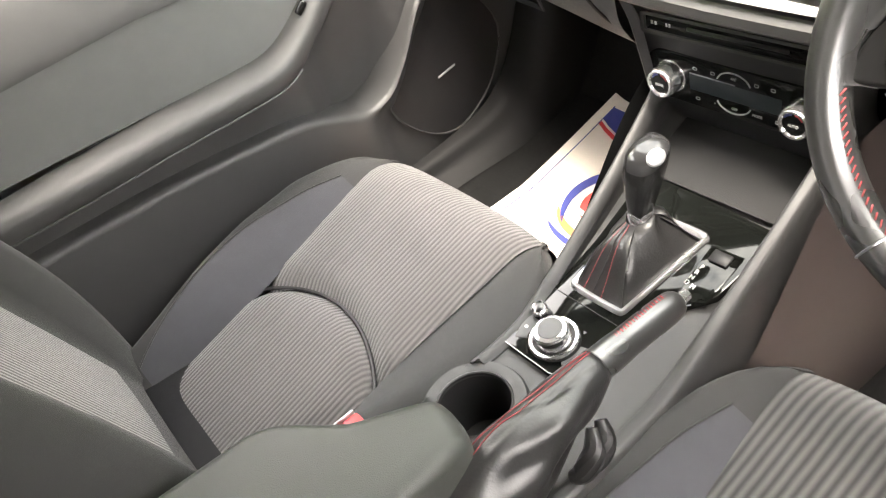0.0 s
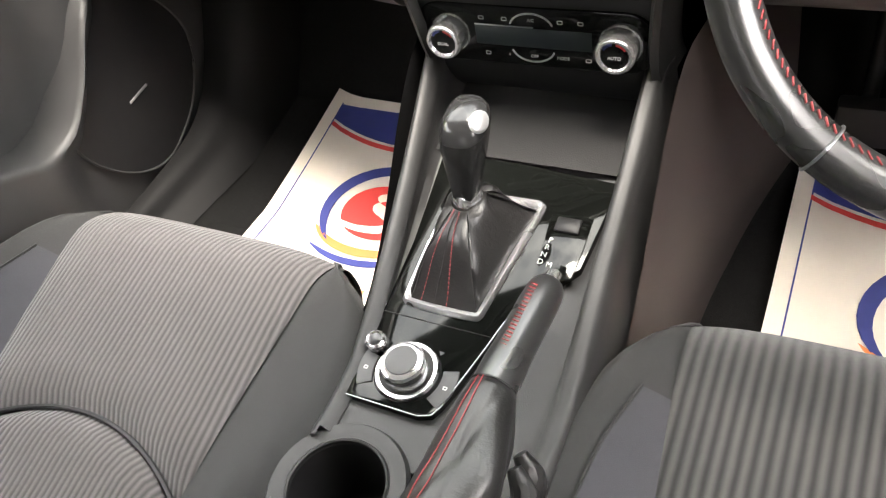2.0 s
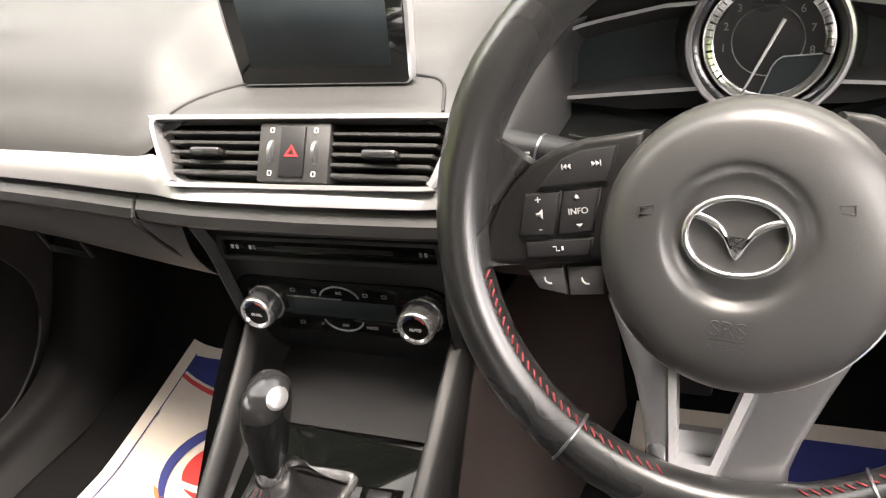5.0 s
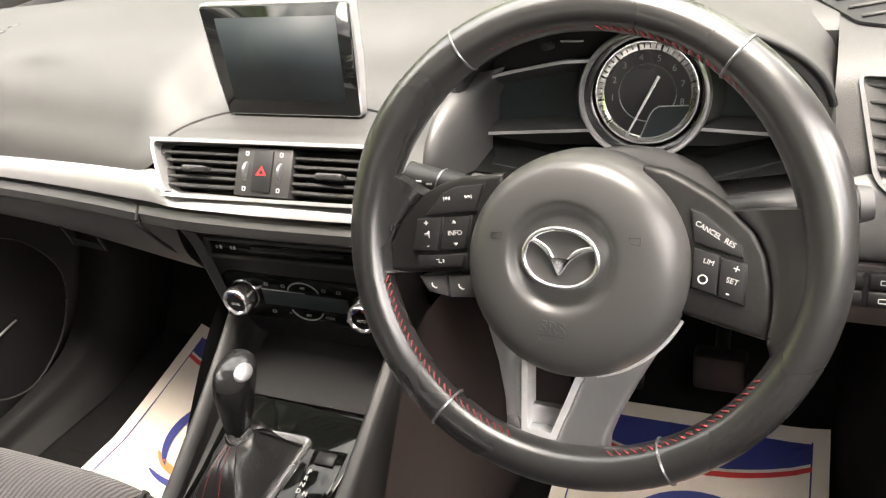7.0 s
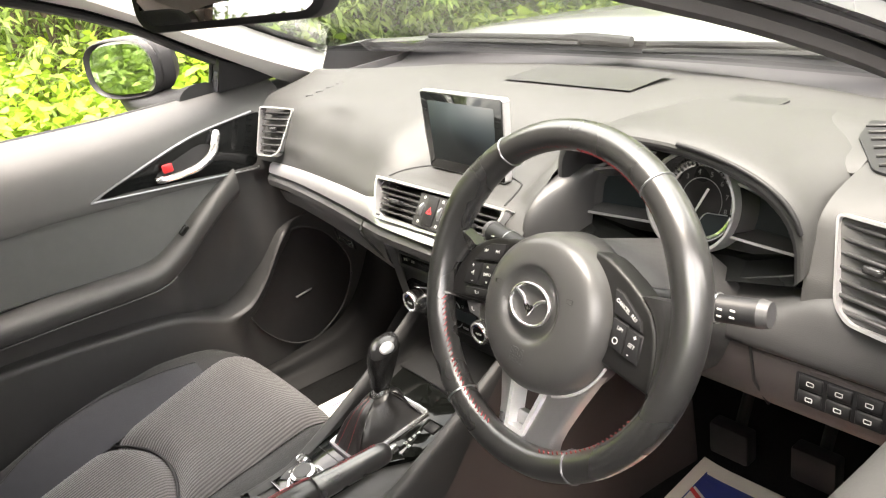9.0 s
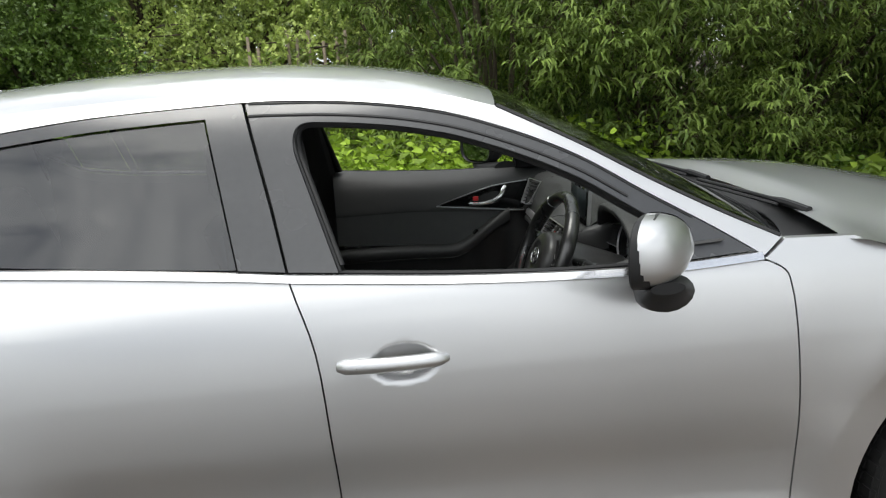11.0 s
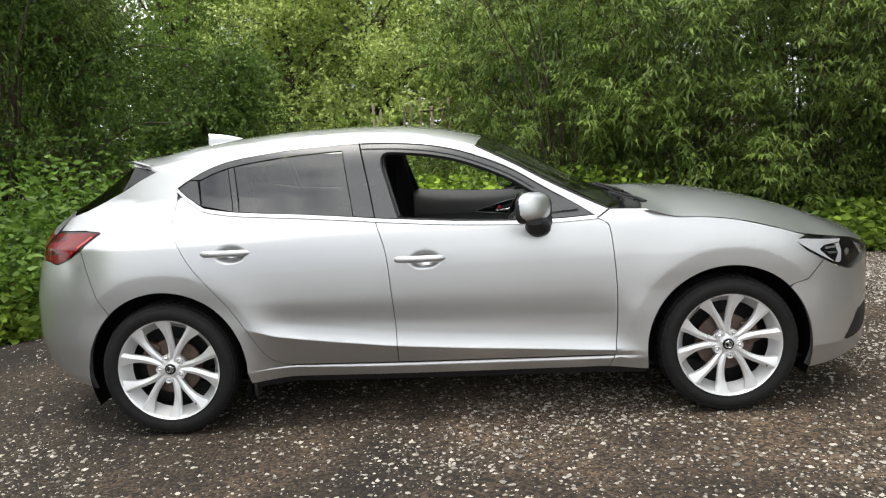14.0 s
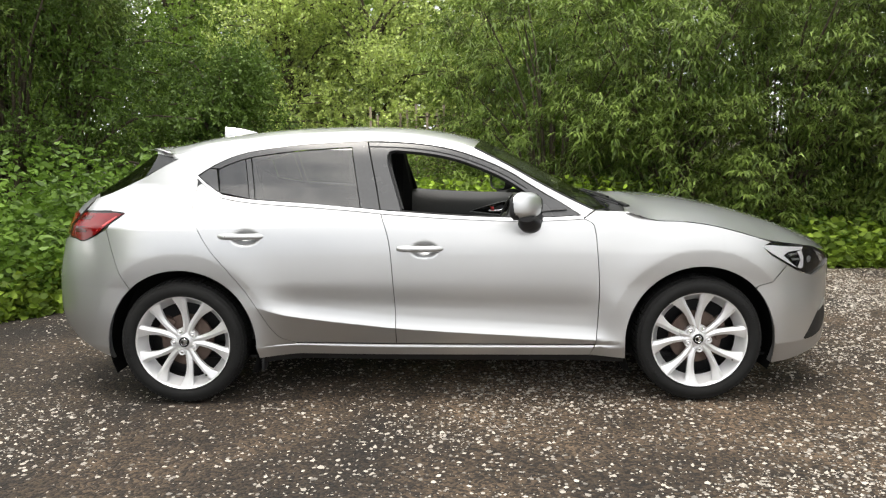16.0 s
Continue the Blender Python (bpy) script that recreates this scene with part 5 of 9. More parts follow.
for y, sg in ((0.128, 1), (-0.138, -1)):
    fin = cr([(0.484, y, 0.792), (0.488, y - sg * 0.010, 0.76), (0.493, y - sg * 0.016, 0.71), (0.500, y - sg * 0.018, 0.668), (0.515, y - sg * 0.016, 0.640)], 4)
    part("stack_edge", loft([[(p[0], p[1] - sg * 0.004, p[2]), (p[0] - 0.010, p[1] + sg * 0.001, p[2]), (p[0] - 0.006, p[1] + sg * 0.007, p[2]), (p[0] + 0.06, p[1] + sg * 0.012, p[2])] for p in fin]), PLASTIC, st)
cm = plate((0.497, -0.003, 0.693), (0, -1, 0.004), (0.035, 0, 1))
um = plate((0.491, -0.006, 0.763), (0, -1, 0.02), (0.05, 0, 1))
part("switch_surround", frame_ring(rounded(0.236, 0.026, 0.004, 3), rounded(0.226, 0.018, 0.003, 3), -0.004, 0.004, um), PLASTIC, st)
part("switch_panel", box(-0.113, 0.113, -0.010, 0.010, -0.004, 0.001, 0.001, 1, um), GLOSS, st)
part("disc_slot", box(-0.055, 0.070, -0.002, 0.003, 0.0, 0.002, 0.0008, 1, um), BLACK, st)
for u, w in ((-0.100, 0.010), (-0.080, 0.008), (0.100, 0.009)):
    for k in range(2):
        part("switch_mark", box(u - w / 2 + k * w * 0.55, u - w / 2 + k * w * 0.55 + w * 0.35, -0.0022, 0.0022, 0.001, 0.0014, 0.0002, 1, um), DIMWHITE, st)
cp = part("climate_panel", prism(rounded(0.246, 0.062, 0.03, 8), -0.01, 0.003, cm, 0.002), GLOSS, st, "gloss black climate panel")
for u, word in ((-0.083, "DUAL"), (0.089, "AUTO")):
    km = cm @ Matrix.Translation((u, 0, 0.003)) @ Matrix.Diagonal((0.86, 0.86, 0.95, 1))
    kb = part("climate_knob", revolve([(0.0150, 0.0215), (0.0168, 0.0235), (0.0195, 0.0235), (0.0212, 0.0215), (0.0218, 0.018), (0.0224, 0.0), (0.024, 0.0)], km, 40), CHROME, st, "chrome-ringed climate knob")
    part("knob_face", revolve([(0, 0.021), (0.0152, 0.0213)], km, 32), GLOSS, kb)
    for a0, a1, mt in ((100, 150, INKBLUE), (32, 82, REDPLASTIC)):
        ao = [(0.0145 * math.cos(radians(a)), 0.0145 * math.sin(radians(a))) for a in np.linspace(a0, a1, 8)]
        ai = [(0.0125 * math.cos(radians(a)), 0.0125 * math.sin(radians(a))) for a in np.linspace(a1, a0, 8)]
        part("heat_mark", prism(ao + ai, 0.021, 0.0216, km), mt, kb)
    lettering("knob_word", word, 0.0052, km @ Matrix.Translation((0, -0.002, 0.0220)), DIMWHITE, kb)
for v, row in ((0.0185, ((-0.048, "",), (-0.024, ""), (0.003, "A/C"), (0.032, ""), (0.052, ""))), (-0.0195, ((-0.045, ""), (-0.022, "+"), (0.004, "OFF"), (0.033, "MODE"), (0.058, "")))):
    for u, word in row:
        mm = cm @ Matrix.Translation((u, v, 0.0034))
        if word:
            lettering("button_word", word, 0.0044, mm, DIMWHITE, cp)
        else:
            part("button_mark", frame_ring(rounded(0.0056, 0.0040, 0.001, 2), rounded(0.0040, 0.0024, 0.0006, 2), 0, 0.0003, mm), DIMWHITE, cp)
for sg in (1, -1):
    ao = [(0.003 + 0.022 * math.cos(radians(a)), sg * (0.010 + 0.0155 * math.sin(radians(a)))) for a in np.linspace(15, 165, 16)]
    part("button_arc", tube([cm @ Vector((*p, 0.0034)) for p in ao], 0.0009, 5), SATIN, cp)
part("readout", box(-0.056, 0.062, -0.010, 0.010, 0.003, 0.0036, 0.0002, 1, cm), SCREEN, cp)
part("readout_line", box(-0.056, 0.005, 0.0105, 0.0118, 0.003, 0.0038, 0.0002, 1, cm), SMOKE, cp)

# instrument cluster and its hood
hood_rows = []
for k in range(33):
    a = math.pi * k / 32
    u = -math.cos(a)
    wide = 0.163 if u > 0 else 0.194
    y = -0.385 - u * wide
    hgt = 0.895 + 0.112 * math.sin(a) ** 0.55 - 0.012 * u
    ins_y = -0.385 - u * (wide - 0.013)
    back = 0.022 * max(0.0, -u) ** 2
    hood_rows.append([(0.80, y, min(0.979, hgt - 0.02)), (0.70, y, 0.972 + (hgt - 0.972) * 0.55), (0.62, y, hgt - 0.003), (0.570 + back, y, hgt + 0.002), (0.550 + back, y, hgt - 0.003), (0.549 + back, 0.5 * (y + ins_y), hgt - 0.010), (0.556 + back, ins_y, hgt - 0.018), (0.60, ins_y, hgt - 0.028), (0.66, ins_y, hgt - 0.045)])
part("cluster_hood", loft([[tuple(p) for p in cr(r[:6], 2)] for r in hood_rows]), SOFT, dash, "soft dark hood over the instruments")
part("hood_lining", loft([[tuple(p) for p in cr(r[5:], 2)] for r in hood_rows]), BLACK, dash)
# ribbed dark trim that edges the hood over the right-hand display
lip = [Vector(p) for p in cr([(r[4][0] - 0.002, r[4][1], r[4][2] + 0.002) for r in hood_rows[17:31]], 14)]
bm = tube(lip, [0.0028 + 0.0004 * (i % 2) for i in range(len(lip))], 8)
part("hood_trim", bm, BLACK, dash, "ribbed dark trim on the hood edge")
# the cheek between the dashboard top and the instruments, and the band below them
ridge_pts = cr([(0.500, -0.186, 0.855), (0.506, -0.188, 0.885), (0.528, -0.190, 0.908), (0.560, -0.191, 0.922), (0.600, -0.195, 0.934)], 4)
inner_pts = cr([(0.592, -0.222, 0.840), (0.600, -0.222, 0.870), (0.606, -0.223, 0.900), (0.612, -0.227, 0.920), (0.618, -0.236, 0.936)], 4)
rows = []
for r_, i_ in zip(ridge_pts, inner_pts):
    r_, i_ = Vector(r_), Vector(i_)
    rows.append([tuple(p) for p in cr([tuple(r_ + Vector((0.004, 0.006, 0.0))), tuple(r_), tuple(r_.lerp(i_, 0.12) + Vector((0, -0.006, 0))), tuple(r_.lerp(i_, 0.5) + Vector((0, -0.007, 0))), tuple(i_)], 3)])
part("cluster_cheek", loft(rows), SHROUD, dash, "smooth dark side of the instrument cowl")
rows = []
for y in np.linspace(-0.188, -0.700, 34):
    e = ease((-y - 0.50) / 0.08)
    sag = 0.016 * math.exp(-((y + 0.375) / 0.13) ** 4)
    rows.append([tuple(p) for p in cr([(0.640, y, 0.852 - sag + 0.030 * e), (0.590, y, 0.850 - sag + 0.022 * e), (0.548, y, 0.843 - sag + 0.018 * e), (0.528, y, 0.826), (0.522, y, 0.806), (0.524, y, 0.797), (0.534, y, 0.794)], 3)])
part("cowl_band", loft(rows), SHROUD, dash, "dark grey panel below the instruments")
cmx = plate((0.612, -0.380, 0.905), (0, -1, 0.0), (0.25, 0, 1))
cl = part("instrument_panel", prism([(-0.172, -0.052), (0.165, -0.042), (0.155, 0.03), (0.10, 0.058), (0.05, 0.078), (0.0, 0.084), (-0.05, 0.082), (-0.10, 0.072), (-0.160, 0.04)], -0.03, -0.012, cmx), BLACK, dash, "instrument cluster with one large central dial")
part("cluster_floor", loft([[(0.556, -0.205, 0.846), (0.556, -0.385, 0.836), (0.556, -0.545, 0.866)], [(0.64, -0.205, 0.868), (0.64, -0.385, 0.850), (0.64, -0.545, 0.882)]]), GLOSS, cl)
dm = cmx @ Matrix.Translation((0.0005, 0.006, 0.0))
dial = part("dial", revolve([(0.0505, -0.010), (0.0530, 0.004), (0.0575, 0.0185)], dm, 64), POLISH, cl, "round dial in a smoked metal ring")
part("dial_bezel", revolve([(0.0572, 0.018), (0.0590, 0.0225), (0.0615, 0.0220), (0.0630, 0.016), (0.0625, -0.012)], dm, 64), SATIN, dial, "bright metal edge of the dial")
part("dial_face", revolve([(0, -0.006), (0.0505, -0.006), (0.0505, -0.01)], dm, 48), DIALFACE, dial)
part("dial_ring", revolve([(0.0415, -0.0055), (0.0420, -0.0030), (0.0475, -0.0005), (0.0500, -0.0005), (0.0503, -0.0055)], dm, 64), CHROME, dial, "bright ring with marks")
for k in range(9):
    a = radians(218 - 29 * k)
    if k:
        lettering("dial_number", str(k), 0.0088, dm @ Matrix.Translation((0.0345 * math.cos(a), 0.0345 * math.sin(a), -0.0055)), DIMWHITE, dial, 0.0002)
    for j in range(4 if k < 8 else 1):
        b_ = a - radians(29 * j / 4)
        part("dial_tick", box(0.0435 if j else 0.0420, 0.0478, -0.0004 if j else -0.0008, 0.0004 if j else 0.0008, -0.0030, 0.0004, 0.0001, 1, dm @ pose(0, 0, 0, 0, 0, math.degrees(b_))), GLOSS, dial)
part("dial_inner_ring", revolve([(0.0272, -0.0055), (0.0277, -0.0047), (0.0282, -0.0055)], dm, 48), SATIN, dial)
part("needle", prism([(-0.0016, -0.002), (0.0016, -0.002), (0.0008, 0.064), (-0.0008, 0.064)], 0.0, 0.0012, dm @ Matrix.Translation((0.0105, 0.0150, 0)) @ pose(0, 0, 0, 0, 0, 153.5)), NEEDLE, dial, "white needle")
inset_ = [(-0.006, -0.0465), (0.012, -0.0475), (0.032, -0.036), (0.0455, -0.016), (0.0470, -0.0105), (0.012, -0.0125), (0.004, -0.020)]
part("dial_readout", prism(inset_, -0.005, -0.0025, dm), SCREEN, dial)
part("readout_edge", tube([dm @ Vector((u, v, -0.0022)) for u, v in ((-0.006, -0.0465), (0.004, -0.0205), (0.0075, -0.0155), (0.012, -0.0125), (0.0465, -0.0105))], 0.0007, 5), SATIN, dial)
round_dial = lambda sg, a0, a1: [(0.0005 + sg * 0.0600 * math.cos(radians(a)), 0.006 + 0.0600 * math.sin(radians(a))) for a in np.linspace(a0, a1, 9)]
left_pts = [(-0.1690, -0.0385)] + cr([(-0.1672, 0.0040), (-0.1600, 0.0180), (-0.1480, 0.0255), (-0.0800, 0.0385)], 3) + round_dial(-1, 34, -38)
right_pts = cr([(0.0900, 0.0320), (0.1120, 0.0210), (0.1330, 0.0000), (0.1470, -0.0310)], 3) + round_dial(1, -33, 33)
for pts in (left_pts, right_pts):
    inn_ = ring_loop(pts, 0.0030)
    deep = ring_loop(pts, 0.0130)
    wing_ = part("side_display", frame_ring(pts, inn_, -0.012, 0.012, cmx), SATIN, cl, "side display in a satin metal rim")
    part("display_reveal", loft([[cmx @ Vector((*p, 0.010)) for p in inn_], [cmx @ Vector((*p, -0.0105)) for p in deep]], closed_v=True), SHROUD, wing_)
    part("side_readout", prism(inn_, -0.014, -0.011, cmx), SCREEN, wing_)
part("mode_label", box(-0.083, -0.060, 0.0560, 0.0580, 0.010, 0.011, 0.0002, 1, cmx), WHITE, cl)
part("reset_stem", tube([cmx @ Vector((-0.098, 0.052, -0.01)), cmx @ Vector((-0.098, 0.052, 0.016))], 0.0042, 12), PLASTIC, cl)

# air vents at the two ends of the dashboard
def soften(poly, r, n=4):
    """Rounds the corners of an outline."""
    out = []
    for i, q in enumerate(poly):
        p_, q, t_ = Vector(poly[i - 1]), Vector(q), Vector(poly[(i + 1) % len(poly)])
        a_, b_ = q + (p_ - q).normalized() * r, q + (t_ - q).normalized() * r
        out += [tuple(a_.lerp(q, k / n).lerp(q.lerp(b_, k / n), k / n)) for k in range(n + 1)]
    return out


def dash_top(x):
    return 0.962 + 0.18 * (min(x, 0.72) - 0.665) + 0.06 * max(0.0, x - 0.72)


for s in (1, -1):
    em = plate((0.562, s * 0.602, 0.904), (0.25 * s, -1, 0), (0.45, 0, 1))
    oo = [(-0.046, 0.042), (0.060, 0.045), (0.057, -0.060), (0.004, -0.060), (-0.016, -0.046)]
    oo = soften(oo if s < 0 else [(-u, v) for u, v in oo][::-1], 0.010)
    ev = part("side_vent", frame_ring(oo, ring_loop(oo, 0.0032), -0.012, 0.0045, em), SATIN, dash, "side air vent in a silver frame")
    part("vent_box", prism(ring_loop(oo, 0.004), -0.05, -0.03, em), BLACK, ev)
    for k in range(7):
        v = 0.032 - 0.0135 * k
        inner_u = -0.040 + 0.30 * max(0.0, 0.035 - v)
        u0, u1 = (inner_u, 0.052) if s < 0 else (-0.052, -inner_u)
        part("vent_slat", box(u0, u1, v - 0.0020, v + 0.0020, -0.028, 0.0, 0.001, 1, em), PLASTIC, ev)
    part("vent_tab", box(-s * 0.012 - 0.010, -s * 0.012 + 0.010, -0.006, 0.002, -0.002, 0.008, 0.002, 1, em), POLISH, ev)
vent_pts = soften([(0.645, -0.605), (0.658, -0.560), (0.722, -0.514), (0.774, -0.503), (0.772, -0.540), (0.690, -0.618)], 0.006, 2)
b = prism(vent_pts, 0.0015, 0.0040)
for v in b.verts:
    v.co.z += dash_top(v.co.x)
dvp = part("demister_vent", b, BLACK, dash, "dark demister vent on the dashboard top")
for k in range(6):
    x0, y0, x1, y1 = 0.666 + 0.017 * k, -0.563 + 0.0110 * k, 0.680 + 0.017 * k, -0.604 + 0.0125 * k
    part("vent_slat", tube([(x0, y0, dash_top(x0) + 0.005), (x1, y1, dash_top(x1) + 0.005)], 0.0020, 6), SOFT, dvp)
for k in range(4):
    x0 = 0.628 + 0.022 * k
    part("demister_slat", tube([(x0, 0.575 - 0.006 * k, 0.9570 + 0.15 * (x0 - 0.63)), (x0 + 0.010, 0.562 - 0.006 * k, 0.9585 + 0.15 * (x0 - 0.63))], 0.0025, 6), GREYBTN, dash)

# lower dash on the driver's side
rows = []
for y in np.linspace(-0.150, -0.70, 22):
    e = max(0, (-y - 0.45) / 0.25)
    rows.append([tuple(p) for p in cr([(0.60, y, 0.790), (0.552, y, 0.7915), (0.534, y, 0.791), (0.529, y, 0.780), (0.535, y, 0.745), (0.552, y, 0.712), (0.60, y, 0.692), (0.80, y, 0.67)], 2)])
knee = part("knee_panel", loft(rows), KNEE, dash, "dark brownish-grey knee panel")
part("knee_seam", tube([(0.5275, y, 0.796) for y in np.linspace(-0.50, -0.70, 5)] , 0.002, 6), SEAL, knee)
part("knee_seam", tube([(0.5265, -0.502, 0.796), (0.531, -0.504, 0.75), (0.556, -0.507, 0.706)], 0.002, 6), SEAL, knee)
swp = plate((0.5295, -0.598, 0.766), (0, -1, 0), (0.12, 0, 1))
sp = part("switch_block", box(-0.045, 0.05, -0.020, 0.018, -0.004, 0.003, 0.003, 2, swp), BLACK, knee)
for k in range(3):
    for v in (0.008, -0.010):
        b = part("switch", box(-0.040 + 0.030 * k, -0.014 + 0.030 * k, v - 0.008, v + 0.008, 0.002, 0.0055, 0.0015, 1, swp), BLACK, sp)
        part("switch_mark", frame_ring(rounded(0.008, 0.005, 0.001, 2), rounded(0.0062, 0.0034, 0.0006, 2), 0.0055, 0.0058, swp @ Matrix.Translation((-0.027 + 0.030 * k, v, 0))), WHITE, sp)
part("diagnostic_slot", box(0.525, 0.54, -0.205, -0.185, 0.745, 0.765, 0.002), BLACK, knee)
for y, x, z in ((-0.31, 0.80, 0.42), (-0.45, 0.80, 0.44)):
    pd = part("pedal", box(x - 0.03, x, y - 0.035, y + 0.035, z - 0.03, z + 0.03, 0.006, 2), BLACK, car)
    part("pedal_arm", tube([(x, y, z), (x + 0.10, y, z + 0.2)], 0.010, 8), BLACK, pd)


# closed inner structure: sills, bulkhead sides and the underside of the dashboard
for s in (-1, 1):
    part("inner_sill", box(-0.90, 0.93, min(s * 0.705, s * 0.755), max(s * 0.705, s * 0.755), 0.222, 0.288), BLACK, car)
    part("dash_side", box(0.62, 1.03, min(s * 0.728, s * 0.738), max(s * 0.728, s * 0.738), 0.29, 0.955), BLACK, car)
part("dash_underside", loft([[(x, y, z) for y in np.linspace(-0.73, 0.73, 7)] for x, z in ((0.735, 0.676), (0.86, 0.690), (1.03, 0.720))]), CARPET, car)
part("dash_leading_edge", loft([[(0.985 - 0.17 * (abs(y) / 0.7) ** 2 + dx, y, z) for y in np.linspace(-0.73, 0.73, 25)] for dx, z in ((-0.01, 0.958), (0.03, 0.950), (0.06, 0.90))]), BLACK, car)

# ---- steering wheel ----
SW = plate((0.3575, -0.374, 0.890), (0, -1, 0), (0.415, 0, 0.91))


def at(u, v, w=0.0):
    return SW @ Vector((u, v, w))


ringpts = [(math.cos(a), math.sin(a)) for a in np.linspace(0, 2 * math.pi, 96, endpoint=False)]
rows = []
for i, (c, q) in enumerate(ringpts):
    deg = math.degrees(math.atan2(q, c)) % 360
    fat = 1 + 0.14 * max(math.exp(-((deg - 150) / 18) ** 2), math.exp(-((deg - 27) / 18) ** 2))
    rows.append([at((0.172 + 0.0165 * fat * math.cos(b)) * c, (0.172 + 0.0165 * fat * math.cos(b)) * q, 0.0185 * fat * math.sin(b)) for b in np.linspace(0, 2 * math.pi, 18, endpoint=False)])
sw = part("steering_wheel", loft(rows, closed_u=True, closed_v=True), LEATHER, car, "black leather steering wheel with red stitching")
for deg in (124, 53, 235.5, 297):
    c, q = math.cos(radians(deg)), math.sin(radians(deg))
    loop = [at((0.172 + 0.0172 * math.cos(b)) * c, (0.172 + 0.0172 * math.cos(b)) * q, 0.0192 * math.sin(b)) for b in np.linspace(0, 2 * math.pi, 22)]
    part("leather_seam", tube(loop, 0.0011, 5), SMOKE, sw, "pale leather seam")
bm = bmesh.new()
for a0, a1 in ((92, 166), (194, 256), (283, 330), (20, 88)):
    n = int((a1 - a0) * 0.160 * math.pi / 180 / 0.0062)
    for k in range(n):
        d0 = radians(a0 + (a1 - a0) * (k + 0.05) / n)
        d1 = radians(a0 + (a1 - a0) * (k + 0.75) / n)
        r0 = 0.1571 if a0 == 92 else 0.1560
        tube([at(r0 * math.cos(d0), r0 * math.sin(d0), 0.0062), at((r0 + 0.0020) * math.cos(d1), (r0 + 0.0020) * math.sin(d1), 0.0106)], 0.00075, 4, True, bm)
tagged(part("stitching", bm, STITCH, sw, "red cross stitching"), kind="stuff")
# the middle of the wheel lies deeper than its rim
SH = SW @ Matrix.Translation((-0.0078, -0.0033, -0.022)) @ Matrix.Diagonal((1.0435, 1.0435, 1, 1))


def hub_at(u, v, w=0.0):
    return SH @ Vector((u, v, w))


# airbag cover: a flat dome with a dished middle for the emblem
PADU, PADV = 0.0075, -0.0105
pad_h = curve1([(0.02, 0.0372), (0.30, 0.0368), (0.40, 0.0372), (0.455, 0.0415), (0.50, 0.0440), (0.56, 0.0442), (0.70, 0.0430), (0.82, 0.0405), (0.90, 0.0360), (0.955, 0.0290), (0.985, 0.0205), (1.0, 0.010)])
rows = [[hub_at(PADU + 0.0815 * math.cos(a), PADV + 0.0835 * math.sin(a), -0.02) for a in np.linspace(0, 2 * math.pi, 64, endpoint=False)]]
for f in (1.0, 0.993, 0.985, 0.97, 0.955, 0.93, 0.90, 0.86, 0.82, 0.76, 0.70, 0.63, 0.56, 0.53, 0.50, 0.478, 0.455, 0.43, 0.40, 0.35, 0.30, 0.2, 0.1, 0.02):
    mid = ease((0.75 - f) / 0.3)
    rows.append([hub_at(PADU - 0.005 * mid + 0.0815 * f * math.cos(a), PADV + 0.006 * mid + (0.0815 if math.sin(a) > 0 else 0.0845) * f * math.sin(a), pad_h(f)) for a in np.linspace(0, 2 * math.pi, 64, endpoint=False)])
hub = part("airbag_cover", loft(rows, closed_v=True, caps=True), HUB, sw, "grained round airbag cover", sharp=0)
em = SH @ Matrix.Translation((0.0022, -0.0045, 0.0405)) @ pose(0, 0, 0, 0, 0, -3.5)
ov = [(0.0285 * math.copysign(abs(math.cos(a)) ** 0.9, math.cos(a)), 0.0222 * math.sin(a)) for a in np.linspace(0, 2 * math.pi, 48, endpoint=False)]
part("emblem_ring", loft([[em @ Vector((x * (0.935 + 0.075 * math.cos(q)), y * (0.925 + 0.09 * math.cos(q)), 0.0005 + 0.0030 * math.sin(q))) for x, y in ov] for q in np.linspace(-0.6, math.pi + 0.6, 11)], closed_v=True), CHROME, hub)
part("emblem_ground", prism([(x * 0.87, y * 0.87) for x, y in ov], -0.005, -0.002, em), HUB, hub)
vee = cr([(-0.0245, 0.0118), (-0.0165, 0.0105), (-0.0080, 0.0055), (0.0, -0.0060), (0.0080, 0.0055), (0.0165, 0.0105), (0.0245, 0.0118)], 4)
vlo = cr([(0.0250, 0.0085), (0.0160, 0.0055), (0.0075, -0.0010), (0.0, -0.0125), (-0.0075, -0.0010), (-0.0160, 0.0055), (-0.0250, 0.0085)], 4)
part("emblem", prism(vee + vlo, -0.003, 0.0024, em, 0.0020, 4), CHROME, hub, "plain chrome emblem")
tm = SH @ Matrix.Translation((0.000, -0.0545, 0.0440)) @ pose(0, 0, 0, 4, 0, -3.5)
lettering("airbag_word", "SRS", 0.0125, tm, GREYBTN, hub, 0.0006)
lettering("airbag_word", "AIRBAG", 0.0062, tm @ Matrix.Translation((0, -0.0095, -0.0002)), GREYBTN, hub, 0.0006)
part("word_line", box(-0.010, 0.010, -0.0056, -0.0050, -0.0002, 0.0005, 0.0001, 1, tm), PLASTIC, hub)
for u, v in ((-0.045, 0.008), (0.053, 0.012)):
    part("horn_mark", frame_ring([(u - 0.004, v - 0.002), (u + 0.004, v - 0.003), (u + 0.004, v + 0.003), (u - 0.004, v + 0.002)], [(u - 0.0033, v - 0.0014), (u + 0.0033, v - 0.0022), (u + 0.0033, v + 0.0022), (u - 0.0033, v + 0.0014)], 0.0425, 0.0440, SH), PLASTIC, hub)

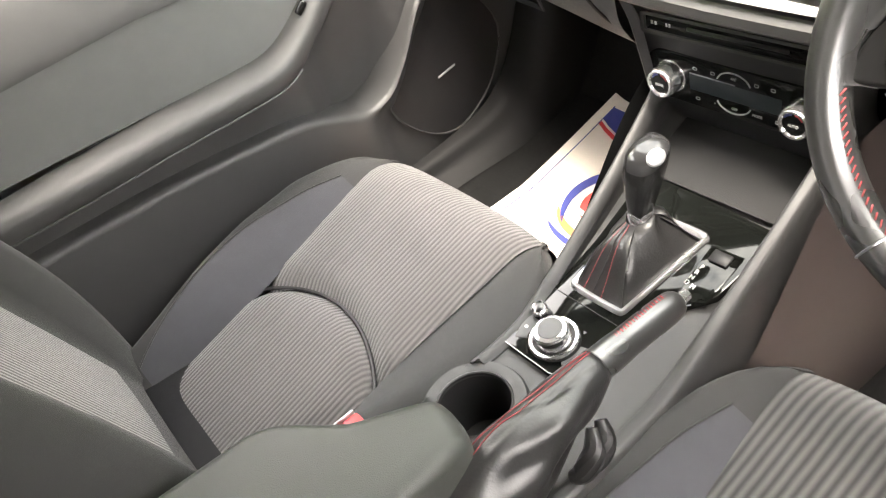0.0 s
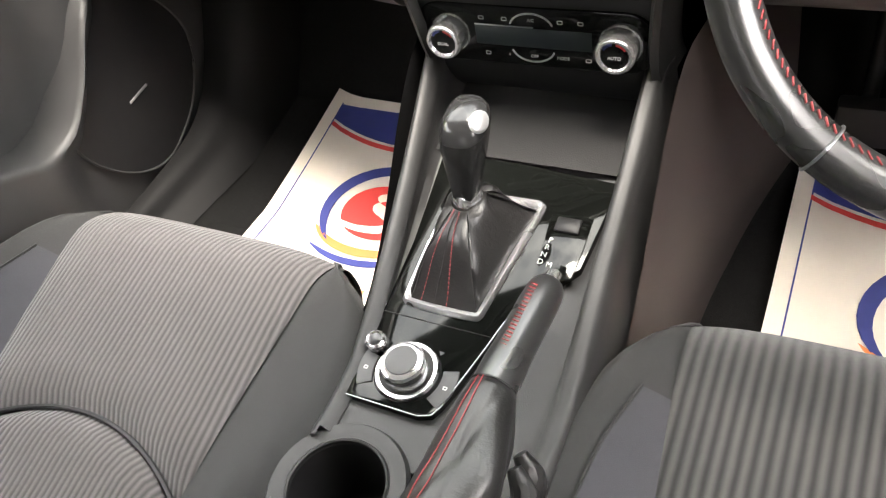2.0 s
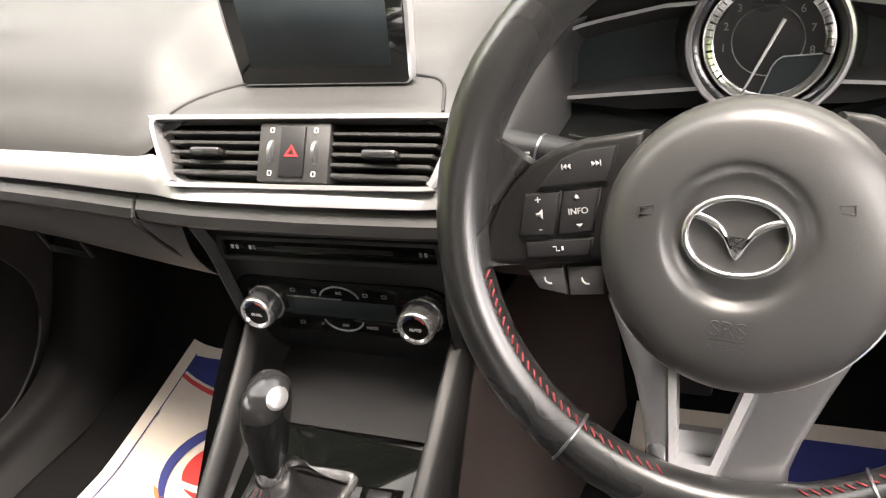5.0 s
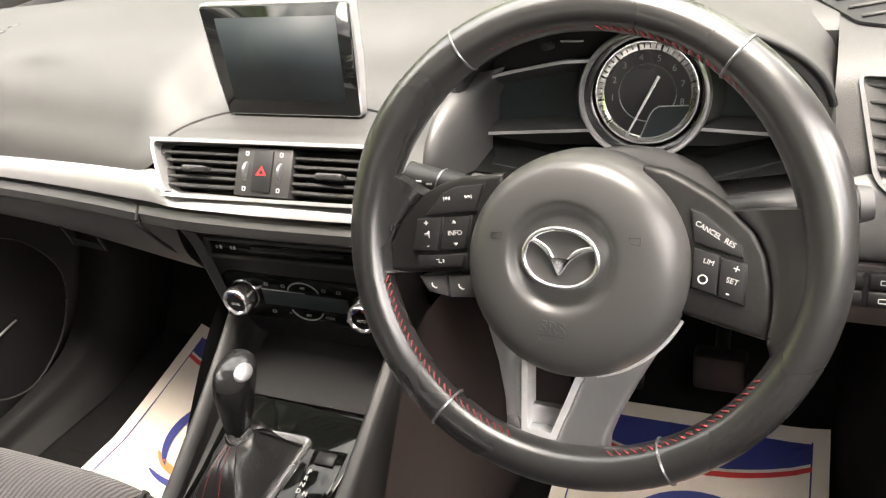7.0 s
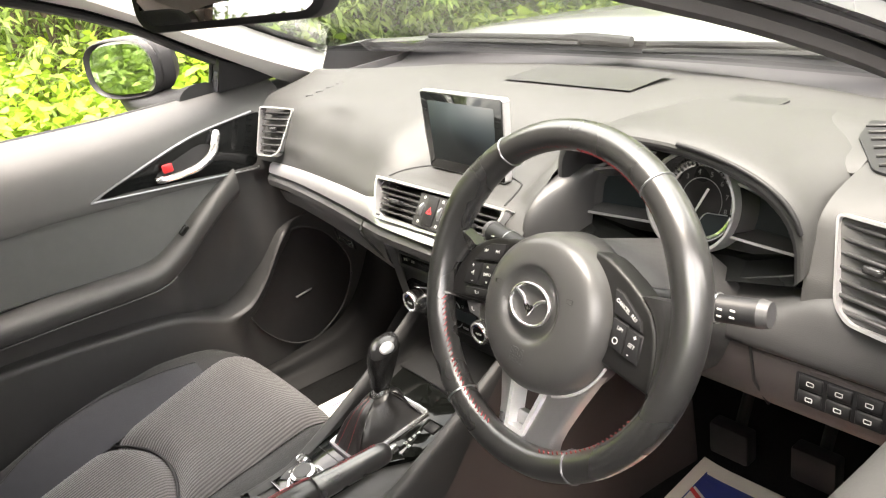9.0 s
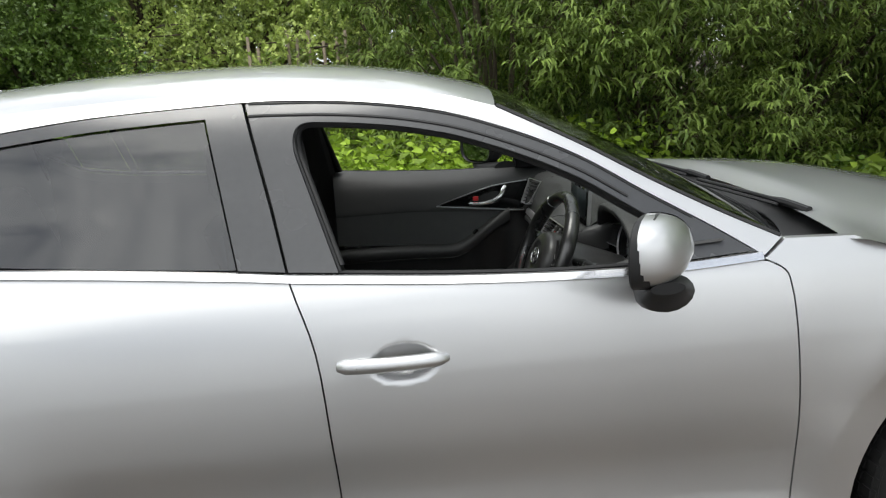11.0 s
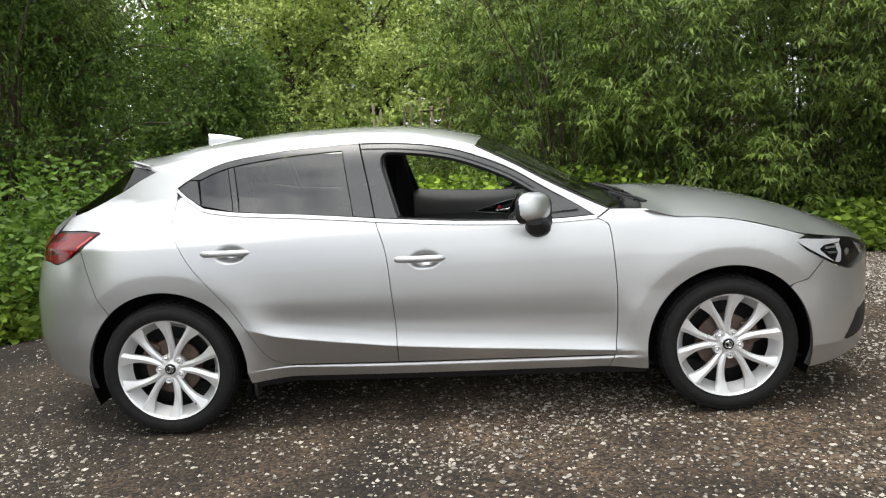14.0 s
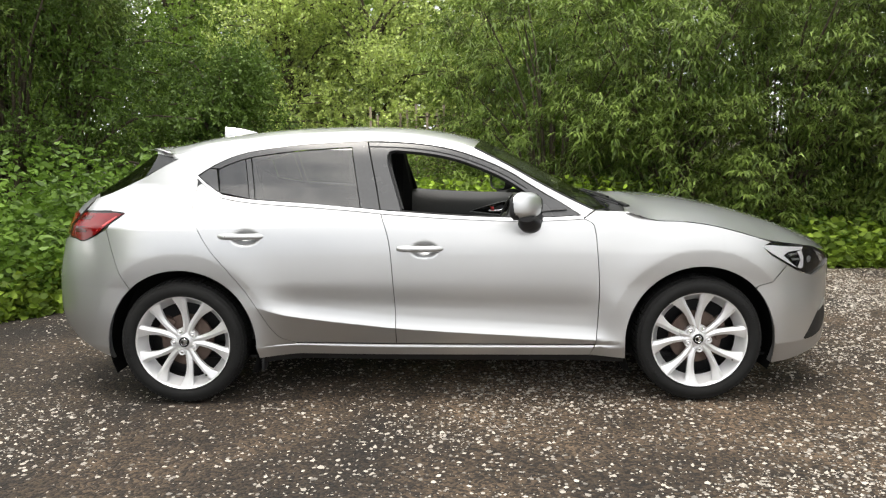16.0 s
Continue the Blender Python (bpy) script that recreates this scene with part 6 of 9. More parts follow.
# switch pods on the side spokes, and the leather that runs from the rim to them
pod_l = [(-0.050, 0.052), (-0.0645, 0.0495), (-0.085, 0.0465), (-0.1028, 0.0400), (-0.117, 0.0310), (-0.1280, 0.0195), (-0.1375, 0.0050), (-0.1425, -0.0080), (-0.1455, -0.0220), (-0.1462, -0.0325), (-0.120, -0.0305), (-0.060, -0.0245)]
pod_r = [(0.050, 0.062), (0.050, -0.020), (0.078, -0.0380), (0.110, -0.0450), (0.1392, -0.0510), (0.1408, -0.0319), (0.1395, -0.0120), (0.1345, 0.0075), (0.1262, 0.0222), (0.112, 0.0345), (0.0959, 0.0450), (0.078, 0.0545), (0.0655, 0.0600)]
for s, pod in ((-1, pod_l), (1, pod_r)):
    sp = part("wheel_spoke", prism(pod, -0.012, 0.0165, SH, 0.0045, 3), CARBON, sw, "carbon-look spoke with switches")
    edge_pts = pod[4:11] if s < 0 else pod[4:10]
    fan = (163, 193) if s < 0 else (-26, 14)
    sheet = []
    along = cr(edge_pts, 4)
    for k, (u, v) in enumerate(along):
        a = radians(fan[0] + (fan[1] - fan[0]) * k / (len(along) - 1))
        c, q = math.cos(a), math.sin(a)
        rim_p, pod_p = Vector(at(0.1590 * c, 0.1590 * q, 0.0105)), Vector(hub_at(u, v, 0.0150))
        mid_p = rim_p.lerp(pod_p, 0.5) + SW.to_3x3() @ Vector((0, 0, -0.0030))
        low_p = Vector(hub_at(u, v, -0.010))
        sheet.append([rim_p, rim_p.lerp(mid_p, 0.5), mid_p, mid_p.lerp(pod_p, 0.6), pod_p, low_p, Vector(at(0.162 * c, 0.162 * q, -0.012))])
    part("thumb_rest", loft([[tuple(p) for p in cr([tuple(q) for q in r], 2)] for r in sheet], caps=True), LEATHER, sw, "smooth leather thumb rest", sharp=70)
    keys = ([([(-0.1110, 0.0165), (-0.0980, 0.0335), (-0.0870, 0.0390), (-0.0655, 0.0425), (-0.0705, 0.0225)], "skip"), ([(-0.1185, 0.0118), (-0.0978, 0.0148), (-0.1005, -0.0105), (-0.1215, -0.0125)], "vol"), ([(-0.0952, 0.0150), (-0.0745, 0.0180), (-0.0780, -0.0072), (-0.0980, -0.0102)], "INFO"),
             ([(-0.1170, -0.0165), (-0.0780, -0.0120), (-0.0795, -0.0212), (-0.1160, -0.0255)], "bar")] if s < 0 else
            [([(0.0850, 0.0340), (0.0935, 0.0315), (0.1185, 0.0118), (0.1210, 0.0035), (0.0885, 0.0125)], "CANCEL  RES"), ([(0.0893, 0.0080), (0.1053, 0.0040), (0.1055, -0.0225), (0.0893, -0.0185)], "LIM"), ([(0.1068, 0.0030), (0.1228, -0.0010), (0.1234, -0.0275), (0.1068, -0.0230)], "SET")])
    lean = 8 if s < 0 else -14
    for pts, word in keys:
        cx, cy = sum(q[0] for q in pts) / len(pts), sum(q[1] for q in pts) / len(pts)
        part("switch_gap", prism(ring_loop(pts, -0.0009), 0.0160, 0.0170, SH), SEAL, sp)
        part("wheel_switch", prism(pts, 0.0165, 0.0198, SH, 0.0010), BLACK, sp)
        fm = SH @ Matrix.Translation((cx, cy, 0.0200)) @ pose(0, 0, 0, 0, 0, lean)
        if word == "CANCEL  RES":
            lettering("switch_word", word, 0.0050, fm @ Matrix.Translation((0.0005, 0.0, 0)) @ pose(0, 0, 0, 0, 0, -14), WHITE, sp, 0.0002)
        elif word == "INFO":
            lettering("switch_word", word, 0.0052, fm, WHITE, sp, 0.0002)
            for dv, up_ in ((0.0085, 1), (-0.0085, -1)):
                part("switch_mark", prism([(-0.0020, dv - 0.0011 * up_), (0.0020, dv - 0.0011 * up_), (0, dv + 0.0015 * up_)], 0, 0.0004, fm), WHITE, sp)
        elif word == "LIM":
            lettering("switch_word", word, 0.0048, fm @ Matrix.Translation((0, 0.0070, 0)), WHITE, sp, 0.0002)
            part("switch_mark", revolve([(0.0024, 0.0), (0.0027, 0.0004), (0.0032, 0.0004), (0.0034, 0.0)], fm @ Matrix.Translation((0, -0.0055, 0)), 16), WHITE, sp)
        elif word == "SET":
            lettering("switch_word", word, 0.0052, fm, WHITE, sp, 0.0002)
            lettering("switch_mark", "+", 0.0085, fm @ Matrix.Translation((0, 0.0085, 0)), WHITE, sp, 0.0002)
            lettering("switch_mark", "-", 0.0085, fm @ Matrix.Translation((0, -0.0085, 0)), WHITE, sp, 0.0002)
        elif word == "vol":
            lettering("switch_mark", "+", 0.0075, fm @ Matrix.Translation((0, 0.0085, 0)), WHITE, sp, 0.0002)
            lettering("switch_mark", "-", 0.0075, fm @ Matrix.Translation((0, -0.0085, 0)), WHITE, sp, 0.0002)
            part("switch_mark", prism([(-0.002, -0.001), (0.0, -0.001), (0.002, -0.003), (0.002, 0.003), (0.0, 0.001), (-0.002, 0.001)], 0, 0.0004, fm), WHITE, sp)
        elif word == "skip":
            for du, sg in ((-0.009, -1), (0.008, 1)):
                for off in (0.0, 0.0024):
                    part("switch_mark", prism([(du + off - sg * 0.0011, 0.0016), (du + off - sg * 0.0011, -0.0016), (du + off + sg * 0.0011, 0)], 0, 0.0004, fm), WHITE, sp)
                part("switch_mark", box(du + (0.0038 if sg > 0 else -0.0018), du + (0.0044 if sg > 0 else -0.0012), -0.0017, 0.0017, 0, 0.0004, 0.0001, 1, fm), WHITE, sp)
        else:
            part("switch_mark", tube([fm @ Vector(q) for q in ((-0.003, 0.0012, 0.0002), (-0.001, 0.0015, 0.0002), (-0.001, -0.0012, 0.0002), (0.001, -0.0012, 0.0002))], 0.0004, 4), WHITE, sp)
            part("switch_mark", box(0.0022, 0.0034, -0.0012, 0.0012, 0, 0.0004, 0.0001, 1, fm), WHITE, sp)
    if s < 0:
        for pts in ([(-0.1185, -0.0335), (-0.0955, -0.0305), (-0.0925, -0.0475), (-0.1100, -0.0450)], [(-0.0938, -0.0303), (-0.0710, -0.0275), (-0.0700, -0.0455), (-0.0910, -0.0478)]):
            b = part("phone_switch", prism(pts, -0.006, 0.0135, SH, 0.0025, 2), GREYBTN, sp, "grey telephone switch")
            cx, cy = sum(q[0] for q in pts) / 4, sum(q[1] for q in pts) / 4
            fm = SH @ Matrix.Translation((cx, cy, 0.0137))
            part("switch_mark", tube([fm @ Vector(q) for q in ((-0.0025, 0.0016, 0), (-0.0018, -0.0008, 0), (0.0004, -0.0020, 0), (0.0022, -0.0018, 0))], 0.0007, 5), WHITE, sp)
# twin lower spoke: two silver prongs round a slot with bright edges
for lp in ([(-0.070, -0.048), (-0.0600, -0.0745), (-0.0520, -0.0960), (-0.0450, -0.1250), (-0.0410, -0.1620), (-0.0160, -0.1660), (-0.0155, -0.1500), (-0.0290, -0.1475), (-0.0312, -0.1000), (-0.0300, -0.0600)],
           [(0.0850, -0.0360), (0.0700, -0.0680), (0.0560, -0.0960), (0.0430, -0.1250), (0.0375, -0.1420), (0.0370, -0.1580), (-0.0158, -0.1660), (-0.0153, -0.1500), (-0.0020, -0.1485), (0.0155, -0.1005), (0.0200, -0.0600)]):
    part("lower_spoke", prism(lp, -0.012, 0.0055, SH, 0.005, 3), SPOKE, sw, "satin silver lower spoke")
slot_o = [(-0.0322, -0.0850), (-0.0290, -0.1480), (-0.0020, -0.1492), (0.0205, -0.0850)]
slot_i = [(-0.0275, -0.0850), (-0.0245, -0.1432), (-0.0055, -0.1442), (0.0150, -0.0850)]
part("spoke_rim", frame_ring(slot_o, slot_i, -0.016, 0.0078, SH), BRIGHTEDGE, sw, "bright chrome edge of the slot")
part("slot_floor", prism([(-0.0280, -0.128), (-0.0255, -0.1435), (-0.0045, -0.1445), (0.0030, -0.128)], -0.016, -0.006, SH, 0.003), SPOKE, sw)
for a0, a1 in ((206, 246), (283, 336)):
    part("spoke_edge", tube([hub_at(PADU + 0.0832 * math.cos(radians(a)), PADV + 0.0858 * math.sin(radians(a)), 0.0066) for a in np.linspace(a0, a1, 16)], 0.0017, 6), BRIGHTEDGE, sw, "bright edge of the lower spoke")
part("column_shroud", loft([[SW @ Vector((r * math.cos(a) * 1.3, -0.005 + r * math.sin(a), h)) for a in np.linspace(0, 2 * math.pi, 28, endpoint=False)] for r, h in ((0.040, -0.020), (0.062, -0.030), (0.070, -0.045), (0.073, -0.10), (0.080, -0.22))], closed_v=True, caps=True), SHROUD, car, "black steering column shroud")
for s, tip in ((-1, (0.440, -0.195, 0.897)), (1, (0.447, -0.572, 0.893))):
    r0 = Vector((0.425, -0.374 - s * 0.075, 0.884))
    tp = Vector(tip)
    d = (tp - r0)
    path = [r0 + d * t for t in (0, 0.30, 0.34, 0.60, 0.62, 0.95, 1.0)]
    stalk = part("column_stalk", tube(path, [0.011, 0.0125, 0.0145, 0.0150, 0.0135, 0.0140, 0.0115], 18), BLACK, car, "black column stalk with white symbols")
    part("stalk_ring", tube([r0 + d * 0.60, r0 + d * 0.615], 0.0153, 18), SMOKE, stalk)
    part("stalk_tip", tube([r0 + d * 0.93, r0 + d * 1.01], [0.0145, 0.0125], 18), GREYBTN, stalk)
    for t in (0.40, 0.48, 0.68, 0.78):
        for hgt in (0.0062, -0.0005):
            part("stalk_mark", box(-0.0026, 0.0026, -0.0009, 0.0009, 0.0, 0.0006, 0.0001, 1, plate(r0 + d * t + Vector((-0.0150 + abs(hgt) * 0.25, 0, hgt)), (0, -1, 0), (0.3, 0, 1))), WHITE, stalk)

# ---- centre console ----
def con_z(x):
    return 0.527 if x < 0.20 else 0.527 + 0.235 * (x - 0.20)


def ridge(x):
    t = min(1, max(0, (x - 0.18) / 0.34))
    return 0.0 + 0.065 * t ** 1.5


rows = []
for x in np.linspace(-0.42, 0.54, 110):
    wl = 0.068 + 0.045 * min(1, max(0, (x - 0.15) / 0.36)) ** 1.2
    wr = 0.120 - 0.004 * min(1, max(0, (x - 0.15) / 0.36))
    zt = con_z(x)
    r = ridge(x)
    rows.append([tuple(p) for p in cr([(x, wl + 0.030, 0.29), (x, wl + 0.026, zt - 0.10), (x, wl + 0.016, zt - 0.02 + r * 0.8), (x, wl + 0.008, zt + 0.002 + r), (x, wl, zt + 0.004 + r), (x, wl - 0.008, zt - 0.002 + r * 0.8), (x, wl - 0.013, zt - 0.006), (x, 0.0, zt - 0.007), (x, -wr + 0.016, zt - 0.006), (x, -wr + 0.006, zt + 0.002 + r * 0.9), (x, -wr - 0.004, zt + 0.004 + r), (x, -wr - 0.016, zt - 0.01 + r * 0.8), (x, -wr - 0.030, zt - 0.10), (x, -wr - 0.045, 0.29)], 2)])
CUPS = ((0.083, 0.030, 0.045), (-0.010, 0.036, 0.042))
cb = loft([[tuple(p) for p in cr([(r[0][0], y, z) for _, y, z in r], 2)] for r in rows])
inside = [f for f in cb.faces if f.calc_center_median().z > 0.5 and any(math.hypot(f.calc_center_median().x - a, f.calc_center_median().y - b_) < r + 0.011 for a, b_, r in CUPS)]
bmesh.ops.delete(cb, geom=inside, context="FACES")
con = part("centre_console", cb, PLASTIC, car, "grey-black centre console between the seats")
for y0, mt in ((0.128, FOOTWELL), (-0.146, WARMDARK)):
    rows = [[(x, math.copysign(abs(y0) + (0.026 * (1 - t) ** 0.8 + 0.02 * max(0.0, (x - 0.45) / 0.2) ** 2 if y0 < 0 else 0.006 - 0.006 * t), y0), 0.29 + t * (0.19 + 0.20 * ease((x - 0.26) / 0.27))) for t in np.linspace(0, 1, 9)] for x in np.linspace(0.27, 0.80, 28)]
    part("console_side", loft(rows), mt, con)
# gloss panel, gear gate, indicator
def on(x, y, h=0.0):
    return (x, y, con_z(x) + h)


gp = [(0.164, 0.070), (0.168, 0.0745), (0.205, 0.0755), (0.26, 0.071), (0.33, 0.072), (0.39, 0.078), (0.438, 0.083), (0.436, 0.0), (0.430, -0.106), (0.395, -0.1045), (0.335, -0.098), (0.314, -0.080), (0.285, -0.0520), (0.235, -0.0375), (0.178, -0.0225), (0.168, -0.0180), (0.1635, -0.006)]


def deck(pts, h0, h1, material, name, parent, bevel=0.0, label=""):
    b = prism(pts, h0, h1, None, bevel)
    bmesh.ops.bisect_plane(b, geom=b.verts[:] + b.edges[:] + b.faces[:], plane_co=(0.20, 0, 0), plane_no=(1, 0, 0))
    for v in b.verts:
        v.co.z += con_z(v.co.x)
    return part(name, b, material, parent, label)


deck([q for p_, q_ in zip(gp, gp[1:] + gp[:1]) for q in (p_, ((p_[0] + q_[0]) / 2, (p_[1] + q_[1]) / 2))], -0.006, 0.0022, PIANO, "gloss_panel", con, 0.0012, "gloss black panel around the selector")
part("panel_split", tube([on(0.252, y, 0.0023) for y in (0.070, 0.0, -0.041)], 0.0006, 5), SEAL, con)
part("panel_rim", tube([on(x, y, 0.0016) for x, y in gp[11:] + gp[:4]], 0.0007, 6), SMOKE, con, "thin metal edge of the panel")
go = [(0.262, 0.0475), (0.2655, 0.0535), (0.272, 0.0555), (0.33, 0.0555), (0.381, 0.0545), (0.389, 0.0515), (0.392, 0.0450), (0.394, 0.0), (0.3945, -0.0370), (0.3915, -0.0440), (0.385, -0.0465), (0.33, -0.0375), (0.275, -0.0285), (0.2665, -0.0265), (0.262, -0.0200), (0.261, 0.010)]
gc = cr(go, 3, True)
b = loft([[(*p_, h) for p_ in q_] for q_, h in ((gc, 0.001), (ring_loop(gc, 0.0008), 0.0052), (ring_loop(gc, 0.0022), 0.0064), (ring_loop(gc, 0.0058), 0.0052), (ring_loop(gc, 0.0088), 0.0010))], closed_v=True)
for v in b.verts:
    v.co.z += con_z(v.co.x) + 0.002
part("gear_gate", b, SPOKE, con, "satin silver surround of the gear selector", sharp=50)
rows = []
gbase = [(x, y) for x, y in ring_loop(gc, 0.0075)]
top_c = Vector((0.3455, 0.012, con_z(0.333) + 0.058))
for k in range(15):
    t = k / 14
    ring = []
    for j, (x, y) in enumerate(gbase):
        a = 2 * math.pi * j / len(gbase)
        ang = math.atan2(y - 0.009, x - 0.330)
        tip = Vector((top_c.x + 0.0150 * math.cos(ang), top_c.y + 0.0140 * math.sin(ang), top_c.z + 0.004 * math.cos(ang)))
        foot = Vector((x, y, con_z(x) + 0.004))
        # the leather bellies out low down, then runs up to the collar; folds gather on the driver's side
        m = t ** 0.80
        q = foot.lerp(tip, m) + Vector((0, 0, 0.010 * math.sin(math.pi * t) ** 1.5))
        side = max(0.0, math.sin(-ang)) ** 0.7
        fold = (0.0042 * math.sin(5.0 * ang + 5.5 * t + 0.4) + 0.0026 * math.sin(11 * ang - 7 * t)) * math.sin(math.pi * min(1, 0.12 + t)) ** 0.8 * (0.35 + 0.95 * side)
        crease = -0.0095 * math.exp(-((ang + 1.05 - 0.5 * t) / 0.17) ** 2) * math.sin(math.pi * t) ** 0.7
        out = Vector((math.cos(ang), math.sin(ang), 0.25))
        ring.append(tuple(q + out * (fold + crease)))
    rows.append(ring)
part("gaiter", loft(rows, closed_v=True), GAITER, con, "black leather gaiter with red stitching", sharp=0)
front = min(range(len(gbase)), key=lambda j: abs(math.atan2(gbase[j][1] - 0.009, gbase[j][0] - 0.330) - math.radians(178)))
for off in (0, 2):
    path = [Vector(r[(front + off) % len(gbase)]) + Vector((-0.0008, 0, 0.0006)) for r in rows]
    bm = bmesh.new()
    fine = [Vector(q) for q in cr([tuple(q) for q in path], 2)]
    for p_, q_ in zip(fine, fine[1:]):
        tube([p_.lerp(q_, 0.05), p_.lerp(q_, 0.75)], 0.00055, 4, True, bm)
    tagged(part("gaiter_stitch", bm, STITCH, con), kind="stuff")
part("gaiter_seam", tube([Vector(r[(front + 1) % len(gbase)]) + Vector((-0.0004, 0, 0.0003)) for r in rows], 0.0006, 5), SEAL, con)
lev = part("gear_selector", loft([[(cx + rx * math.copysign(abs(math.cos(a)) ** 0.75, math.cos(a)), 0.012 + ry * math.copysign(abs(math.sin(a)) ** 0.75, math.sin(a)), cz + 0.2 * rx * math.cos(a)) for a in np.linspace(0, 2 * math.pi, 24, endpoint=False)]
      for cx, cz, rx, ry in ((0.350, 0.620, 0.0145, 0.0125), (0.354, 0.632, 0.0175, 0.0145), (0.360, 0.652, 0.022, 0.018), (0.365, 0.670, 0.025, 0.021), (0.369, 0.680, 0.025, 0.0215))], closed_v=True), KNOB, con, "black gear selector with a dark polished cap")
part("selector_cap", loft([[(cx + rx * math.copysign(abs(math.cos(a)) ** 0.75, math.cos(a)), 0.012 + ry * math.copysign(abs(math.sin(a)) ** 0.75, math.sin(a)), cz + 0.2 * rx * math.cos(a)) for a in np.linspace(0, 2 * math.pi, 24, endpoint=False)]
      for cx, cz, rx, ry in ((0.369, 0.680, 0.0252, 0.0217), (0.371, 0.688, 0.024, 0.0208), (0.372, 0.694, 0.020, 0.017), (0.372, 0.697, 0.011, 0.009), (0.372, 0.698, 0.002, 0.002))], closed_v=True, caps=True), POLISH, lev, "dark polished cap", sharp=80)
part("selector_button", revolve([(0, 0.0035), (0.005, 0.003), (0.008, 0.0015), (0.0092, -0.001)], plate((0.366, -0.0048, 0.6905), (1, 0, 0.15), (0, 0.75, 0.66)) @ Matrix.Diagonal((1.4, 1, 1, 1)), 20), SATIN, lev, "silver release button")
part("selector_collar", revolve([(0.0145, 0.0), (0.0155, 0.004), (0.0145, 0.020), (0.013, 0.022)], Matrix.Translation((0.346, 0.012, 0.601)) @ pose(0, 0, 0, 0, 12, 0), 24), CHROME, lev)
ip = [(0.3150, -0.0600), (0.345, -0.0570), (0.3850, -0.0535), (0.3870, -0.0945), (0.3500, -0.0950), (0.3220, -0.0930), (0.3150, -0.0800)]
ind = deck(ip, 0.0, 0.0042, PIANO, "gear_indicator", con, 0.001)
for k, ch in enumerate("PRNDM"):
    x, y = (0.3560 - 0.0078 * k, -0.0625 + 0.0008 * k) if ch != "M" else (0.3310, -0.0690)
    lettering("gear_letter", ch, 0.0078, plate(on(x, y, 0.0046), (0, -1, 0), (1, 0, 0.23)), WHITE, ind)
part("mode_switch", box(-0.012, 0.012, -0.008, 0.008, 0, 0.003, 0.001, 1, plate(on(0.374, -0.074, 0.0042), (0, -1, 0), (1, 0, 0.23))), BLACK, con)
# rotary controller
rm = plate(on(0.2005, 0.0205, 0.0022), (0, -1, 0), (1, 0, 0.11))
part("controller_base", revolve([(0.0, 0.0035), (0.0300, 0.0035), (0.0315, 0.0020), (0.0320, 0.0)], rm, 40), BLACK, con)
rk = part("rotary_controller", revolve([(0.0, 0.0240), (0.0165, 0.0240), (0.0192, 0.0228), (0.0205, 0.0200), (0.0200, 0.0130), (0.0185, 0.0105), (0.0210, 0.0060), (0.0210, 0.004)], rm, 40), CHROME, con, "chrome rotary controller with a dark cap")
part("controller_grip", revolve([(0.0206, 0.0195), (0.0207, 0.0135)], rm, 40), POLISH, rk)
part("controller_ring", revolve([(0.0245, 0.004), (0.0255, 0.0075), (0.0285, 0.0075), (0.0300, 0.004)], rm, 40), CHROME, rk)
part("controller_cap", revolve([(0, 0.0252), (0.0140, 0.0249), (0.0152, 0.0238)], rm, 32), GREYBTN, rk)
vk = plate(on(0.2190, 0.0600, 0.0022), (0, -1, 0), (1, 0, 0.2))
vkn = part("volume_knob", revolve([(0, 0.0115), (0.0080, 0.0115), (0.0095, 0.0105), (0.0102, 0.0)], vk, 28), POLISH, con, "small volume knob with a chrome ring")
part("volume_ring", revolve([(0.0066, 0.0116), (0.0080, 0.0126), (0.0099, 0.0108), (0.0103, 0.006)], vk, 28), CHROME, vkn)
for a0, a1 in ((127, 104), (102, 79), (77, 46), (212, 166), (18, -34)):
    arc_o = [(0.0485 * math.cos(radians(a)), 0.0465 * math.sin(radians(a))) for a in np.linspace(a0, a1, 7)]
    arc_i = [(0.0330 * math.cos(radians(a)), 0.0330 * math.sin(radians(a))) for a in np.linspace(a1, a0, 7)]
    key = part("controller_key", prism(arc_o + arc_i, 0.0005, 0.0034, rm, 0.0012), GREYBTN, con)
    am = radians((a0 + a1) / 2)
    part("key_mark", frame_ring(rounded(0.0042, 0.0036, 0.0008, 2), rounded(0.0022, 0.0016, 0.0004, 2), 0.0034, 0.0038, rm @ Matrix.Translation((0.0405 * math.cos(am), 0.0395 * math.sin(am), 0))), WHITE, key)
# cup holders, tray
for cx, cy, r in CUPS:
    cmx2 = Matrix.Translation((cx, cy, con_z(cx) - 0.004))
    cup = part("cup_holder", revolve([(r + 0.017, -0.002), (r + 0.014, 0.0032), (r + 0.006, 0.0034), (r, 0.002), (r - 0.002, -0.004)], cmx2, 48), PLASTIC, con, "round cup holder")
    part("cup_well", revolve([(r - 0.001, 0.0005), (r - 0.005, -0.03), (r - 0.010, -0.075), (0, -0.077)], cmx2, 40), BLACK, cup)
    part("cup_rim", revolve([(r - 0.003, 0.003), (r - 0.0015, 0.0042), (r, 0.003)], cmx2, 48), PLASTIC, cup)
part("oddments_tray", loft([[(x, y, z) for y in np.linspace(0.095, -0.105, 5)] for x, z in ((0.440, 0.5835), (0.455, 0.5860), (0.50, 0.5955), (0.535, 0.606), (0.545, 0.62), (0.548, 0.66))]), RUBBER, con, "rubber-lined tray below the stack")
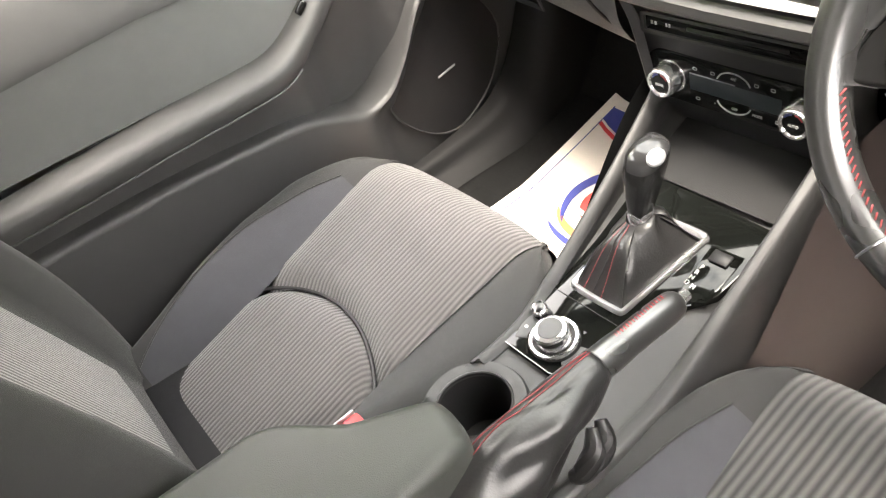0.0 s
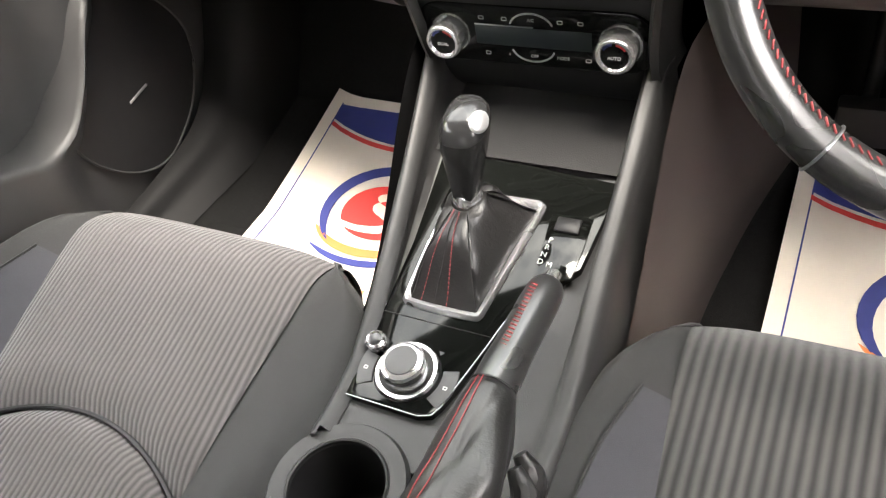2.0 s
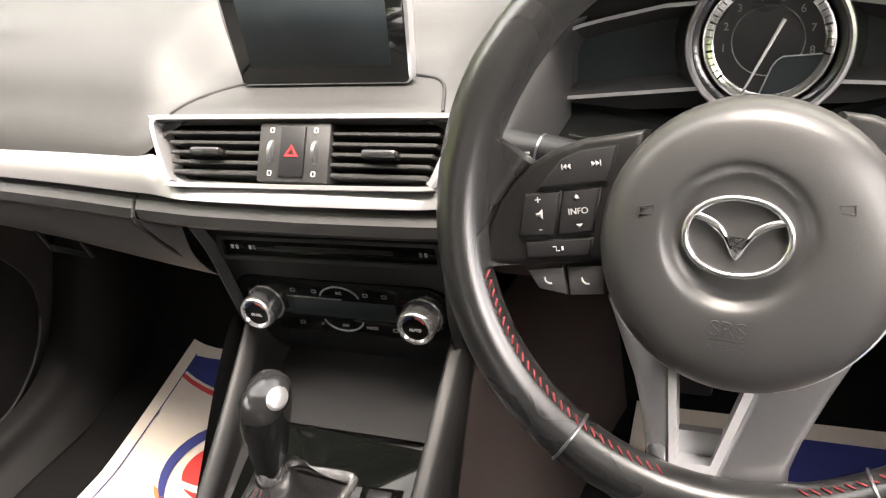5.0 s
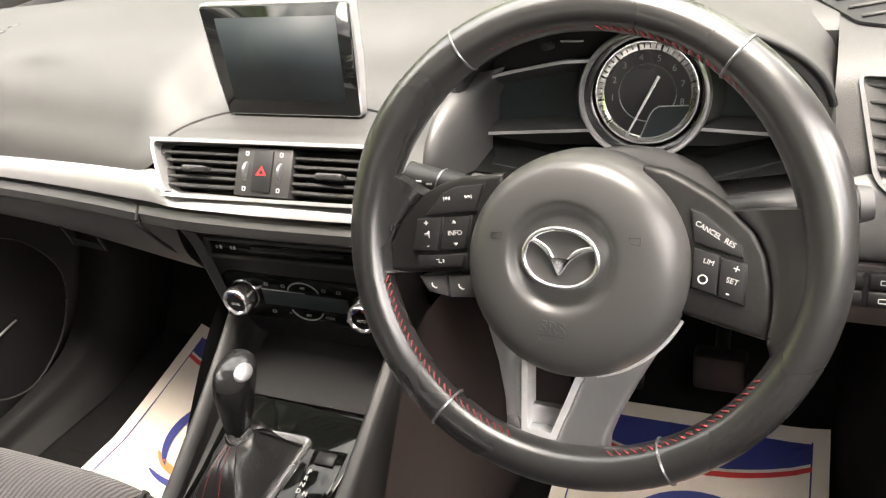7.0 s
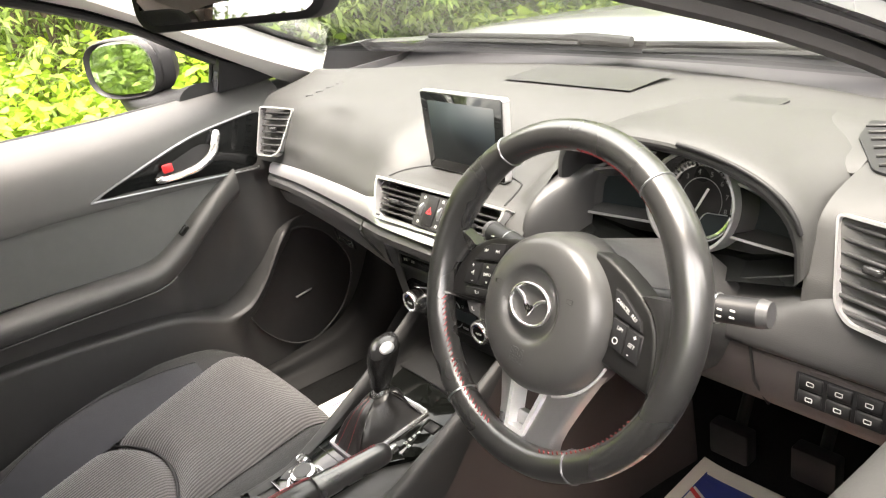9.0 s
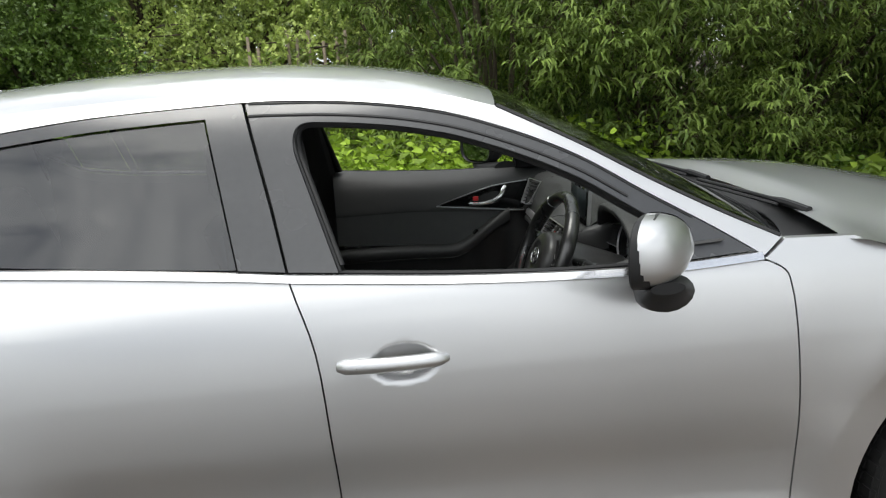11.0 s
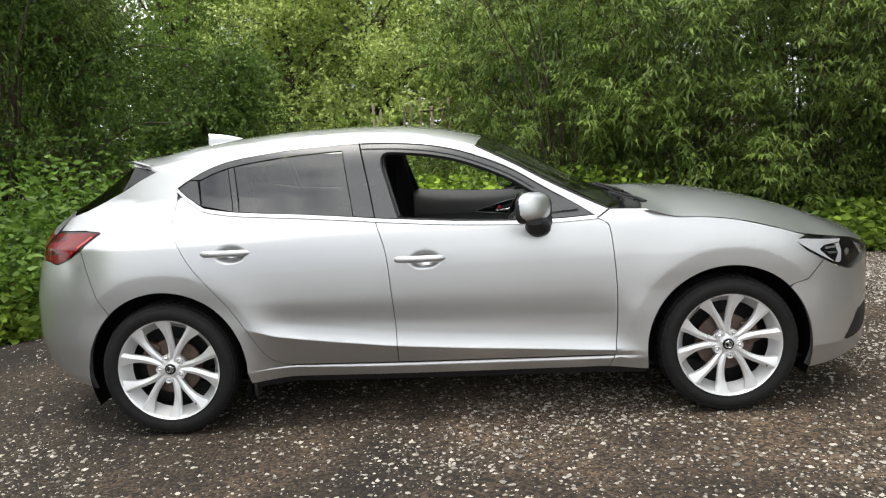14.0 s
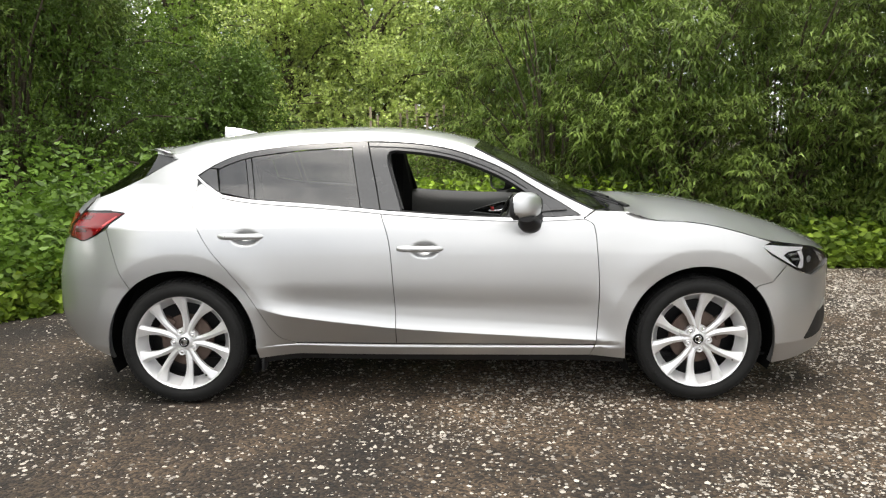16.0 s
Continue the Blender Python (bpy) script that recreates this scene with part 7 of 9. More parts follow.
# arm rest
ar = [(0.030, -0.022), (0.024, -0.068), (0.0, -0.084), (-0.10, -0.092), (-0.38, -0.092), (-0.40, 0.0), (-0.38, 0.092), (-0.16, 0.092), (-0.10, 0.078), (-0.045, 0.020), (0.012, -0.006)]
b = prism(cr(ar, 3, True), 0.535, 0.648, None, 0.016, 4)
for v in b.verts:
    if v.co.z > 0.6:
        v.co.z += -0.10 * max(0, v.co.x) - 0.15 * max(0, v.co.x + 0.03) + 0.02 * min(0.3, max(0, -v.co.x))
arm = part("arm_rest", b, ARMPAD, con, "dark grey padded arm rest lid")
# hand brake
hb = [(0.287, -0.088, 0.590), (0.27, -0.088, 0.592), (0.22, -0.086, 0.594), (0.165, -0.085, 0.597)]
brk = part("hand_brake", tube(cr(hb, 4), [0.010, 0.0135, 0.015, 0.016, 0.0165] + [0.017] * 5 + [0.018] * 3, 16), LEATHER, con, "leather hand brake lever with red stitching")
part("brake_button", tube([(0.285, -0.088, 0.590), (0.300, -0.088, 0.589)], [0.0075, 0.0065], 14), CHROME, brk)
bm = bmesh.new()
for k in range(24):
    x = 0.270 - 0.0042 * k
    tube([(x, -0.080, 0.6075 + 0.0006 * k * 0.3), (x - 0.002, -0.086, 0.609 + 0.0002 * k)], 0.0009, 4, True, bm)
tagged(part("lever_stitching", bm, STITCH, brk), kind="stuff")
rows = []
for k in range(36):
    t = k / 35
    x = 0.168 - 0.20 * t
    cy = -0.086 - 0.004 * math.sin(math.pi * t)
    cz = 0.597 - 0.045 * t ** 1.5
    ry = 0.019 + 0.022 * min(1, t * 1.8)
    rz = 0.0185 + 0.030 * min(1, t * 1.6) * (1 - 0.3 * t)
    ring = []
    for j in range(72):
        a = 2 * math.pi * j / 72
        fold = 0.17 * math.sin(2 * a + 8 * t + 0.6) + 0.09 * math.sin(4 * a - 7 * t) - 0.22 * math.exp(-((math.sin(a + 2.2 * t + 0.9)) / 0.16) ** 2) * max(0.0, -math.cos(a + 2.2 * t + 0.9)) + 0.05 * math.sin(7 * a + 11 * t)
        w = 1 + fold * math.sin(math.pi * min(1, t * 1.25)) * (0.9 if math.cos(a) < 0 else 0.35)
        ring.append((x - 0.02 * math.sin(a) * t, cy + ry * w * math.cos(a), max(0.50, cz + rz * w * math.sin(a))))
    rows.append(ring)
part("brake_gaiter", loft(rows, closed_v=True, caps=True), GAITER, con, "creased black leather gaiter", sharp=0)
for j in (12, 15):
    part("gaiter_seam", tube([Vector(r[j]) + Vector((0, 0.0, 0.0006)) for r in rows], 0.0005, 5), STITCH, con, "red seam")
for k in range(2):
    lp_ = cr([(0.135 - 0.012 * k, -0.118, 0.575), (0.125 - 0.015 * k, -0.130, 0.560), (0.110 - 0.015 * k, -0.126, 0.540), (0.095 - 0.01 * k, -0.118, 0.535)], 5)
    part("gaiter_fold", tube(lp_, [0.006 + 0.006 * math.sin(math.pi * i / (len(lp_) - 1)) for i in range(len(lp_))], 10), GAITER, con)
part("ring_joint", tube([(0.168, -0.0855 + 0.0185 * math.cos(a), 0.597 + 0.0185 * math.sin(a)) for a in np.linspace(0, 2 * math.pi, 22)], 0.0012, 5), SEAL, brk)


# ---- front seats ----
def seat(name, cy, z0, ribs, label, wide=1.0):
    """Seat with a ribbed centre, side panels, bolsters and a back."""
    def zc(x):
        # cushion height along its length
        t = (x + 0.17) / 0.51
        return z0 - 0.112 * max(0.0, 1 - t) ** 1.15
    base = part(name, box(-0.22, 0.26, cy - 0.20, cy + 0.20, 0.29, z0 - 0.10, 0.02), BLACK, car, label)
    half = lambda x: 0.158 + 0.022 * ease(x / 0.33)
    # ribbed middle, in two pads with a curved seam
    def pad(x0f, x1f, nx, lift):
        rows = []
        for v in np.linspace(-1, 1, 33):
            a, b = x0f(v), x1f(v)
            row = []
            for t in np.linspace(0, 1, nx):
                x = a + (b - a) * t
                edge = min(1, (t if x1f(0) > 0.3 else min(t, 1 - t)) * 7)
                z = zc(x) + lift * (edge ** 0.5) - 0.012 * abs(v) ** 6 - (0.012 * (1 - edge) ** 2)
                if x > 0.28:
                    z -= 3.2 * (x - 0.28) ** 2 * 2.2
                row.append((x, cy + half(x) * v, z))
            rows.append(row)
        return loft(rows)
    seam_x = lambda v: 0.095 - 0.055 * v * v
    part("cushion", pad(seam_x, lambda v: 0.352 - 0.012 * v * v, 20, 0.010), ribs, base, "ribbed grey cloth seat cushion", sharp=0)
    part("cushion_rear", pad(lambda v: -0.20, lambda v: seam_x(v) - 0.002, 18, 0.010), ribs, base, "ribbed grey cloth rear cushion", sharp=0)
    part("cushion_seam", tube([(seam_x(v) - 0.001, cy + half(seam_x(v)) * v, zc(seam_x(v)) - 0.008) for v in np.linspace(-1, 1, 21)], 0.003, 6), SEAL, base)
    rows = []
    for y in np.linspace(cy - 0.19, cy + 0.19, 25):
        v = (y - cy) / 0.19
        x = 0.352 - 0.012 * v * v
        zt = zc(x) - 7.0 * (x - 0.28) ** 2 - 0.012 * abs(v) ** 6
        rows.append([(x - 0.006, y, zt + 0.010), (x + 0.003, y, zt + 0.003), (x + 0.010, y, zt - 0.016), (x + 0.012, y, zt - 0.05), (x - 0.012, y, zt - 0.10), (x - 0.06, y, zt - 0.14)])
    part("cushion_front", loft([[tuple(p) for p in cr(r, 3)] for r in rows]), ribs, base, "ribbed cloth front edge", sharp=0)
    for s in (-1, 1):
        rows = []
        outer = curve1([(-0.20, 0.215), (-0.10, 0.235), (0.0, 0.268), (0.10, 0.290), (0.18, 0.290), (0.25, 0.268), (0.31, 0.225), (0.345, 0.175)])
        for x in np.linspace(-0.20, 0.345, 30):
            t = (x + 0.20) / 0.545
            h = half(x)
            out = max(h + 0.004, 0.20 + (outer(x) - 0.20) * wide)
            up_ = (0.016 + 0.050 * ease(1.3 - 1.6 * t)) * (1 - 0.9 * ease((t - 0.70) / 0.28))
            z = zc(x) - 7.0 * max(0, x - 0.28) ** 2
            mid = h + (out - h) * 0.62
            rows.append([tuple(p) for p in cr([(x, cy + s * (h - 0.003), z - 0.006), (x, cy + s * (h + (out - h) * 0.3), z + up_ * 0.55), (x, cy + s * mid, z + up_), (x, cy + s * (out - 0.012), z + up_ * 0.72), (x, cy + s * out, z + up_ * 0.2 - 0.02), (x, cy + s * (out - 0.004), z - 0.08), (x, cy + s * (out - 0.03), z - 0.15)], 3)])
        rows.append([(0.350, y_, z_ - 0.02 - 0.6 * max(0, z_ - (z0 - 0.16))) for _, y_, z_ in rows[-1]])
        part("bolster", loft(rows), CLOTH, base, "dark cloth side bolster", sharp=0)
        # bluish inset between ribs and bolster
        inset = []
        for r in rows[1:25]:
            t = (r[0][0] + 0.18) / 0.43
            w_ = 6.2 * math.sin(math.pi * min(1, max(0, 0.10 + 0.80 * (1 - t)))) ** 0.5
            q_ = np.array([tuple(Vector(p) + Vector((0, -s * 0.0008, 0.0022))) for p in r])
            u_ = np.linspace(0, max(0.5, w_), 7)
            inset.append([tuple(np.array([np.interp(a_, range(len(q_)), q_[:, c_]) for c_ in range(3)])) for a_ in u_])
        if s * cy < 0 and cy > 0:
            continue
        part("side_inset", loft(inset), BLUISH, base, "bluish-grey cloth inset", sharp=0)
        part("bolster_stitch", tube([Vector(r[-1]) + Vector((0, 0, 0.0012)) for r in inset], 0.0016, 5), CLOTH, base)
    # back rest
    brk_rows = []
    for z in np.linspace(0.0, 0.60, 20):
        t = z / 0.60
        xb = -0.205 - 0.17 * t - 0.03 * t * t
        wd = 0.255 * (1 - 0.28 * max(0, t - 0.55) / 0.45) * (0.92 + 0.08 * min(1, t * 4))
        zz = z0 - 0.085 + z
        bul = 0.075 * math.sin(math.pi * min(1, 0.12 + 0.85 * t)) ** 0.8
        brk_rows.append([(xb - 0.11, cy + wd * 0.8, zz), (xb - 0.03, cy + wd, zz), (xb + bul * 0.7, cy + wd * 0.97, zz), (xb + bul, cy + wd * 0.86, zz), (xb + bul * 0.6, cy + wd * 0.74, zz), (xb + 0.012, cy + wd * 0.62, zz), (xb + 0.010, cy, zz), (xb + 0.012, cy - wd * 0.62, zz), (xb + bul * 0.6, cy - wd * 0.74, zz), (xb + bul, cy - wd * 0.86, zz), (xb + bul * 0.7, cy - wd * 0.97, zz), (xb - 0.03, cy - wd, zz), (xb - 0.11, cy - wd * 0.8, zz), (xb - 0.12, cy, zz)])
    back = part("seat_back", loft([[tuple(p) for p in cr(r, 3, True)] for r in brk_rows], closed_v=True, caps=True), CLOTH, base, "dark cloth back rest", sharp=70)
    rows = [[(-0.205 - 0.17 * t - 0.03 * t * t + 0.016 + 0.004 * math.cos(v * 1.5), cy + 0.255 * 0.58 * v, z0 - 0.085 + 0.60 * t) for v in np.linspace(-1, 1, 11)] for t in np.linspace(0.10, 0.94, 14)]
    part("back_panel", loft(rows), ribs, base, "ribbed grey cloth back panel", sharp=0)
    for v in (-0.05, 0.05):
        part("headrest_post", tube([(-0.415, cy + v, z0 + 0.50), (-0.43, cy + v, z0 + 0.62)], 0.006, 8), CHROME, base)
    hr = box(-0.50, -0.40, cy - 0.125, cy + 0.125, z0 + 0.585, z0 + 0.74, 0.035, 4)
    part("headrest", hr, CLOTH, base, "dark cloth headrest")
    return base


passenger = seat("passenger_seat", 0.377, 0.502, RIBS, "grey ribbed cloth passenger seat with dark bolsters", 1.1)
driver = seat("driver_seat", -0.378, 0.535, RIBS_WIDE, "grey ribbed cloth driver seat with dark bolsters", 0.72)
bk = part("belt_buckle", box(-0.055, -0.018, 0.112, 0.138, 0.44, 0.515, 0.005, 2), BLACK, passenger, "black belt buckle with a red button")
part("buckle_button", box(-0.050, -0.012, 0.116, 0.136, 0.508, 0.520, 0.004, 2), REDPLASTIC, bk)
part("buckle_edge", box(-0.056, -0.014, 0.139, 0.143, 0.50, 0.520, 0.0015, 1), SATIN, bk)
part("seat_rail", box(-0.16, 0.10, 0.655, 0.668, 0.33, 0.36, 0.004, 1), SMOKE, passenger)
# rear bench, deep in the shade
rb = part("rear_bench", box(-1.15, -0.72, -0.62, 0.62, 0.30, 0.55, 0.06, 3), CLOTH, car, "dark cloth rear bench")
part("bench_back", box(-0.07, 0.07, -0.62, 0.62, 0.0, 0.58, 0.05, 3, Matrix.Translation((-1.18, 0, 0.52)) @ pose(0, 0, 0, 0, -22, 0)), CLOTH, rb)

# ---- front door trims ----
for s in (1, -1):
    # upper roll
    rows = []
    for x in np.linspace(-0.22, 0.66, 26):
        zb = belt(x) - 0.012 + (0.05 * ease((x - 0.30) / 0.30) if s < 0 else 0.016)
        yo = half_width(x, belt(x)) - 0.018
        zl = 0.835 - 0.035 * max(0, (x - 0.1) / 0.5)
        rows.append([tuple(p) for p in cr([(x, s * yo, zb + 0.006), (x, s * (yo - 0.018), zb + 0.008), (x, s * (yo - 0.05), zb - 0.006), (x, s * 0.745, zb - 0.035), (x, s * 0.722, (zb + zl) / 2), (x, s * 0.705, zl + 0.006), (x, s * 0.712, zl)], 3)])
    trim = part("door_trim", loft(rows), SOFT, car, "black soft-touch inner door trim", sharp=60)
    # cloth-like insert
    def patch(outline, yf, material, name, label="", n=7, thick=0.012):
        b = bmesh.new()
        b.faces.new([b.verts.new((x, 0, z)) for x, z in outline])
        b.normal_update()
        bmesh.ops.triangulate(b, faces=b.faces)
        xs = [p[0] for p in outline]
        zs = [p[1] for p in outline]
        for c in np.linspace(min(xs), max(xs), n * 2)[1:-1]:
            bmesh.ops.bisect_plane(b, geom=b.verts[:] + b.edges[:] + b.faces[:], plane_co=(c, 0, 0), plane_no=(1, 0, 0), dist=1e-5)
        for c in np.linspace(min(zs), max(zs), n)[1:-1]:
            bmesh.ops.bisect_plane(b, geom=b.verts[:] + b.edges[:] + b.faces[:], plane_co=(0, 0, c), plane_no=(0, 0, 1), dist=1e-5)
        for v in b.verts:
            v.co.y = s * yf(v.co.x, v.co.z)
        edge_ = [e for e in b.edges if len(e.link_faces) == 1]
        ex = bmesh.ops.extrude_edge_only(b, edges=edge_)["geom"]
        for v in ex:
            if isinstance(v, bmesh.types.BMVert):
                v.co.y += s * thick
        return part(name, b, material, trim, label)
    ins = cr([(-0.22, 0.850), (0.0, 0.838), (0.20, 0.830), (0.36, 0.818), (0.455, 0.806)], 5) + cr([(0.430, 0.775), (0.36, 0.722), (0.310, 0.690), (0.22, 0.690), (0.05, 0.700), (-0.22, 0.715)], 4)
    patch(ins, lambda x, z: 0.712, VINYL, "door_insert", "grey padded door insert")
    # lower panel, with the speaker and the pocket
    rim_z = curve1([(-0.24, 0.602), (0.0, 0.590), (0.15, 0.574), (0.27, 0.555), (0.33, 0.528), (0.385, 0.506), (0.43, 0.514), (0.48, 0.556), (0.56, 0.650), (0.60, 0.66)])
    low_top = curve1([(-0.24, 0.70), (0.0, 0.70), (0.25, 0.672), (0.33, 0.72), (0.42, 0.795), (0.50, 0.812), (0.68, 0.80), (0.78, 0.74)])
    rows = []
    for x in np.linspace(-0.24, 0.78, 60):
        k = ease((0.60 - x) / 0.05)
        b = ease((x - 0.37) / 0.06)
        r, top = min(rim_z(x), low_top(x) - 0.05), low_top(x)
        well = 0.050 * math.exp(-((x - 0.41) / 0.085) ** 4)
        # below the rim the panel stays proud, but beside the speaker it falls back
        depth = lambda d: 0.712 - 0.030 * k * ((1 - b) * (1 - 0.5 * ease((d - 0.02) / 0.2)) + b * math.exp(-(d / 0.032) ** 1.5))
        below = [(z, depth(r - z)) for z in [r - d for d in (0.005, 0.012, 0.022, 0.034, 0.050, 0.070)] + [(r - 0.07) * (1 - q) + 0.33 * q for q in (0.33, 0.66, 1.0)]]
        rows.append([(x, s * y, z) for z, y in [(top, 0.716), (top * 0.7 + r * 0.3, 0.716 + well * 0.5), (top * 0.35 + r * 0.65, 0.716 + well), (r + 0.016, 0.716 + well), (r + 0.004, 0.716 + well), (r + 0.003, 0.712 - 0.018 * k), (r, 0.712 - 0.026 * k)] + below])
    part("lower_panel", loft(rows), DOORLOW, trim, "black lower door panel with a pocket", sharp=50)
    # arm rest with its bright lower edge
    rows = []
    for x, z, w in cr([(-0.24, 0.672, 0.05), (-0.10, 0.672, 0.062), (0.06, 0.670, 0.066), (0.18, 0.664, 0.064), (0.255, 0.664, 0.060), (0.310, 0.686, 0.052), (0.370, 0.728, 0.044), (0.425, 0.764, 0.034), (0.485, 0.796, 0.016)], 5):
        rows.append([tuple(p) for p in cr([(x, s * 0.714, z + 0.028), (x, s * (0.714 - w * 0.6), z + 0.028), (x, s * (0.714 - w), z + 0.016), (x, s * (0.714 - w), z - 0.006), (x, s * (0.714 - w * 0.8), z - 0.022), (x, s * 0.714, z - 0.034)], 3)])
    part("arm_rest", loft(rows), SOFT, trim, "padded door arm rest and pull", sharp=70)
    part("arm_rest_edge", tube([Vector(r[9]) + Vector((0, -s * 0.0015, -0.010)) for r in rows[:24]], 0.0022, 6), PLASTIC, trim)
    part("window_switch", box(-0.012, 0.012, -0.007, 0.007, -0.006, 0.004, 0.003, 2, plate((0.338, s * 0.684, 0.737), (0.80, 0, 0.60), (-0.5, -s * 0.5, 0.7))), GLOSS, trim)
    if s > 0:
        # handle bezel and lever
        bez = cr([(0.205, 0.852), (0.30, 0.880), (0.42, 0.912), (0.56, 0.925), (0.575, 0.912), (0.552, 0.855), (0.528, 0.815), (0.40, 0.830), (0.28, 0.845)], 4, True)
        patch(bez, lambda x, z: 0.706 + 0.10 * max(0, z - 0.86), GLOSS, "handle_bezel", "gloss black handle bezel", 7, 0.02)
        part("bezel_trim", tube([(x, s * (0.704 + 0.10 * max(0, z - 0.86)), z) for x, z in cr([(0.545, 0.812), (0.528, 0.809), (0.40, 0.824), (0.21, 0.846), (0.195, 0.853), (0.30, 0.886), (0.42, 0.917), (0.56, 0.931)], 4)], 0.0020, 6), SMOKE, trim)
        bowl = cr([(0.325, 0.862), (0.37, 0.880), (0.43, 0.895), (0.455, 0.880), (0.44, 0.850), (0.38, 0.842), (0.335, 0.848)], 3, True)
        patch(bowl, lambda x, z: 0.7055 + 0.10 * max(0, z - 0.86), BLACK, "handle_bowl", "", 4, 0.004)
        lever = cr([(0.318, s * 0.700, 0.851), (0.36, s * 0.694, 0.850), (0.41, s * 0.690, 0.856), (0.445, s * 0.690, 0.876), (0.462, s * 0.698, 0.902), (0.472, s * 0.706, 0.914)], 5)
        part("pull_lever", tube(lever, [0.004] + [0.0075] * 8 + [0.0085] * 8 + [0.009] * 7 + [0.008, 0.004], 10, True, None, 1.0), CHROME, trim, "chrome pull lever")
        part("lock_tab", box(0.335, 0.357, s * 0.697 - 0.004, s * 0.697 + 0.004, 0.862, 0.880, 0.003, 2), REDPLASTIC, trim, "red lock tab")
    # speaker and bottle pocket
    spk = cr([(0.565, 0.634), (0.615, 0.638), (0.675, 0.595), (0.716, 0.505), (0.675, 0.412), (0.600, 0.362), (0.545, 0.358), (0.490, 0.390), (0.443, 0.452), (0.440, 0.505), (0.500, 0.555)], 4, True)
    sg = patch(spk, lambda x, z: 0.704, BLACK, "speaker_cover", "fine-meshed speaker cover", 7, 0.01)
    part("speaker_rim", tube([(x, s * 0.7035, z) for x, z in spk + spk[:1]], 0.0022, 6), DOORLOW, trim)
    part("speaker_mark", box(-0.022, 0.022, -0.0022, 0.0022, 0, 0.0015, 0.0005, 1, plate((0.575, s * 0.7035, 0.481), (1, 0, 0.12), (-0.12 * s, 0, 1 * s))), SATIN, trim)
    rows = []
    for x, yt, zt, ym, zm, yb, zb in cr([(0.36, 0.705, 0.342, 0.672, 0.312, 0.635, 0.290), (0.52, 0.703, 0.348, 0.662, 0.318, 0.622, 0.294), (0.64, 0.700, 0.372, 0.645, 0.340, 0.605, 0.300), (0.72, 0.702, 0.440, 0.638, 0.395, 0.600, 0.310), (0.80, 0.705, 0.570, 0.632, 0.480, 0.598, 0.330), (0.90, 0.705, 0.690, 0.628, 0.570, 0.596, 0.360)], 5):
        rows.append([tuple(p) for p in cr([(x, s * yt, zt), (x, s * (yt * 0.45 + ym * 0.55 - 0.004), zt * 0.5 + zm * 0.5 + 0.008), (x, s * ym, zm), (x, s * (ym * 0.5 + yb * 0.5 - 0.002), zm * 0.5 + zb * 0.5), (x, s * yb, zb)], 3)])
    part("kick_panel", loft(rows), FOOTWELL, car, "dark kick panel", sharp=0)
    # mirror triangle
    patch([(0.535, 0.972), (0.535, 1.045), (0.60, 1.015), (0.70, 0.972)], lambda x, z: half_width(x, z) - 0.055, BLACK, "mirror_triangle", "", 4, 0.03)

# ---- interior mirror ----
im = plate((0.24, -0.02, 1.226), (0.42, -0.9, 0), (0.08, 0, 1))
rv = part("interior_mirror", prism(rounded(0.285, 0.072, 0.03, 6), -0.03, 0.0, im, 0.004), BLACK, car, "black interior mirror below the headliner")
part("mirror_glass", prism(rounded(0.262, 0.054, 0.025, 6), 0.0, 0.001, im), MIRROR, rv)
part("mirror_stem", tube([(0.25, 0.02, 1.245), (0.285, 0.01, 1.30)], 0.012, 10), BLACK, rv)
part("sensor_cover", box(0.29, 0.355, -0.05, 0.05, 1.265, 1.29, 0.01, 2), BLACK, rv)

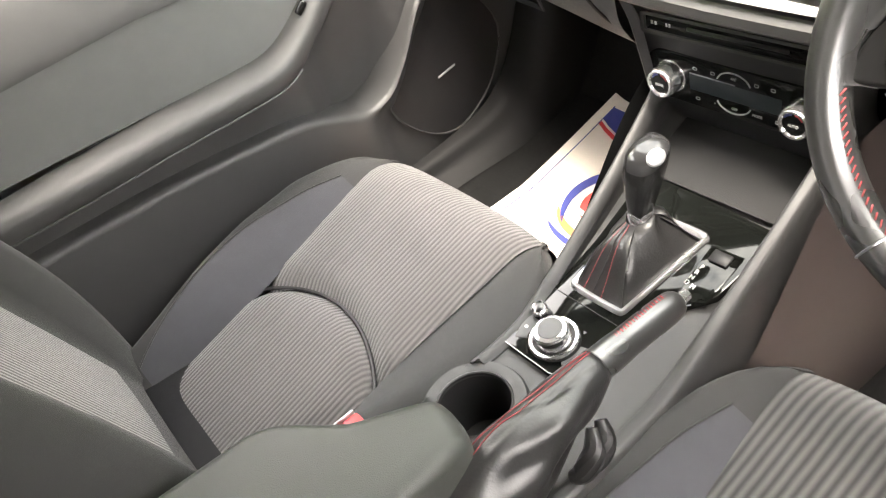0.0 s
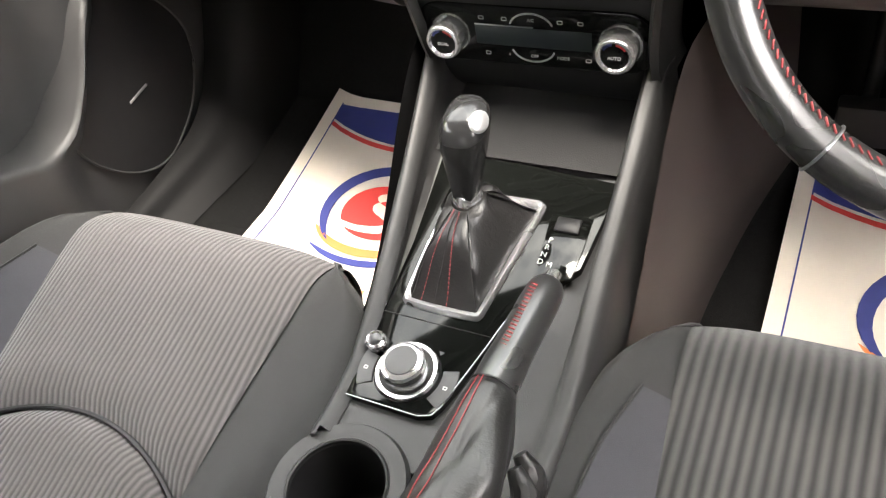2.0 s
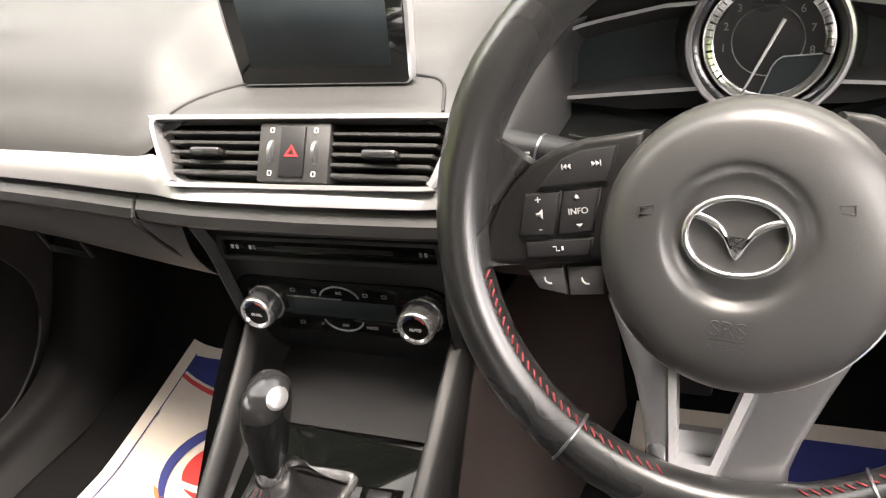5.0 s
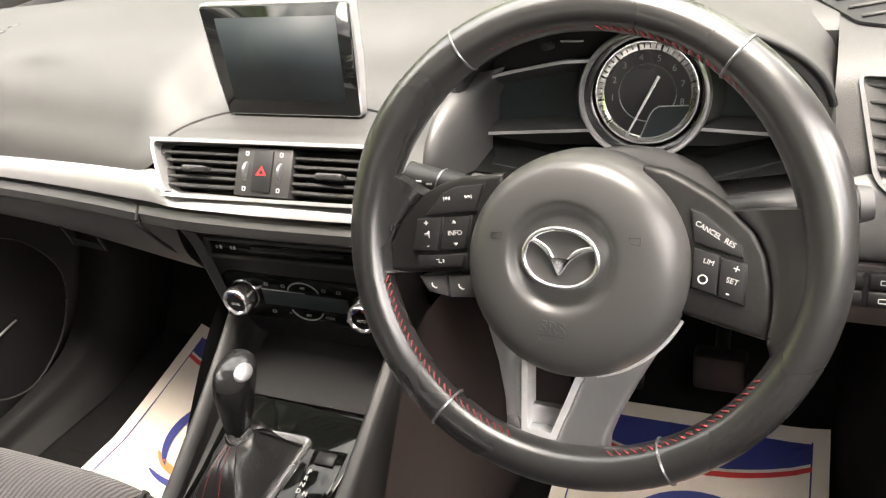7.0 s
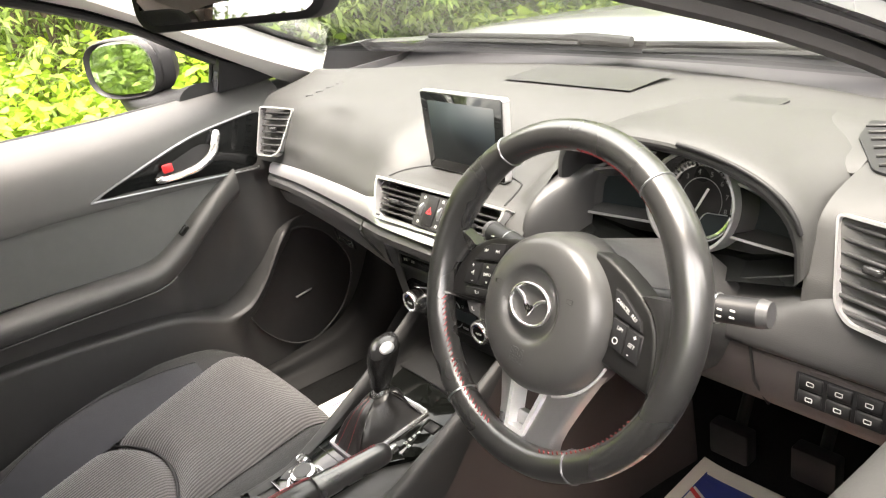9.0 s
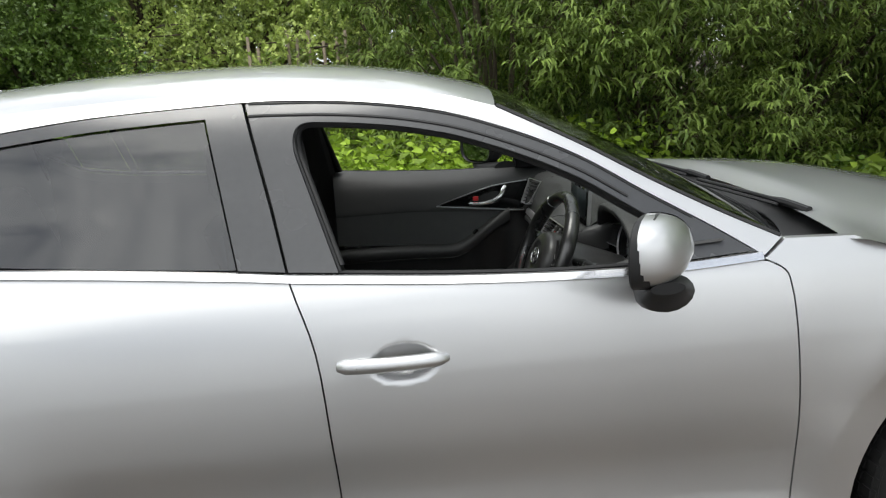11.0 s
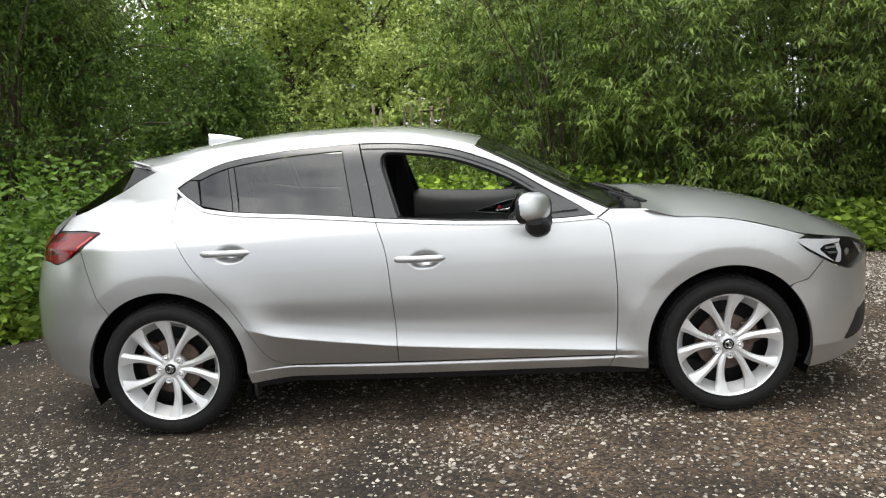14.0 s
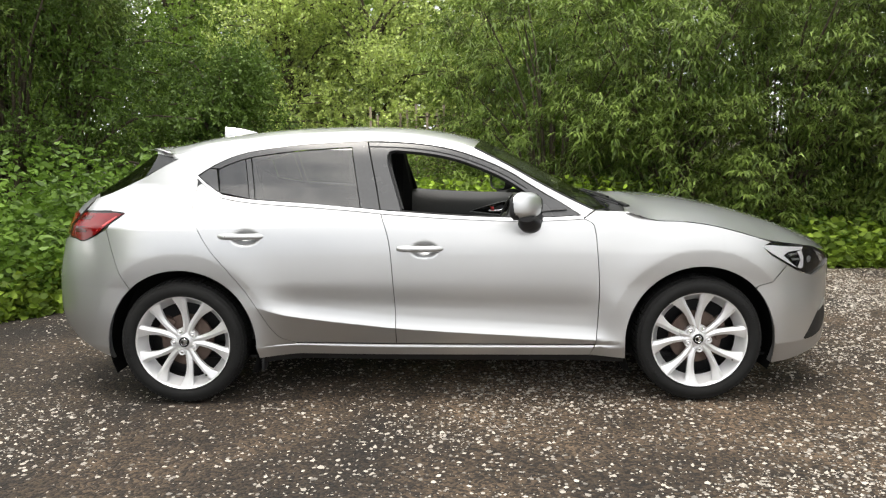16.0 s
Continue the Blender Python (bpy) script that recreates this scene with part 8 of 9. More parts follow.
# ---- paper floor mats (loose) ----
def paper_mat(name, x0, x1, y0, y1, side):
    def zf(x, y):
        base = 0.2925 if x < 0.55 else 0.2925 + 0.16 * (x - 0.55)
        return base + 0.006 + 0.012 * math.sin((x - x0) * 9 + y * 4) * 0.3 + 0.010 * max(0, abs(y - (y0 + y1) / 2) / (abs(y1 - y0) / 2) - 0.8) * 3
    b = loft([[(x, y, zf(x, y)) for y in np.linspace(y0, y1, 15)] for x in np.linspace(x0, x1, 24)])
    m_ = part(name, b, PAPER)
    tagged(m_, "white printed paper mat lying in the footwell", "floor mat", "paper mats in the footwells")

    def ink(outline, material, nm, lift=0.0016):
        b = bmesh.new()
        b.faces.new([b.verts.new((x, y, 0)) for x, y in outline])
        b.normal_update()
        bmesh.ops.triangulate(b, faces=b.faces)
        for c in np.linspace(x0, x1, 24)[1:-1]:
            bmesh.ops.bisect_plane(b, geom=b.verts[:] + b.edges[:] + b.faces[:], plane_co=(c, 0, 0), plane_no=(1, 0, 0), dist=1e-5)
        for c in np.linspace(min(y0, y1), max(y0, y1), 15)[1:-1]:
            bmesh.ops.bisect_plane(b, geom=b.verts[:] + b.edges[:] + b.faces[:], plane_co=(0, c, 0), plane_no=(0, 1, 0), dist=1e-5)
        for v in b.verts:
            v.co.z = zf(v.co.x, v.co.y) + lift
        part(nm, b, material, m_, smooth=False)
    cy = (y0 + y1) / 2
    cx = x0 + 0.52 * (x1 - x0)
    W_ = abs(y1 - y0)

    def P(u, v):
        # u: across to the right of a person sitting there, v: forward
        return (cx + v, cy - u)

    def E(u, v):
        # the emblem's own coordinates
        return P(0.76 * u + 0.025, 0.80 * v)

    def band(r0, r1, a0, a1, e=1.0, n=22, dv=0.0):
        o = [E(r0 * e * math.cos(radians(a)), dv + r0 * math.sin(radians(a))) for a in np.linspace(a0, a1, n)]
        taper = [r0 + (r1 - r0) * math.sin(math.pi * (k / (n - 1))) ** 0.6 for k in range(n)]
        i = [E(t * e * math.cos(radians(a)), dv + t * math.sin(radians(a))) for a, t in zip(np.linspace(a0, a1, n), taper)]
        return o + i[::-1][1:-1]
    ink(band(0.112, 0.088, 20, 235, 1.25), INKBLUE, "print_arc")
    ink(band(0.108, 0.088, 205, 345, 1.35, dv=-0.008), INKORANGE, "print_arc")
    ink(band(0.128, 0.112, 225, 330, 1.30, dv=-0.012), INKBLUE, "print_arc")
    ink([E(0.092 * math.cos(radians(a)), -0.004 + 0.066 * math.sin(radians(a))) for a in np.linspace(0, 350, 36)], INKRED, "print_ball")
    mid = cr([(0.098, 0.036), (0.04, 0.040), (-0.02, 0.028), (-0.022, 0.010), (0.010, -0.006), (0.030, -0.022), (0.015, -0.042), (-0.04, -0.048), (-0.098, -0.036)], 4)
    wid = [0.004 + 0.009 * math.sin(math.pi * i / (len(mid) - 1)) for i in range(len(mid))]
    ink([E(u, v + w) for (u, v), w in zip(mid, wid)] + [E(u, v - w) for (u, v), w in list(zip(mid, wid))[::-1]], PAPER, "print_swirl", 0.0026)
    ink([P(-W_ * 0.44, 0.197), P(W_ * 0.44, 0.197)] + [P(u, 0.165 - 0.035 * (1 - (u / (W_ * 0.44)) ** 2)) for u in np.linspace(W_ * 0.44, -W_ * 0.44, 13)], INKBLUE, "print_header")
    hi = [P(u, 0.160 - 0.035 * (1 - (u / (W_ * 0.44)) ** 2)) for u in np.linspace(-W_ * 0.44, W_ * 0.44, 13)]
    lo = [P(u, 0.152 - 0.036 * (1 - (u / (W_ * 0.44)) ** 2)) for u in np.linspace(W_ * 0.44, -W_ * 0.44, 13)]
    ink(hi + lo, INKRED, "print_line")
    for sgn in (-1, 1):
        ink([P(sgn * W_ * 0.44, 0.2), P(sgn * (W_ * 0.44 - 0.0022), 0.2), P(sgn * (W_ * 0.44 - 0.0022), -0.18), P(sgn * W_ * 0.44, -0.18)], INKBLUE, "print_line")
    for k in range(9):
        u = -0.13 + 0.031 * k
        ink([P(u, -0.150), P(u + 0.019, -0.150), P(u + 0.022, -0.180), P(u + 0.003, -0.180)], (INKBLUE if k < 4 else INKRED if k == 4 else INKORANGE), "print_bar")
    ink([P(-0.12, -0.20), P(0.12, -0.20), P(0.12, -0.212), P(-0.12, -0.212)], INKRED, "print_bar")
    return m_


paper_mat("paper_mat", 0.33, 0.825, 0.512, 0.165, 1)
paper_mat("paper_mat", 0.33, 0.800, -0.245, -0.60, -1)
rm_ = part("carpet_mat", box(0.25, 0.66, 0.20, 0.60, 0.287, 0.2915, 0.002, 1), CARPET)
tagged(rm_, "black carpet mat under the paper one", "floor mat")


# ---- ground and greenery ----
def fast_mesh(name, verts, faces_n, material, parent=None, label=""):
    """One mesh from an array of vertices (n, k, 3): each group of k is one face."""
    n, k = verts.shape[:2]
    me = bpy.data.meshes.new(name)
    me.vertices.add(n * k)
    me.vertices.foreach_set("co", verts.reshape(-1).astype(np.float32))
    me.loops.add(n * k)
    me.loops.foreach_set("vertex_index", np.arange(n * k, dtype=np.int32))
    me.polygons.add(n)
    me.polygons.foreach_set("loop_start", np.arange(0, n * k, k, dtype=np.int32))
    me.update(calc_edges=True)
    me.validate()
    return mesh_object(name, me, material, parent, label, smooth=False)


rng = np.random.default_rng(7)


def unit(v):
    return v / (np.linalg.norm(v, axis=-1, keepdims=True) + 1e-9)


def leaves(centres, dirs, length, width, droop=0.0, jitter=0.35):
    """Pointed six-sided leaves at the given places, growing along dirs."""
    n = len(centres)
    d = unit(dirs + rng.normal(0, jitter, (n, 3)) + np.array((0, 0, -droop)))
    side = unit(np.cross(d, rng.normal(0, 1, (n, 3))))
    nor = np.cross(d, side)
    L = (length * rng.uniform(0.65, 1.25, n))[:, None]
    Wd = (width * rng.uniform(0.7, 1.2, n))[:, None]
    c = centres
    bend = nor * L * 0.12
    pts = [c, c + d * L * 0.3 + side * Wd * 0.5 - bend, c + d * L * 0.68 + side * Wd * 0.38 - bend * 0.6, c + d * L - nor * L * 0.0 + bend * 0.6, c + d * L * 0.68 - side * Wd * 0.38 - bend * 0.6, c + d * L * 0.3 - side * Wd * 0.5 - bend]
    return np.stack(pts, 1)


def quad_leaves(centres, dirs, length, width, droop=0.0, jitter=0.35):
    """Plain four-sided leaves for what stays far off."""
    n = len(centres)
    d = unit(dirs + rng.normal(0, jitter, (n, 3)) + np.array((0, 0, -droop)))
    side = unit(np.cross(d, rng.normal(0, 1, (n, 3))))
    L = (length * rng.uniform(0.6, 1.3, n))[:, None]
    Wd = (width * rng.uniform(0.7, 1.2, n))[:, None]
    return np.stack([centres, centres + d * L * 0.45 + side * Wd * 0.5, centres + d * L, centres + d * L * 0.45 - side * Wd * 0.5], 1)


def twig_tree(name, label, group, base, height, spread, n_limbs, n_twigs, per_twig, leaf, material, leaf_size, droop, twig_len, trunk_r=0.05, low=0.12, lean=(0, 0), flat=1.0):
    """A shrub or tree: trunk, limbs, twigs and leaves set along the twigs, with gaps between the limbs."""
    x0, y0 = base
    root = tagged(new(name), label, "tree" if height > 3.5 else "shrub", group)
    root.location = (x0, y0, 0)
    bm = bmesh.new()
    top = np.array((lean[0], lean[1], height * 0.8))
    stem = [(0, 0, -0.05), tuple(top * 0.3 + rng.normal(0, 0.08, 3) * (1, 1, 0)), tuple(top * 0.65 + rng.normal(0, 0.12, 3) * (1, 1, 0)), tuple(top)]
    stem = cr(stem, 4)
    tube(stem, [trunk_r * (1 - 0.85 * i / (len(stem) - 1)) for i in range(len(stem))], 7, True, bm)
    tw0, tw1 = [], []
    for i in range(n_limbs):
        f = low + (1 - low) * ((i + rng.uniform(0, 1)) / n_limbs) ** 0.9
        s = np.array(stem[min(len(stem) - 1, int(f * (len(stem) - 1)))])
        a = rng.uniform(0, 2 * math.pi)
        out = spread * (0.55 + 0.6 * rng.uniform()) * (1.0 - 0.45 * max(0, f - 0.5) / 0.5)
        rise = height * (0.10 + 0.16 * rng.uniform()) * (1 - 0.5 * droop)
        mid = s + np.array((math.cos(a) * out * 0.5, math.sin(a) * out * 0.5 * flat, rise))
        end = s + np.array((math.cos(a) * out, math.sin(a) * out * flat, rise * (1.3 - 1.6 * droop)))
        path = cr([tuple(s), tuple(mid), tuple(end)], 3)
        tube(path, [trunk_r * 0.4 * (1 - 0.85 * k / (len(path) - 1)) for k in range(len(path))], 5, True, bm)
        P = np.array(path)
        k = rng.integers(1, len(P), n_twigs)
        st = P[k] + rng.normal(0, 0.10 * spread, (n_twigs, 3))
        dr = unit(unit(end - s) * 0.5 + rng.normal(0, 0.7, (n_twigs, 3)) + np.array((0, 0, -droop)))
        tw0.append(st)
        tw1.append(st + dr * (twig_len * rng.uniform(0.5, 1.2, n_twigs))[:, None])
    t0, t1 = np.concatenate(tw0), np.concatenate(tw1)
    t0[:, 2] = np.maximum(t0[:, 2], 0.05)
    t1[:, 2] = np.maximum(t1[:, 2], 0.03)
    part("trunk", bm, BARK, root)
    nt_ = len(t0)
    u = (np.arange(per_twig) + 0.5)[None, :] / per_twig + rng.uniform(-0.03, 0.03, (nt_, per_twig))
    C = (t0[:, None] + (t1 - t0)[:, None] * u[..., None]).reshape(-1, 3)
    stray = 0.5
    D = np.repeat(unit(t1 - t0)[:, None], per_twig, 1).reshape(-1, 3) * 0.6 + rng.normal(0, stray, (nt_ * per_twig, 3))
    V = (leaves if leaf == "o" else quad_leaves)(C, D, leaf_size[0], leaf_size[1], droop, stray * 0.7)
    sd = unit(np.cross(t1 - t0, rng.normal(0, 1, (nt_, 3)))) * 0.0025
    tw = np.stack([t0 - sd, t0 + sd, t1 + sd * 0.3, t1 - sd * 0.3], 1)
    if leaf_size[1] < 0.02 or leaf_size[0] < 0.051 or "birch" in name:
        tagged(fast_mesh("twig", tw, 4, BARK, root), kind="stuff")
    fast_mesh("crown", V, V.shape[1], material, root)
    return root


def arching_leaves(c, d, length, width):
    """Long narrow leaves that leave the shoot along d and bend over towards the ground."""
    n = len(c)
    d = unit(d)
    side = unit(np.cross(d, np.array((0, 0, 1.0)) + rng.normal(0, 0.35, (n, 3))))
    L = (length * rng.uniform(0.7, 1.2, n))[:, None]
    W = (width * rng.uniform(0.75, 1.2, n))[:, None]
    d2 = unit(d + np.array((0, 0, -1.0)) * rng.uniform(0.6, 1.5, n)[:, None])
    m = c + d * L * 0.42
    tip = m + d2 * L * 0.58
    return np.stack([c, m + side * W * 0.5, tip, m - side * W * 0.5], 1)


def willow_bush(base, height, spread, lowest=0.08):
    """Many-stemmed willow: leafy shoots gathered in hanging clumps; darker inner leaves paint shade into the gaps
    between them.
    """
    root = tagged(new("willow_tree"), "willow bush with long narrow leaves in hanging clumps", "tree", TREE)
    root.location = (*base, 0)
    bm = bmesh.new()
    C, D, T0, T1, CI, DI = [], [], [], [], [], []
    for i in range(95):
        a = rng.uniform(0, 2 * math.pi)
        f = rng.uniform(lowest, 1.0)
        reach = spread * (0.50 + 0.55 * rng.uniform()) * math.sqrt(max(0.12, 1 - (1.15 * f - 0.32) ** 2))
        c = np.array((math.cos(a) * reach, math.sin(a) * reach, max(0.16, height * f)))
        out = unit(np.array((math.cos(a), math.sin(a), 0.35)))
        if i % 3 == 0:
            path = cr([(0.12 * math.cos(a), 0.12 * math.sin(a), 0), tuple(c * (0.4, 0.4, 0.62)), tuple(c - out * 0.1)], 3)
            tube(path, [0.030 * (1 - 0.8 * k / (len(path) - 1)) for k in range(len(path))], 5, True, bm)
        n = rng.integers(20, 34)
        dirs = unit(out * 0.9 + rng.normal(0, 0.62, (n, 3)))
        st = c + rng.normal(0, 0.07, (n, 3))
        en = st + dirs * rng.uniform(0.14, 0.42, n)[:, None]
        T0.append(st), T1.append(en)
        k = 9
        u = 0.45 + 0.55 * (np.arange(k) + 0.5) / k
        C.append((st[:, None] + (en - st)[:, None] * u[None, :, None]).reshape(-1, 3))
        turn = rng.uniform(0, 2 * math.pi, (n, k))
        ring = np.stack([np.cos(turn), np.sin(turn), rng.uniform(-0.1, 0.6, (n, k))], 2)
        D.append((dirs[:, None] * 0.75 + ring * 0.75).reshape(-1, 3))
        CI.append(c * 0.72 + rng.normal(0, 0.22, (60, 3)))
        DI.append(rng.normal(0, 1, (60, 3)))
    part("trunk", bm, BARK, root)
    T0, T1 = np.concatenate(T0), np.concatenate(T1)
    sd = unit(np.cross(T1 - T0, rng.normal(0, 1, (len(T0), 3)))) * 0.003
    tagged(fast_mesh("twig", np.stack([T0 - sd, T0 + sd, T1 + sd * 0.4, T1 - sd * 0.4], 1), 4, BARK, root), kind="stuff")
    low = lambda P: np.stack([P[:, 0], P[:, 1], np.maximum(P[:, 2], 0.10)], 1)
    fast_mesh("crown", arching_leaves(low(np.concatenate(C)), np.concatenate(D), 0.150, 0.0235), 4, LEAF_WILLOW, root)
    # darker leaf colour paints in the shade inside the bush
    fast_mesh("shaded_inner_leaves", arching_leaves(low(np.concatenate(CI)), np.concatenate(DI), 0.13, 0.022), 4, LEAF_DARK, root)
    return root


# ground: one sheet, gently uneven, to the horizon
ticks = np.concatenate([np.linspace(-400, -12, 14), np.linspace(-10, 10, 81), np.linspace(12, 400, 14)])
rows = []
for gy in ticks:
    rows.append([(gx, gy, 0.012 * noise.noise(Vector((gx * 0.9, gy * 0.9, 0))) + 0.006 * noise.noise(Vector((gx * 3, gy * 3, 2))) - 0.006 if abs(gx) < 15 and abs(gy) < 15 else -0.006) for gx in ticks])
GRAVEL = mat("gravel_ground", (0.042, 0.030, 0.020), 0.9, 0, 0.6, 4, 1.0, 90)
nt = GRAVEL.node_tree
bsdf = nt.nodes["Principled BSDF"]
tcg = nt.nodes.new("ShaderNodeTexCoord")
vo = node(nt, "ShaderNodeTexVoronoi", Scale=75.0)
nt.links.new(tcg.outputs["Object"], vo.inputs["Vector"])
vr = nt.nodes.new("ShaderNodeValToRGB")
vr.color_ramp.elements[0].position, vr.color_ramp.elements[0].color = 0.25, (0.5, 0.48, 0.46, 1)
vr.color_ramp.elements[1].position, vr.color_ramp.elements[1].color = 1.0, (2.9, 2.8, 2.65, 1)
sep = nt.nodes.new("ShaderNodeSeparateColor")
nt.links.new(vo.outputs["Color"], sep.inputs[0])
nt.links.new(sep.outputs[0], vr.inputs["Fac"])
mg = nt.nodes.new("ShaderNodeVectorMath")
mg.operation = "MULTIPLY"
nt.links.new(bsdf.inputs["Base Color"].links[0].from_socket, mg.inputs[0])
nt.links.new(vr.outputs[0], mg.inputs[1])
patch_n = node(nt, "ShaderNodeTexNoise", Scale=0.9, Detail=5.0)
nt.links.new(tcg.outputs["Object"], patch_n.inputs["Vector"])
patch_r = node(nt, "ShaderNodeMapRange")
for key, v in (("From Min", 0.36), ("From Max", 0.64), ("To Min", 0.4), ("To Max", 1.45)):
    patch_r.inputs[key].default_value = v
nt.links.new(patch_n.outputs["Fac"], patch_r.inputs["Value"])
damp = nt.nodes.new("ShaderNodeVectorMath")
damp.operation = "SCALE"
nt.links.new(mg.outputs[0], damp.inputs[0])
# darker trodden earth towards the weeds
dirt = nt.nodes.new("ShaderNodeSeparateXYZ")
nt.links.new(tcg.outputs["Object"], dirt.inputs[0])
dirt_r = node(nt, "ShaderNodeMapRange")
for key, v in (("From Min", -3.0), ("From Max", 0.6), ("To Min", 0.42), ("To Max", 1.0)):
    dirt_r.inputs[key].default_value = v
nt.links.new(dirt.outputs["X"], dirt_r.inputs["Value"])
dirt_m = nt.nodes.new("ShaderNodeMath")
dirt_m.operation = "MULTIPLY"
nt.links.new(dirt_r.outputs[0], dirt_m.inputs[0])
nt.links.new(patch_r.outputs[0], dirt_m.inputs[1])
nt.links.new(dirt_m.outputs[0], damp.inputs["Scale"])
# unseen ground away from the trees, added pale to brighten the car side's reflections
away = nt.nodes.new("ShaderNodeSeparateXYZ")
nt.links.new(tcg.outputs["Object"], away.inputs[0])
bounce_r = node(nt, "ShaderNodeMapRange")
for key, v in (("From Min", -2.4), ("From Max", -3.8), ("To Min", 0.0), ("To Max", 1.0)):
    bounce_r.inputs[key].default_value = v
nt.links.new(away.outputs["Y"], bounce_r.inputs["Value"])
pale_mix = nt.nodes.new("ShaderNodeMix")
pale_mix.data_type = "RGBA"
pale_mix.inputs["B"].default_value = (0.35, 0.35, 0.35, 1)
nt.links.new(bounce_r.outputs[0], pale_mix.inputs["Factor"])
nt.links.new(damp.outputs[0], pale_mix.inputs["A"])
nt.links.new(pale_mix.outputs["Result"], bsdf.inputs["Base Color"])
bg_ = node(nt, "ShaderNodeBump", Strength=0.9, Distance=0.006)
nt.links.new(vo.outputs["Distance"], bg_.inputs["Height"])
bg_.invert = True
nt.links.new(bg_.outputs[0], bsdf.inputs["Normal"])
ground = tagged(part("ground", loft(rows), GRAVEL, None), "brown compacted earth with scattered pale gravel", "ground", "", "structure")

# loose stones
N = 210000
sx, sy = rng.uniform(-4.6, 5.2, N), -4.2 + 7.6 * rng.uniform(0, 1, N) ** 0.85
keep = rng.uniform(0, 1, N) < np.clip((sx + 4.0) / 4.5, 0.15, 1.0) * np.array([0.30 + 0.9 * max(0, noise.noise(Vector((a * 0.7, b * 1.3, 5))) * 1.5 + 0.15) for a, b in zip(sx, sy)])
sx, sy = sx[keep], sy[keep]
N = len(sx)
size = 0.0034 + 0.010 * rng.uniform(0, 1, N) ** 3.2
size[:160] = rng.uniform(0.012, 0.020, 160)
octa = np.array([(1, 0, 0), (0.3, 0.95, 0), (-0.8, 0.6, 0), (-0.7, -0.7, 0), (0.4, -0.9, 0), (0.1, 0.1, 0.75), (0, 0, -0.5)])
tri = np.array([(0, 1, 5), (1, 2, 5), (2, 3, 5), (3, 4, 5), (4, 0, 5)])
ang = rng.uniform(0, 2 * math.pi, N)
ca, sa = np.cos(ang), np.sin(ang)
sc = np.stack([size * rng.uniform(0.7, 1.4, N), size * rng.uniform(0.7, 1.2, N), size * rng.uniform(0.5, 1.0, N)], 1)
pv = octa[None] * sc[:, None] + rng.normal(0, 0.12, (N, 7, 3)) * sc[:, None]
X = pv[..., 0] * ca[:, None] - pv[..., 1] * sa[:, None] + sx[:, None]
Y = pv[..., 0] * sa[:, None] + pv[..., 1] * ca[:, None] + sy[:, None]
gz = np.array([0.012 * noise.noise(Vector((a * 0.9, b * 0.9, 0))) + 0.006 * noise.noise(Vector((a * 3, b * 3, 2))) - 0.006 for a, b in zip(sx, sy)])
Z = pv[..., 2] + gz[:, None] + 0.0005
sv = np.stack([X, Y, Z], 2)
me = bpy.data.meshes.new("gravel")
me.vertices.add(N * 7)
me.vertices.foreach_set("co", sv.reshape(-1).astype(np.float32))
idx = (tri[None] + (np.arange(N) * 7)[:, None, None]).reshape(-1)
me.loops.add(len(idx))
me.loops.foreach_set("vertex_index", idx.astype(np.int32))
me.polygons.add(len(idx) // 3)
me.polygons.foreach_set("loop_start", np.arange(0, len(idx), 3, dtype=np.int32))
me.update(calc_edges=True)
tagged(mesh_object("gravel", me, STONES, None, smooth=False), "loose pale and grey stones on the earth", "gravel", "", "stuff")

# far woods first, then the near shrubs
TREE = "trees behind the car"
for bx, by, h, sp in ((-9, 12, 7.5, 2.9), (-5.6, 13, 7.6, 2.8), (-2.6, 12.0, 7.2, 2.6), (0.6, 12.5, 7.6, 2.8), (4, 13, 8, 3), (8, 12, 8, 3), ):
    twig_tree("woodland_tree", "pale green broadleaf tree at the back of the clearing", TREE, (bx, by), h, sp, 60, 46, 14, "q", LEAF_FAR_HAZE if rng.uniform() < 0.6 else LEAF_MID, (0.105, 0.07), 0.15, 0.5, 0.12, low=0.04)
for bx, by, h, sp in ((7.8, -3.6, 6.0, 2.2), (7.8, -0.6, 7.5, 2.4), (8.6, 2.0, 9.5, 2.7), (8.4, 5.2, 10, 2.8), (-8.6, -6.5, 6, 2.4), (-7.4, -2.8, 6, 2.3), (-13, 11, 7.5, 3), (12, 11, 10, 3.4), (-17, 10, 8, 3.2), (17, 9, 8, 3.2)):
    twig_tree("woodland_tree", "pale green broadleaf tree at the edge of the clearing", "trees round the clearing", (bx, by), h, sp, 40, 22, 6, "q", LEAF_MID, (0.26, 0.16), 0.15, 0.5, 0.12, low=0.03)
for bx, by, h, sp in ((-3.0, 8.6, 4.4, 1.6), (-1.2, 8.2, 4.0, 1.5), (0.6, 7.4, 4.6, 1.6), (-6.6, 7.6, 5.0, 2.0), (2.0, 8.4, 5.0, 1.8), (-4.8, 9.2, 4.6, 1.7)):
    twig_tree("hawthorn_tree", "dense mid-green small-leaved tree", TREE, (bx, by), h, sp, 54, 46, 16, "q", LEAF_FAR_HAZE if -3.5 < bx < 1.0 else LEAF_MID, (0.056, 0.036), 0.15, 0.36, 0.08, low=0.04)
for bx, by, h, sp in ((-4.5, 5.0, 4.2, 1.6), (-6.4, 4.0, 4.4, 1.7), (-3.2, 6.2, 2.6, 1.1)):
    twig_tree("dark_shrub", "dark green shrub with dense small leaves", TREE, (bx, by), h, sp, 54, 46, 16, "q", LEAF_DARK, (0.052, 0.03), 0.2, 0.36, 0.07, low=0.04)
